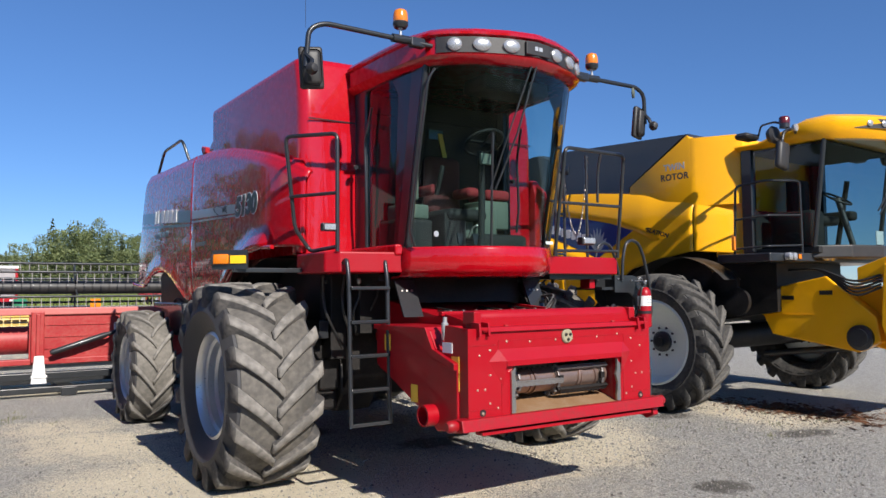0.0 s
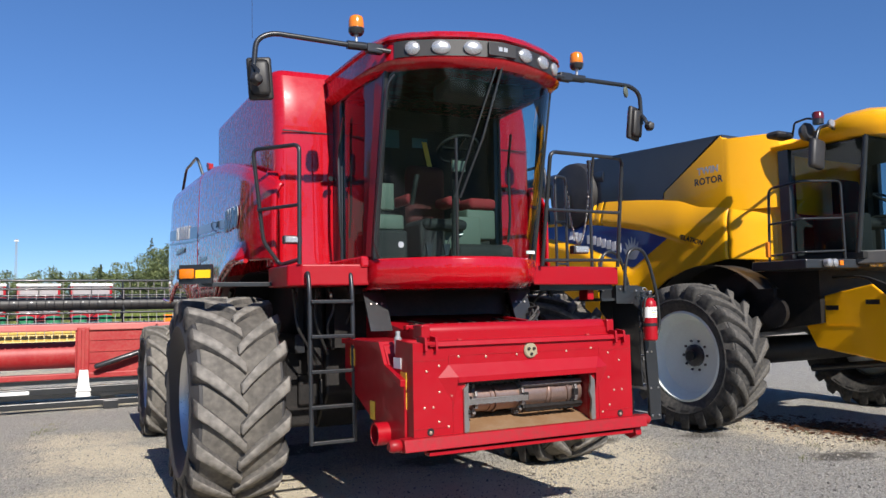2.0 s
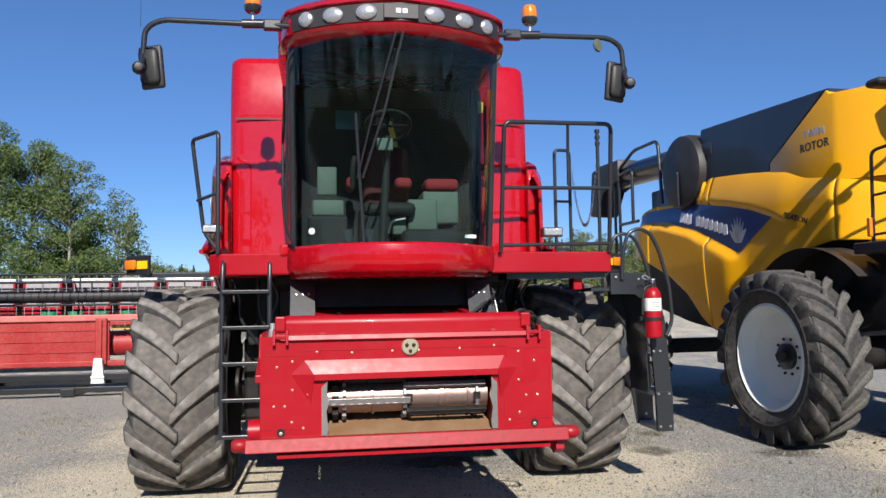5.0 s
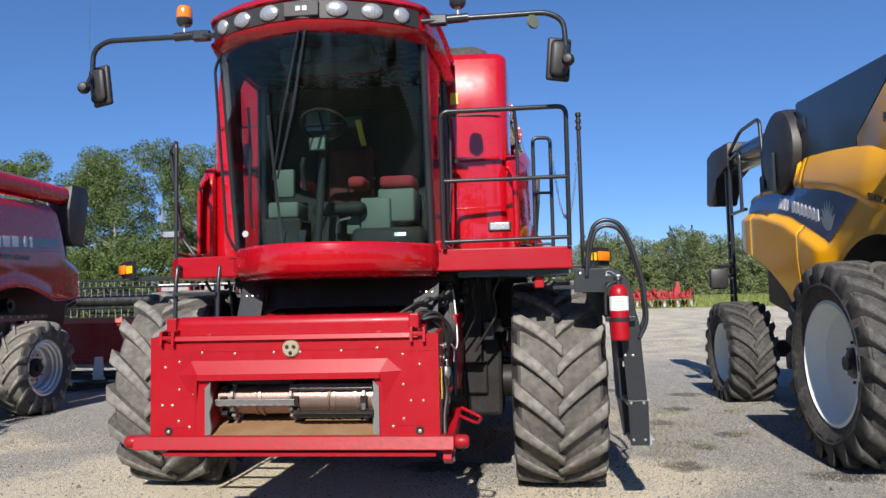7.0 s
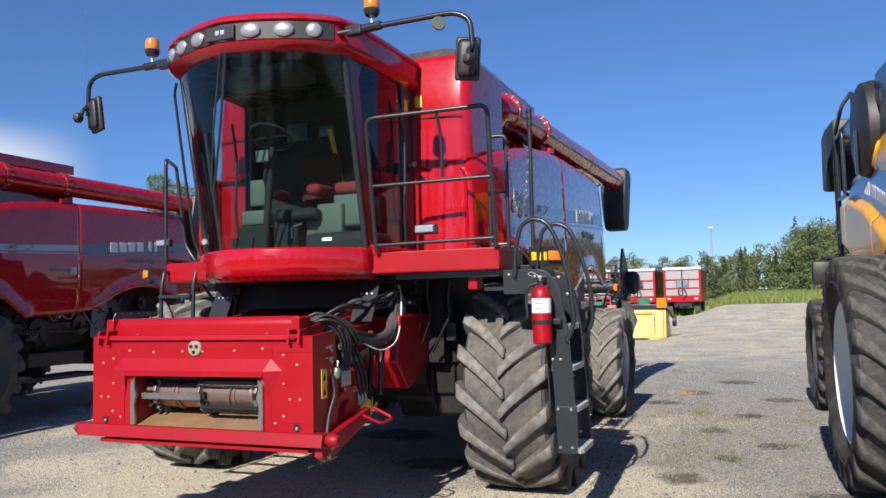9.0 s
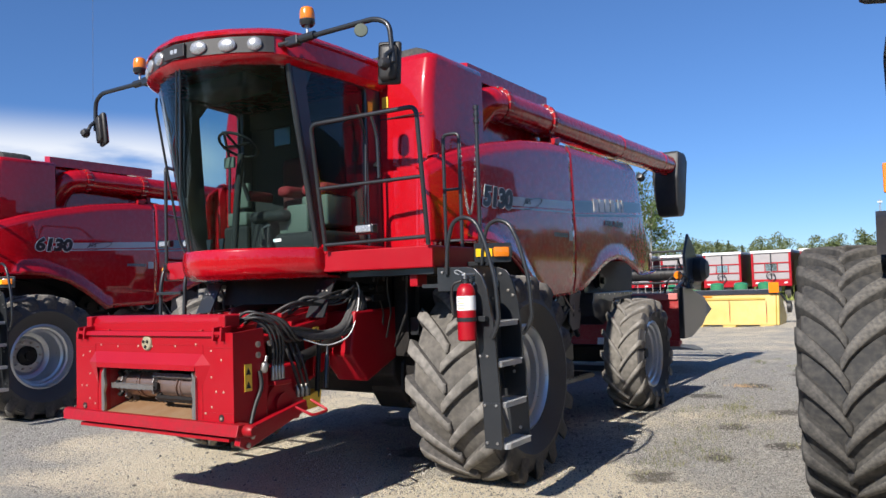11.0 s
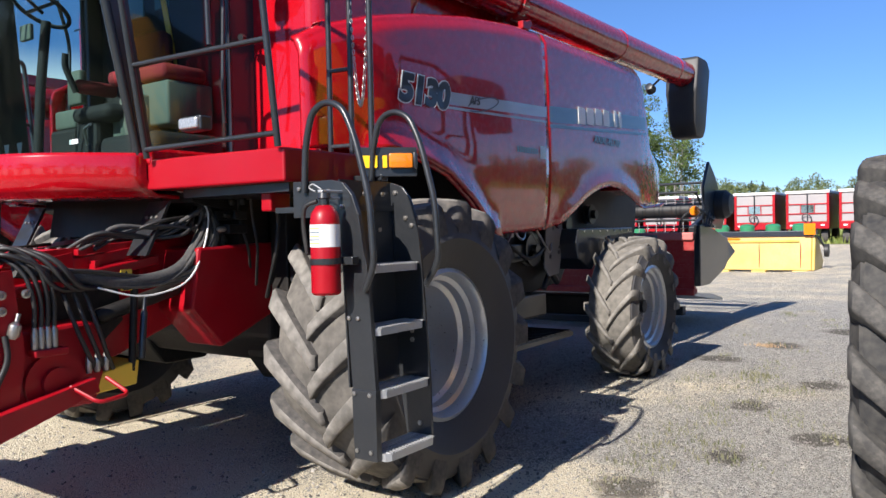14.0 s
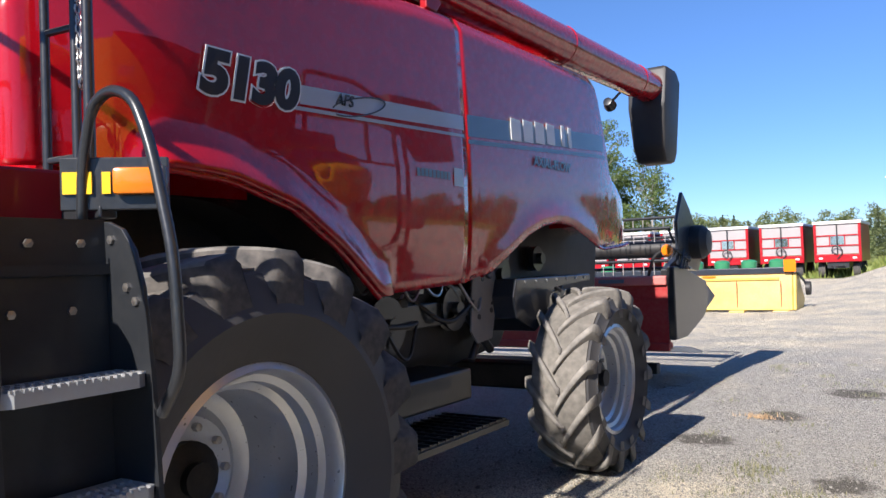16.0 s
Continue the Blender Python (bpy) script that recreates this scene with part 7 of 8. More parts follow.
# ---- red grain header behind ----
def grain_header(at):
    top = thing("grain_header", at, "faded red grain header with black reel on transport stands", "header")

    def P(name, bm, m, parent=top, lab="", smooth=None):
        return part(name, bm, m, parent, lab, smooth)
    L, R = -5.0, 5.0   # ends along x, from the middle
    O = .85            # half width of the opening in the back wall
    for x0, x1 in ((L, -O), (O, R)):
        P("back_wall", box(B(), x0, x1, -.03, .03, .52, 1.32), RED_OLD)
        for k in range(3):
            P("wall_rib", box(B(), x0 + .02, x1 - .02, -.045, -.03, .72 + .2 * k, .730 + .2 * k), RED_OLD)
    P("top_beam", box(B(), L, R, -.08, .16, 1.30, 1.42, .02), mat("sun_bleached_red_paint", (.52, .13, .12, 1), .55, 0, 0, DUST, .3, 3, 25, .1, .2))
    P("bottom_beam", box(B(), L, R, -.06, .12, .46, .56, .015), RED_OLD)
    for x in (-O - .12, O + .12):
        P("upright", box(B(), x - .10, x + .10, -.14, .06, .50, 1.36, .015), RED_OLD)
        P("upright_plate", box(B(), x - .03, x + .03, -.20, -.13, .62, 1.32, .01), RED_OLD)
    P("table_floor", prism(B(), [(.0, .50), (.9, .42), (1.5, .30), (1.5, .26), (0, .45)], "x", L, R), GALV)
    P("cross_auger", lathe(B(), [(.24, L + .05), (.24, R - .05)], along((0, .48, .86), (1, 0, 0)), 28), RED_OLD, smooth=40)
    bm = B()
    for sgn in (-1, 1):
        prev = None
        for k in range(140):
            a, x = k * .42, sgn * (4.9 - k * .029)
            p = [bm.verts.new((x, .48 + r * math.cos(a), .86 + r * math.sin(a))) for r in (.24, .33)]
            if prev:
                bm.faces.new((prev[0], prev[1], p[1], p[0]))
            prev = p
    P("auger_flighting", bm, RED_OLD, smooth=60)
    for k in range(14):
        P("strip_slat", box(B(), -O + .02 + .12 * k, -O + .12 + .12 * k, .10, .13, 1.13, 1.225, .004), PALE_YELLOW)
    P("strip_rail", box(B(), -O, O, .085, .10, 1.17, 1.185), BLACK)
    # reel
    r = new("reel")
    r.parent = top
    r["label"] = "black reel with rows of pale tines"
    cy, cz, rad = 1.05, 1.78, .45
    P("reel_tube", lathe(B(), [(.125, L + .15), (.125, R - .15)], along((0, cy, cz), (1, 0, 0)), 20), PLASTIC, r, smooth=40)
    for k in range(34):
        x = L + .3 + k * (R - L - .6) / 33
        P("tube_band", lathe(B(), [(.125, -.01), (.135, -.01), (.135, .01), (.125, .01)], along((x, cy, cz), (1, 0, 0)), 16), BLACK, r, smooth=40)
    for b in range(6):
        a = radians(22 + 60 * b)
        y, z = cy + rad * math.cos(a), cz + rad * math.sin(a)
        P("bat_tube", tube(B(), [(L + .15, y, z), (R - .15, y, z)], .022, 8), BLACK, r, smooth=60)
        bm = B()
        for k in range(66):
            x = L + .22 + k * .147
            box(bm, x - .005, x + .005, y - .005, y + .005, z - .19, z)
            box(bm, x - .05, x + .05, y - .012, y + .012, z - .012, z + .012)
        t = P("reel_bat", bm, SHEET, r)
        t["kind"] = "stuff"
    for x in (L + .18, -1.7, 1.7, R - .18):
        bm = B()
        for b in range(6):
            a = radians(22 + 60 * b)
            tube(bm, [(x, cy, cz), (x, cy + rad * math.cos(a), cz + rad * math.sin(a))], .018, 6)
        P("reel_spider", bm, BLACK, r, smooth=60)
    for x in (L + .05, R - .05):
        P("reel_arm", prism(B(), [(.0, 1.36), (1.15, 1.70), (1.15, 1.84), (0, 1.50)], "x", x - .04, x + .04, .01), BLACK, r)
    # end shields
    for s in (-1, 1):
        x = s * 5.05
        P("end_shield", prism(B(), [(-.05, .60), (-.05, 1.54), (.35, 1.52), (1.5, 1.30), (1.55, .95), (1.3, .80), (.45, .60)], "x", x - .05, x + .05, .02), BLACK, lab="black sheet-steel end divider")
        P("divider_point", prism(B(), [(1.45, 1.28), (1.98, 1.06), (1.52, .92)], "x", x - s * .03, x + s * .05, .02), mat("grey_divider_steel" + str(s), (.16, .155, .15, 1), .5, .2, 0, DUST, .3))
        P("reel_end_plate", prism(B(), [(.30, 1.50), (.25, 2.12), (.55, 2.52), (.85, 2.30), (1.45, 1.70), (1.2, 1.45)], "x", x - .02, x + .03, .01), CHARCOAL, lab="dark triangular reel end shield")
        P("drive_housing", lathe(B(), [(0, .22), (.16, .20), (.23, .12), (.23, -.05), (.1, -.08)], along((x + s * .05, .95, 1.85), (s, 0, 0)), 24), PLASTIC, smooth=40)
        P("hose", tube(B(), [(x - s * .3, .0, 1.42), (x - s * .2, -.05, 1.70), (x, .1, 1.78), (x + s * .1, .5, 1.6)], .02, 6, .12), HOSE, smooth=60)
        P("amber_lamp", lathe(B(), [(.07, -.02), (.08, 0), (.06, .04), (0, .05)], along((x - s * .02, -.08, 1.74), (0, -1, 0)), 14), AMBER, smooth=40)
        for k in range(6):
            P("linkage", tube(B(), [(x + s * .06, .2 + .1 * k, 1.5), (x + s * .08, .35 + .1 * (k % 3), 1.75 - .05 * k)], .014, 6), BLACK)
    # stands and transport beams
    for x in (-.98, .98, -3.6, 3.6):
        P("jack_stand", prism(B(), [(x - .07, .62), (x + .07, .62), (x + .10, .30), (x + .12, .16), (x - .12, .16), (x - .10, .30)], "y", -.28, -.20, .006), WHITE, lab="white folding parking stand")
        P("stand_rung", box(B(), x - .12, x + .12, -.30, -.18, .26, .30), WHITE)
    for y, z0, z1 in ((-.25, .22, .34), (.35, .10, .24), (-.55, .03, .13)):
        P("transport_beam", box(B(), L + .3, R - .3, y, y + .14, z0, z1, .01), BLACK)
    for x in (-4.0, -1.4, 1.4, 4.0):
        P("beam_foot", box(B(), x - .12, x + .12, -.6, .6, -.03, .11, .01), BLACK)
    P("drive_shaft", lathe(B(), [(.035, 0), (.05, .05), (.05, .9), (.035, .95), (.035, 1.3)], along((1.15, -.22, .66), (1, 0, .32)), 14), BLACK, smooth=40)
    for x in (2.25, 2.55):
        P("notice_label", box(B(), x - .06, x + .06, -.036, -.031, .98, 1.14), WHITE)
    P("reflector_strip", box(B(), -.30, .15, -.262, -.255, .25, .31), WHITE)
    P("notice_label", box(B(), R - .9, R - .55, -.09, -.082, 1.335, 1.385), GREYBLUE)
    return top


grain_header((.85, 14.75, .04))


# ---- pale yellow header farther back ----
def yellow_header(at):
    top = thing("grain_header", at, "pale yellow grain header standing on the yard", "header")
    def P(name, bm, m, lab="", smooth=None):
        return part(name, bm, m, top, lab, smooth)
    P("back_sheet", prism(B(), [(-.25, .16), (.05, .16), (.15, 1.16), (-.05, 1.20)], "x", -6.0, .0, .02), PALE_YELLOW)
    P("end_sheet", prism(B(), [(-.25, .16), (1.0, .12), (1.35, .4), (.4, 1.15), (-.05, 1.20)], "x", .0, .10, .03), PALE_YELLOW)
    P("top_bar", box(B(), -6.0, .05, -.1, .2, 1.20, 1.38, .02), CHARCOAL)
    P("lip", box(B(), -6.0, -.35, -.13, -.08, 1.02, 1.10, .01), PALE_YELLOW)
    for x in (-5.2, -3.9, -2.6, -1.5, -.3):
        P("skid_foot", box(B(), x - .22, x + .22, -.4, .3, .02, .16, .03), PALE_YELLOW)
        P("sheet_seam", box(B(), x - .008, x + .008, -.235, -.225, .2, 1.0), WORN)
    P("gauge_wheel", lathe(B(), [(.05, -.06), (.2, -.06), (.2, .06), (.05, .06)], along((.32, .5, .75), (1, 0, 0)), 18), PLASTIC, smooth=40)
    P("wheel_link", tube(B(), [(.1, .2, 1.2), (.25, .35, .95), (.3, .5, .75)], .035, 8, .1), BLACK, smooth=60)
    P("warning_sign", box(B(), -.2, .12, -.2, -.17, 1.25, 1.60), AMBER)
    P("reflector", box(B(), -2.5, -2.1, -.14, -.13, 1.12, 1.17), AMBER)
    return top


yellow_header((5.15, 28.75, -.06))


# ---- farm trailers ----
def trailer(at):
    top = thing("farm_trailer", at, "red farm trailer with pale panels and white top", "trailer", "row of trailers")
    def P(name, bm, m, lab="", smooth=None):
        if name != "wheel":
            bmesh.ops.scale(bm, vec=(1, 1, 1.14), verts=bm.verts)
        return part(name, bm, m, top, lab, smooth)
    P("front_wall", box(B(), -1.05, 1.05, .02, .06, 1.15, 2.62), SHEET)
    for x in (-1.12, 1.12):
        P("corner_post", box(B(), x - .07, x + .07, -.05, .08, .72, 2.72, .01), RED_MATT)
        P("side_wall", box(B(), x - .03, x + .03, .1, 6.0, .75, 2.66), RED_MATT)
    for z in (1.55, 2.05):
        P("cross_rail", box(B(), -1.05, 1.05, -.03, .02, z - .03, z + .03), RED_MATT)
    for x in (-.38, .38):
        P("stile", box(B(), x - .025, x + .025, -.02, .02, 1.55, 2.05), RED_MATT)
    P("window", box(B(), -.34, .34, -.005, .018, 1.6, 2.02), CHROME)
    P("lower_panel", prism(B(), [(-1.19, .75), (1.19, .75), (1.12, 1.12), (-1.12, 1.15)], "y", -.12, .10, .02), RED_MATT)
    P("top_cap", box(B(), -1.22, 1.22, -.10, 6.0, 2.62, 2.76, .02), WHITE, "white rolled tarp along the top")
    P("ladder_pole", tube(B(), [(.0, -.08, 1.0), (.0, -.08, 2.60)], .035, 6), BLACK)
    P("hose_loop", tube(B(), [(.0, -.14, 1.1), (-.3, -.2, 1.25), (-.2, -.2, 1.55), (.15, -.2, 1.5), (.3, -.2, 1.2), (0, -.16, .9)], .03, 6, .15), BLACK, smooth=60)
    for x in (-.85, .85):
        P("marker_lamp", box(B(), x - .1, x + .1, -.14, -.12, .90, .98), WHITE)
    P("undercarriage", box(B(), -.55, .55, .0, 6.0, .45, .75), BLACK)
    P("drawbar", prism(B(), [(-.35, 0), (.35, 0), (.06, -1.6), (-.06, -1.6)], "z", .45, .55), BLACK)
    for x in (-.88, .88):
        for y in (.7, 4.5):
            P("wheel", lathe(B(), [(.2, -.18), (.43, -.18), (.46, -.12), (.46, .12), (.43, .18), (.2, .18)], along((x, y, .41), (1, 0, 0)), 20), RUBBER, smooth=40)
    return top


tr = trailer((3.75, 53.0, ground_z(3.75, 53.0) + .04))
for k in range(1, 9):
    x, y = 3.75 - 2.95 * k, 53.0 + .3 * (k % 2)
    copy_thing(tr, pose(x, y, ground_z(x, y) + .04, 0, 0, .8 * (k % 3) - .8))


# ---- implements far off ----
def disc_harrow(at):
    top = thing("disc_harrow", at, "folded red tillage implement at the edge of the yard", "implement")
    rr = random.Random(3)
    def P(name, bm, m, lab="", smooth=None):
        return part(name, bm, m, top, lab, smooth)
    for k in range(4):
        P("beam", tube(B(), [(-2.3, .5 * k, .55 + .06 * k), (2.3, .5 * k, .65 + .1 * (k % 2))], .07, 6), RED_OLD)
    for k in range(7):
        x = -2.0 + .65 * k
        P("arm", tube(B(), [(x, 0, .6), (x + rr.uniform(-.2, .3), .8, .7 + rr.uniform(.1, .7)), (x, 1.5, .55)], .05, 6), RED_OLD)
    for k in range(16):
        x = -2.3 + .3 * k
        P("disc", lathe(B(), [(0, .03), (.2, .0), (.25, -.03)], along((x, -.2 + .1 * (k % 3), .25), (1, .3, 0)), 14, False), DARK if k % 3 else WHITE, smooth=40)
    P("tower", prism(B(), [(1.0, .6), (1.6, .6), (1.5, 1.75), (1.35, 1.75)], "y", .5, .7), RED_OLD)
    for k in range(12):
        x = -2.2 + .4 * k
        P("shank", tube(B(), [(x, .2, .7), (x + .05, -.15, .95), (x + .1, -.35, .55), (x, -.3, .15)], .03, 6), DARK if k % 2 else RED_OLD)
        P("upper_arm", tube(B(), [(x, .6, .75), (x + .15, 1.0, 1.05 + .12 * (k % 3)), (x + .5, 1.4, .9)], .035, 6), RED_OLD)
    P("transport_wheel", lathe(B(), [(.08, -.1), (.24, -.1), (.26, 0), (.24, .1), (.08, .1)], along((-1.1, -.5, .27), (1, .2, 0)), 16), RUBBER, smooth=40)
    P("folded_wing", prism(B(), [(-2.4, .75), (2.2, .75), (2.2, .95), (.4, 1.15), (-2.4, 1.0)], "y", 1.2, 1.35), RED_OLD)
    return top


disc_harrow((14.6, 53.5, ground_z(14.6, 53.5)))


def seed_hopper(at, w):
    top = thing("seed_drill", at, "green seed drill with round hoppers standing in the yard", "implement", "green implements")
    part("frame_beam", box(B(), -w, w, -.1, .1, .6, .8, .02), RED_OLD, top)
    for k in range(int(w * 2)):
        x = -w + .5 + k
        part("hopper", lathe(B(), [(.12, .8), (.28, .95), (.30, 1.2), (.22, 1.27), (0, 1.3)], pose(x, 0, 0), 16), GREEN, top, smooth=40)
        part("leg", box(B(), x - .05, x + .05, -.3, .3, 0, .6), BLACK, top)
    return top


seed_hopper((-4.5, 33.0, .19), 3.0)
seed_hopper((1.5, 36.0, .25), 2.5)


# ---- trees ----
def leaf_cloud(centres, radii, n, size, rnd, flat=.8):
    """Small leaf quads in uneven clumps: corner points, four to a leaf."""
    out = []
    for c, r in zip(centres, radii):
        k = max(12, int(n * r * r))
        d = rnd.normal(size=(k, 3))
        d /= np.linalg.norm(d, axis=1)[:, None]
        q = d * (r * rnd.uniform(.35, 1.0, size=(k, 1)) ** .6) * np.array([1, 1, flat]) + np.array(c)
        a, b = rnd.normal(size=(k, 3)), rnd.normal(size=(k, 3))
        a *= (size * .5 * rnd.uniform(.6, 1.3, size=k) / np.linalg.norm(a, axis=1))[:, None]
        b *= (size * .45 * rnd.uniform(.6, 1.3, size=k) / np.linalg.norm(b, axis=1))[:, None]
        out.append(np.stack([q - a, q + b, q + a, q - b], axis=1).reshape(-1, 3))
    return np.concatenate(out)


def leaf_mesh(name, pts, m):
    k = len(pts)
    me = bpy.data.meshes.new(name)
    me.vertices.add(k)
    me.vertices.foreach_set("co", pts.astype(np.float32).ravel())
    me.loops.add(k)
    me.loops.foreach_set("vertex_index", np.arange(k, dtype=np.int32))
    me.polygons.add(k // 4)
    me.polygons.foreach_set("loop_start", np.arange(0, k, 4, dtype=np.int32))
    me.update(calc_edges=True)
    me.materials.append(m)
    return me


def tree(at, h, seed, spread_r=.24, dense=115.0, size=.22):
    rnd = np.random.RandomState(seed)
    top = thing("tree", at, "tall leafy deciduous tree with pale trunk", "tree", "trees behind the yard")
    bm = B()
    lean = rnd.uniform(-.04, .04, 2)
    trunk = [Vector((lean[0] * z + .06 * math.sin(z), lean[1] * z, z)) for z in np.linspace(0, h * .88, 9)]
    for i, (a, b) in enumerate(zip(trunk, trunk[1:])):
        r0, r1 = h * .012 * (1 - i / 8.6), h * .012 * (1 - (i + 1) / 8.6)
        lathe(bm, [(r0 + .01, 0), (r1 + .01, (b - a).length)], along(a, b - a), 8, False)
    centres, radii = [], []
    for k in range(34):
        z = h * rnd.uniform(.16, .95)
        a = rnd.uniform(0, 2 * math.pi)
        reach = h * spread_r * (1.05 - (z / h - .35) ** 2 * 1.9) * rnd.uniform(.5, 1.1)
        reach = max(reach, h * .03)
        base = Vector((lean[0] * z, lean[1] * z, z * .86))
        tip = Vector((lean[0] * z + reach * math.cos(a), lean[1] * z + reach * math.sin(a), z + reach * .25))
        tube(bm, [base, (base + tip) / 2 + Vector((0, 0, reach * .05)), tip], h * .0028, 5)
        centres.append(tuple(tip))
        radii.append(h * rnd.uniform(.045, .095))
        mid = base.lerp(tip, .55)
        centres.append(tuple(mid))
        radii.append(h * rnd.uniform(.03, .07))
    part("trunk", bm, BARK, top, smooth=50)
    c = new("crown", leaf_mesh("crown", leaf_cloud(centres, radii, dense, size, rnd), LEAF))
    c.parent = top
    return top


spots = [(-14.8, 78, 10.6), (-16.0, 81, 13.0), (-19.5, 77, 15.6), (-22.0, 83, 13.0), (-24.5, 80, 17.4), (-28.5, 78, 19.0), (-32.0, 84, 17.5), (-34.5, 80, 19.8), (-38.5, 77, 18.6), (-42.5, 80, 19.4), (-46.0, 84, 17.6), (-49.5, 78, 19.0), (-55, 81, 18.2), (-61, 78, 18.0)]
for i, (x, y, h) in enumerate(spots):
    tree((x, y, ground_z(x, y) - .1), h, 20 + i, dense=100.0 if i < 2 else 230.0)


def wood(name, x0, x1, y0, y1, n, hmin, hmax, seed, m, label, conifer=False):
    """A far wood: many small crowns, one mesh of leaves."""
    rnd = np.random.RandomState(seed)
    cs, rs = [], []
    for k in range(n):
        x, y, h = x0 + (x1 - x0) * (k + rnd.uniform()) / n, rnd.uniform(y0, y1), rnd.uniform(hmin, hmax)
        g = ground_z(x, y)
        if conifer:
            for q in np.linspace(.06, .99, 20):
                for _ in range(5):
                    a, w = rnd.uniform(0, 6.28), h * .22 * (1.0 - q) ** .8 * rnd.uniform(.2, 1)
                    cs.append((x + w * math.cos(a), y + w * math.sin(a), g + h * q * rnd.uniform(.96, 1.0)))
                    rs.append(h * .072 * (1.08 - q))
        else:
            for _ in range(30):
                q, a = rnd.uniform(.03, .93), rnd.uniform(0, 6.28)
                w = h * .30 * (1 - (q - .42) ** 2 * 2.4) * rnd.uniform(.2, 1)
                cs.append((x + w * math.cos(a), y + w * math.sin(a), g + h * q))
                rs.append(h * rnd.uniform(.07, .14))
    return tagged(new(name, leaf_mesh(name, leaf_cloud(cs, rs, 85 if conifer else 140, .19 if conifer else .22, rnd), m)), label, "woods", kind="stuff")


wood("far_wood", 12, 95, 99, 112, 105, 6.4, 9.2, 3, LEAF_FAR, "far mixed green woods behind a field")
wood("under_wood", 12, 95, 97, 101, 90, 4.2, 6.2, 8, LEAF_FAR, "lower trees along the edge of the far woods")
wood("low_wood", -75, 14, 98, 112, 130, 4.0, 6.2, 7, LEAF_FAR, "far lower green woods behind the yard")
wood("far_conifers", 12, 90, 97, 108, 75, 6.4, 9.0, 4, CONIFER, "dark conifers among the far woods", True)
wood("low_conifers", -60, 12, 96, 108, 70, 3.2, 5.6, 5, CONIFER, "dark young conifers among the low woods", True)
wood("edge_bushes", -60, 80, 90, 96, 110, 1.4, 2.6, 6, LEAF_FAR, "low bushes at the edge of the woods")


wood("thicket", -62, -18, 73, 79, 42, 5.0, 9.5, 17, LEAF, "dense young trees along the yard's edge")


# unseen trees behind the viewpoint, added so that glass and paint reflect something dark
wood("unseen_back_wood", -70, 75, -40, -28, 30, 7.0, 11.5, 14, LEAF_FAR, "unseen green woods behind the viewpoint, added for their dark reflections")


# ---- radio mast ----
mast = thing("radio_mast", (-11.5, 400, 1.8), "thin lattice radio mast far beyond the woods", "mast")
for dx, dy in ((-.3, 0), (.3, 0), (0, .5)):
    part("mast_leg", tube(B(), [(dx * 2, dy * 2, 0), (dx, dy, 34)], .11, 5), GALV, mast)
part("mast_head", box(B(), -1.0, 1.0, -.3, .3, 32.6, 33.4), GALV, mast)


# ---- grass strip and weeds ----
def blades(name, spots_xy, h, w, m, seed, label, kind="stuff", category="grass"):
    rnd = np.random.RandomState(seed)
    V, F = [], []
    for x, y, hh in spots_xy:
        g = ground_z(x, y)
        a, lean = rnd.uniform(0, 6.28), rnd.normal(size=2) * hh * .3
        dx, dy = w * math.cos(a), w * math.sin(a)
        i = len(V)
        V += [(x - dx, y - dy, g - .01), (x + dx, y + dy, g - .01), (x + lean[0], y + lean[1], g + hh)]
        F.append((i, i + 1, i + 2))
    me = bpy.data.meshes.new(name)
    me.from_pydata(V, [], F)
    me.materials.append(m)
    return tagged(new(name, me), label, category, kind=kind)


rg = np.random.RandomState(9)
blades("field_grass", [(rg.uniform(-45, 55), 52.5 + rg.gamma(2.0, 4.0), rg.uniform(.18, .48)) for _ in range(48000)], 1, .05, GRASS, 2, "tall pale green field grass beyond the yard")
wp = []
for k in range(130):
    cx, cy = rg.uniform(6.6, 10.5), rg.uniform(5.5, 18)
    if k < 40:
        cx, cy = rg.normal(7.6, .25), rg.uniform(8, 11.5)
    if k > 110:
        cx, cy = rg.uniform(-3, 2), rg.uniform(10, 13)
    for _ in range(rg.randint(8, 40)):
        wp.append((cx + rg.normal() * .09, cy + rg.normal() * .09, rg.uniform(.015, .05)))
blades("yard_weeds", wp, 1, .008, WEED, 4, "small dry weeds growing in the gravel", category="weeds")
blades("straw_clump", [(7.15 + rg.normal() * .10, 13.45 + rg.normal() * .05, rg.uniform(.02, .06)) for _ in range(90)], 1, .010, leaf_mat("tan_straw", (.38, .25, .14, 1), (.64, .46, .28, 1)), 5, "small clump of orange-tan straw on the gravel", category="straw")


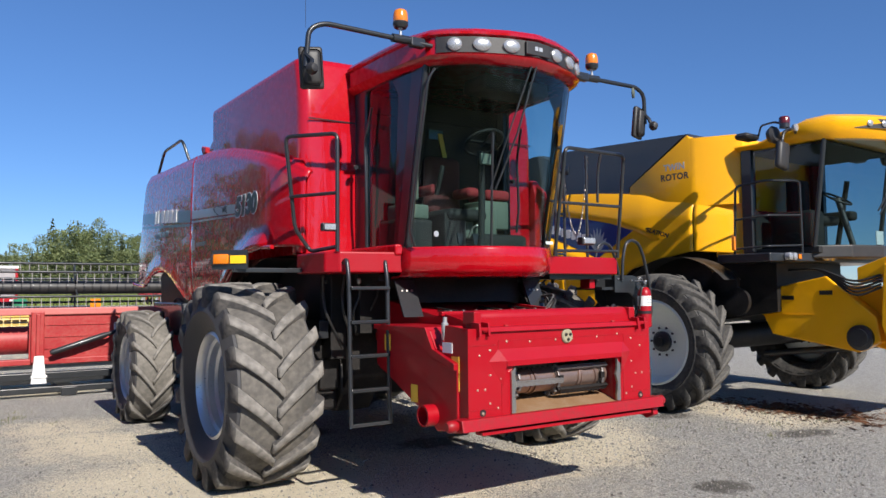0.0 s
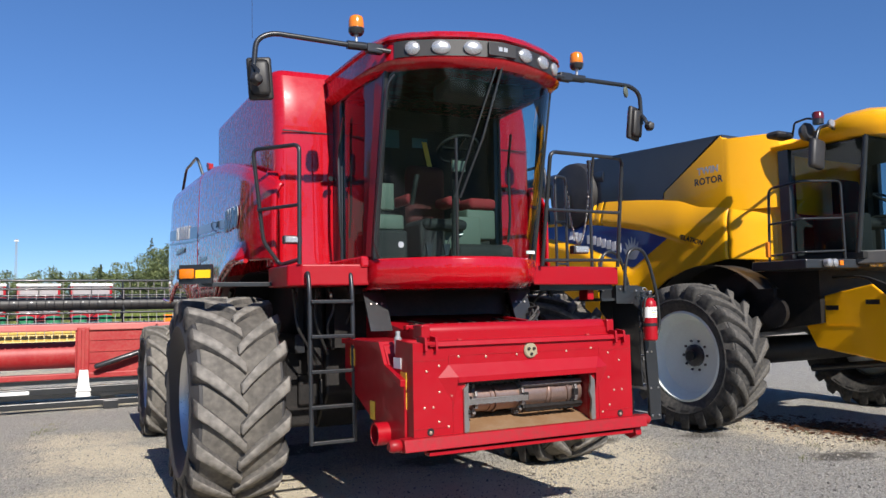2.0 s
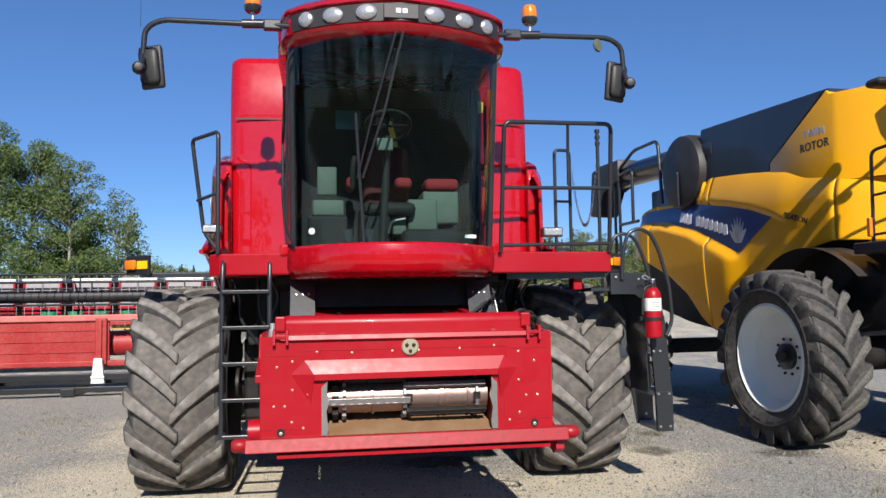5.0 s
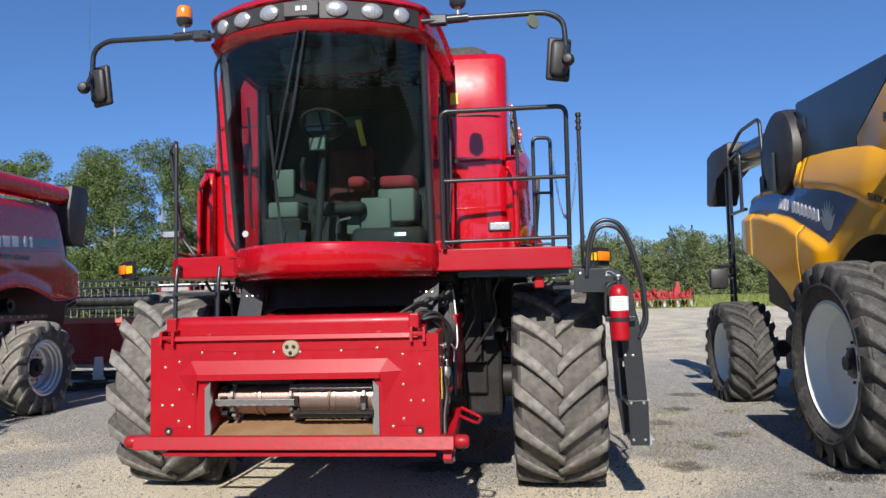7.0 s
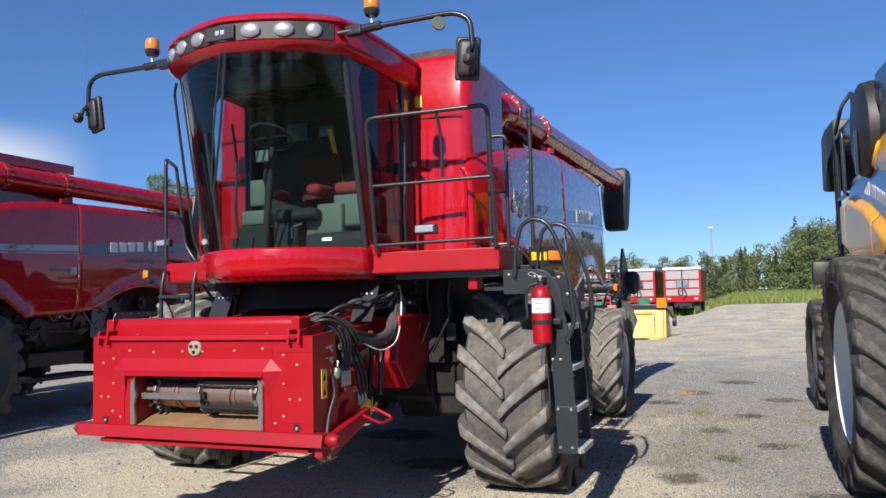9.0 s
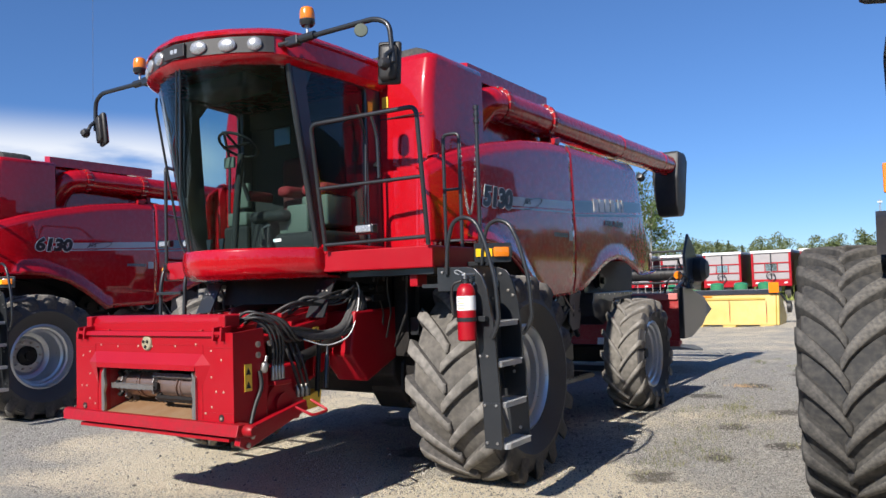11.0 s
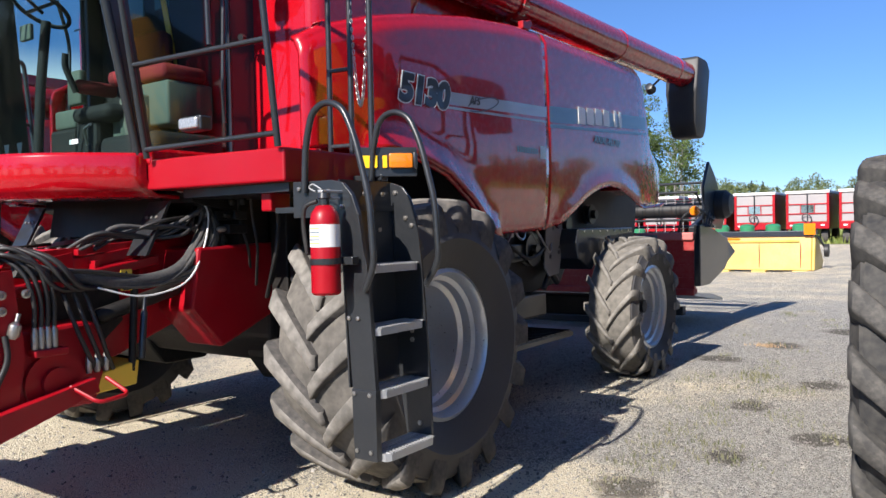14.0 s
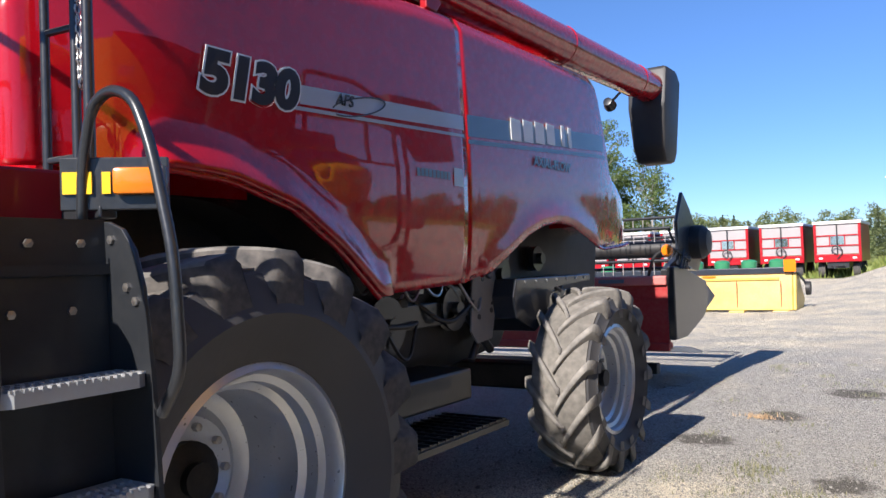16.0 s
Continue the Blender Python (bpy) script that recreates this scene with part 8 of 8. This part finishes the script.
# ---- loose gravel ----
V, F = [], []
base = [Vector(c) for c in ((1, 0, -.3), (-.5, .87, -.3), (-.5, -.87, -.3), (.4, .7, .35), (-.8, 0, .35), (.4, -.7, .35))]
tri = ((0, 2, 1), (3, 4, 5), (0, 1, 3), (1, 4, 3), (1, 2, 4), (2, 5, 4), (2, 0, 5), (0, 3, 5))
rs = np.random.RandomState(12)
for k in range(56000):
    if k % 2:
        x, y = rs.uniform(5.5, 10.5), 3.5 + rs.gamma(2.0, 3.0)
    else:
        x, y = rs.uniform(-3, 9), rs.uniform(3.2, 12)
    s = rs.gamma(2.2, .0024) + .0022
    m = Matrix.Translation((x, y, ground_z(x, y) + s * .1)) @ Euler(rs.uniform(0, 6.28, 3)).to_matrix().to_4x4() @ Matrix.Diagonal((s * rs.uniform(.7, 1.3), s, s * rs.uniform(.5, .9), 1))
    o = len(V)
    V += [tuple(m @ c) for c in base]
    F += [tuple(i + o for i in t) for t in tri]
me = bpy.data.meshes.new("loose_gravel")
me.from_pydata(V, [], F)
me.materials.append(STONE)
tagged(new("loose_gravel", me), "scattered grey and tan pebbles on the yard", "gravel", kind="stuff")


# ---- bark and dirt beside the yellow combine ----
V, F = [], []
rd = np.random.RandomState(21)
for k in range(1500):
    x, y = 10.75 + rd.normal() * .32, 6.35 + rd.normal() * .75
    s = rd.gamma(2.2, .006) + .004
    m = Matrix.Translation((x, y, ground_z(x, y) + s * .2)) @ Euler((rd.uniform(-.4, .4), rd.uniform(-.4, .4), rd.uniform(0, 6.28))).to_matrix().to_4x4() @ Matrix.Diagonal((s * rd.uniform(1, 3), s, s * rd.uniform(.2, .5), 1))
    o = len(V)
    V += [tuple(m @ c) for c in base]
    F += [tuple(i + o for i in t) for t in tri]
me = bpy.data.meshes.new("bark_debris")
me.from_pydata(V, [], F)
me.materials.append(leaf_mat("brown_bark_chips", (0.05, 0.025, 0.014, 1), (0.22, 0.10, 0.05, 1)))
tagged(new("bark_debris", me), "brown bark chips and dirt strewn on gravel", "debris", kind="stuff")
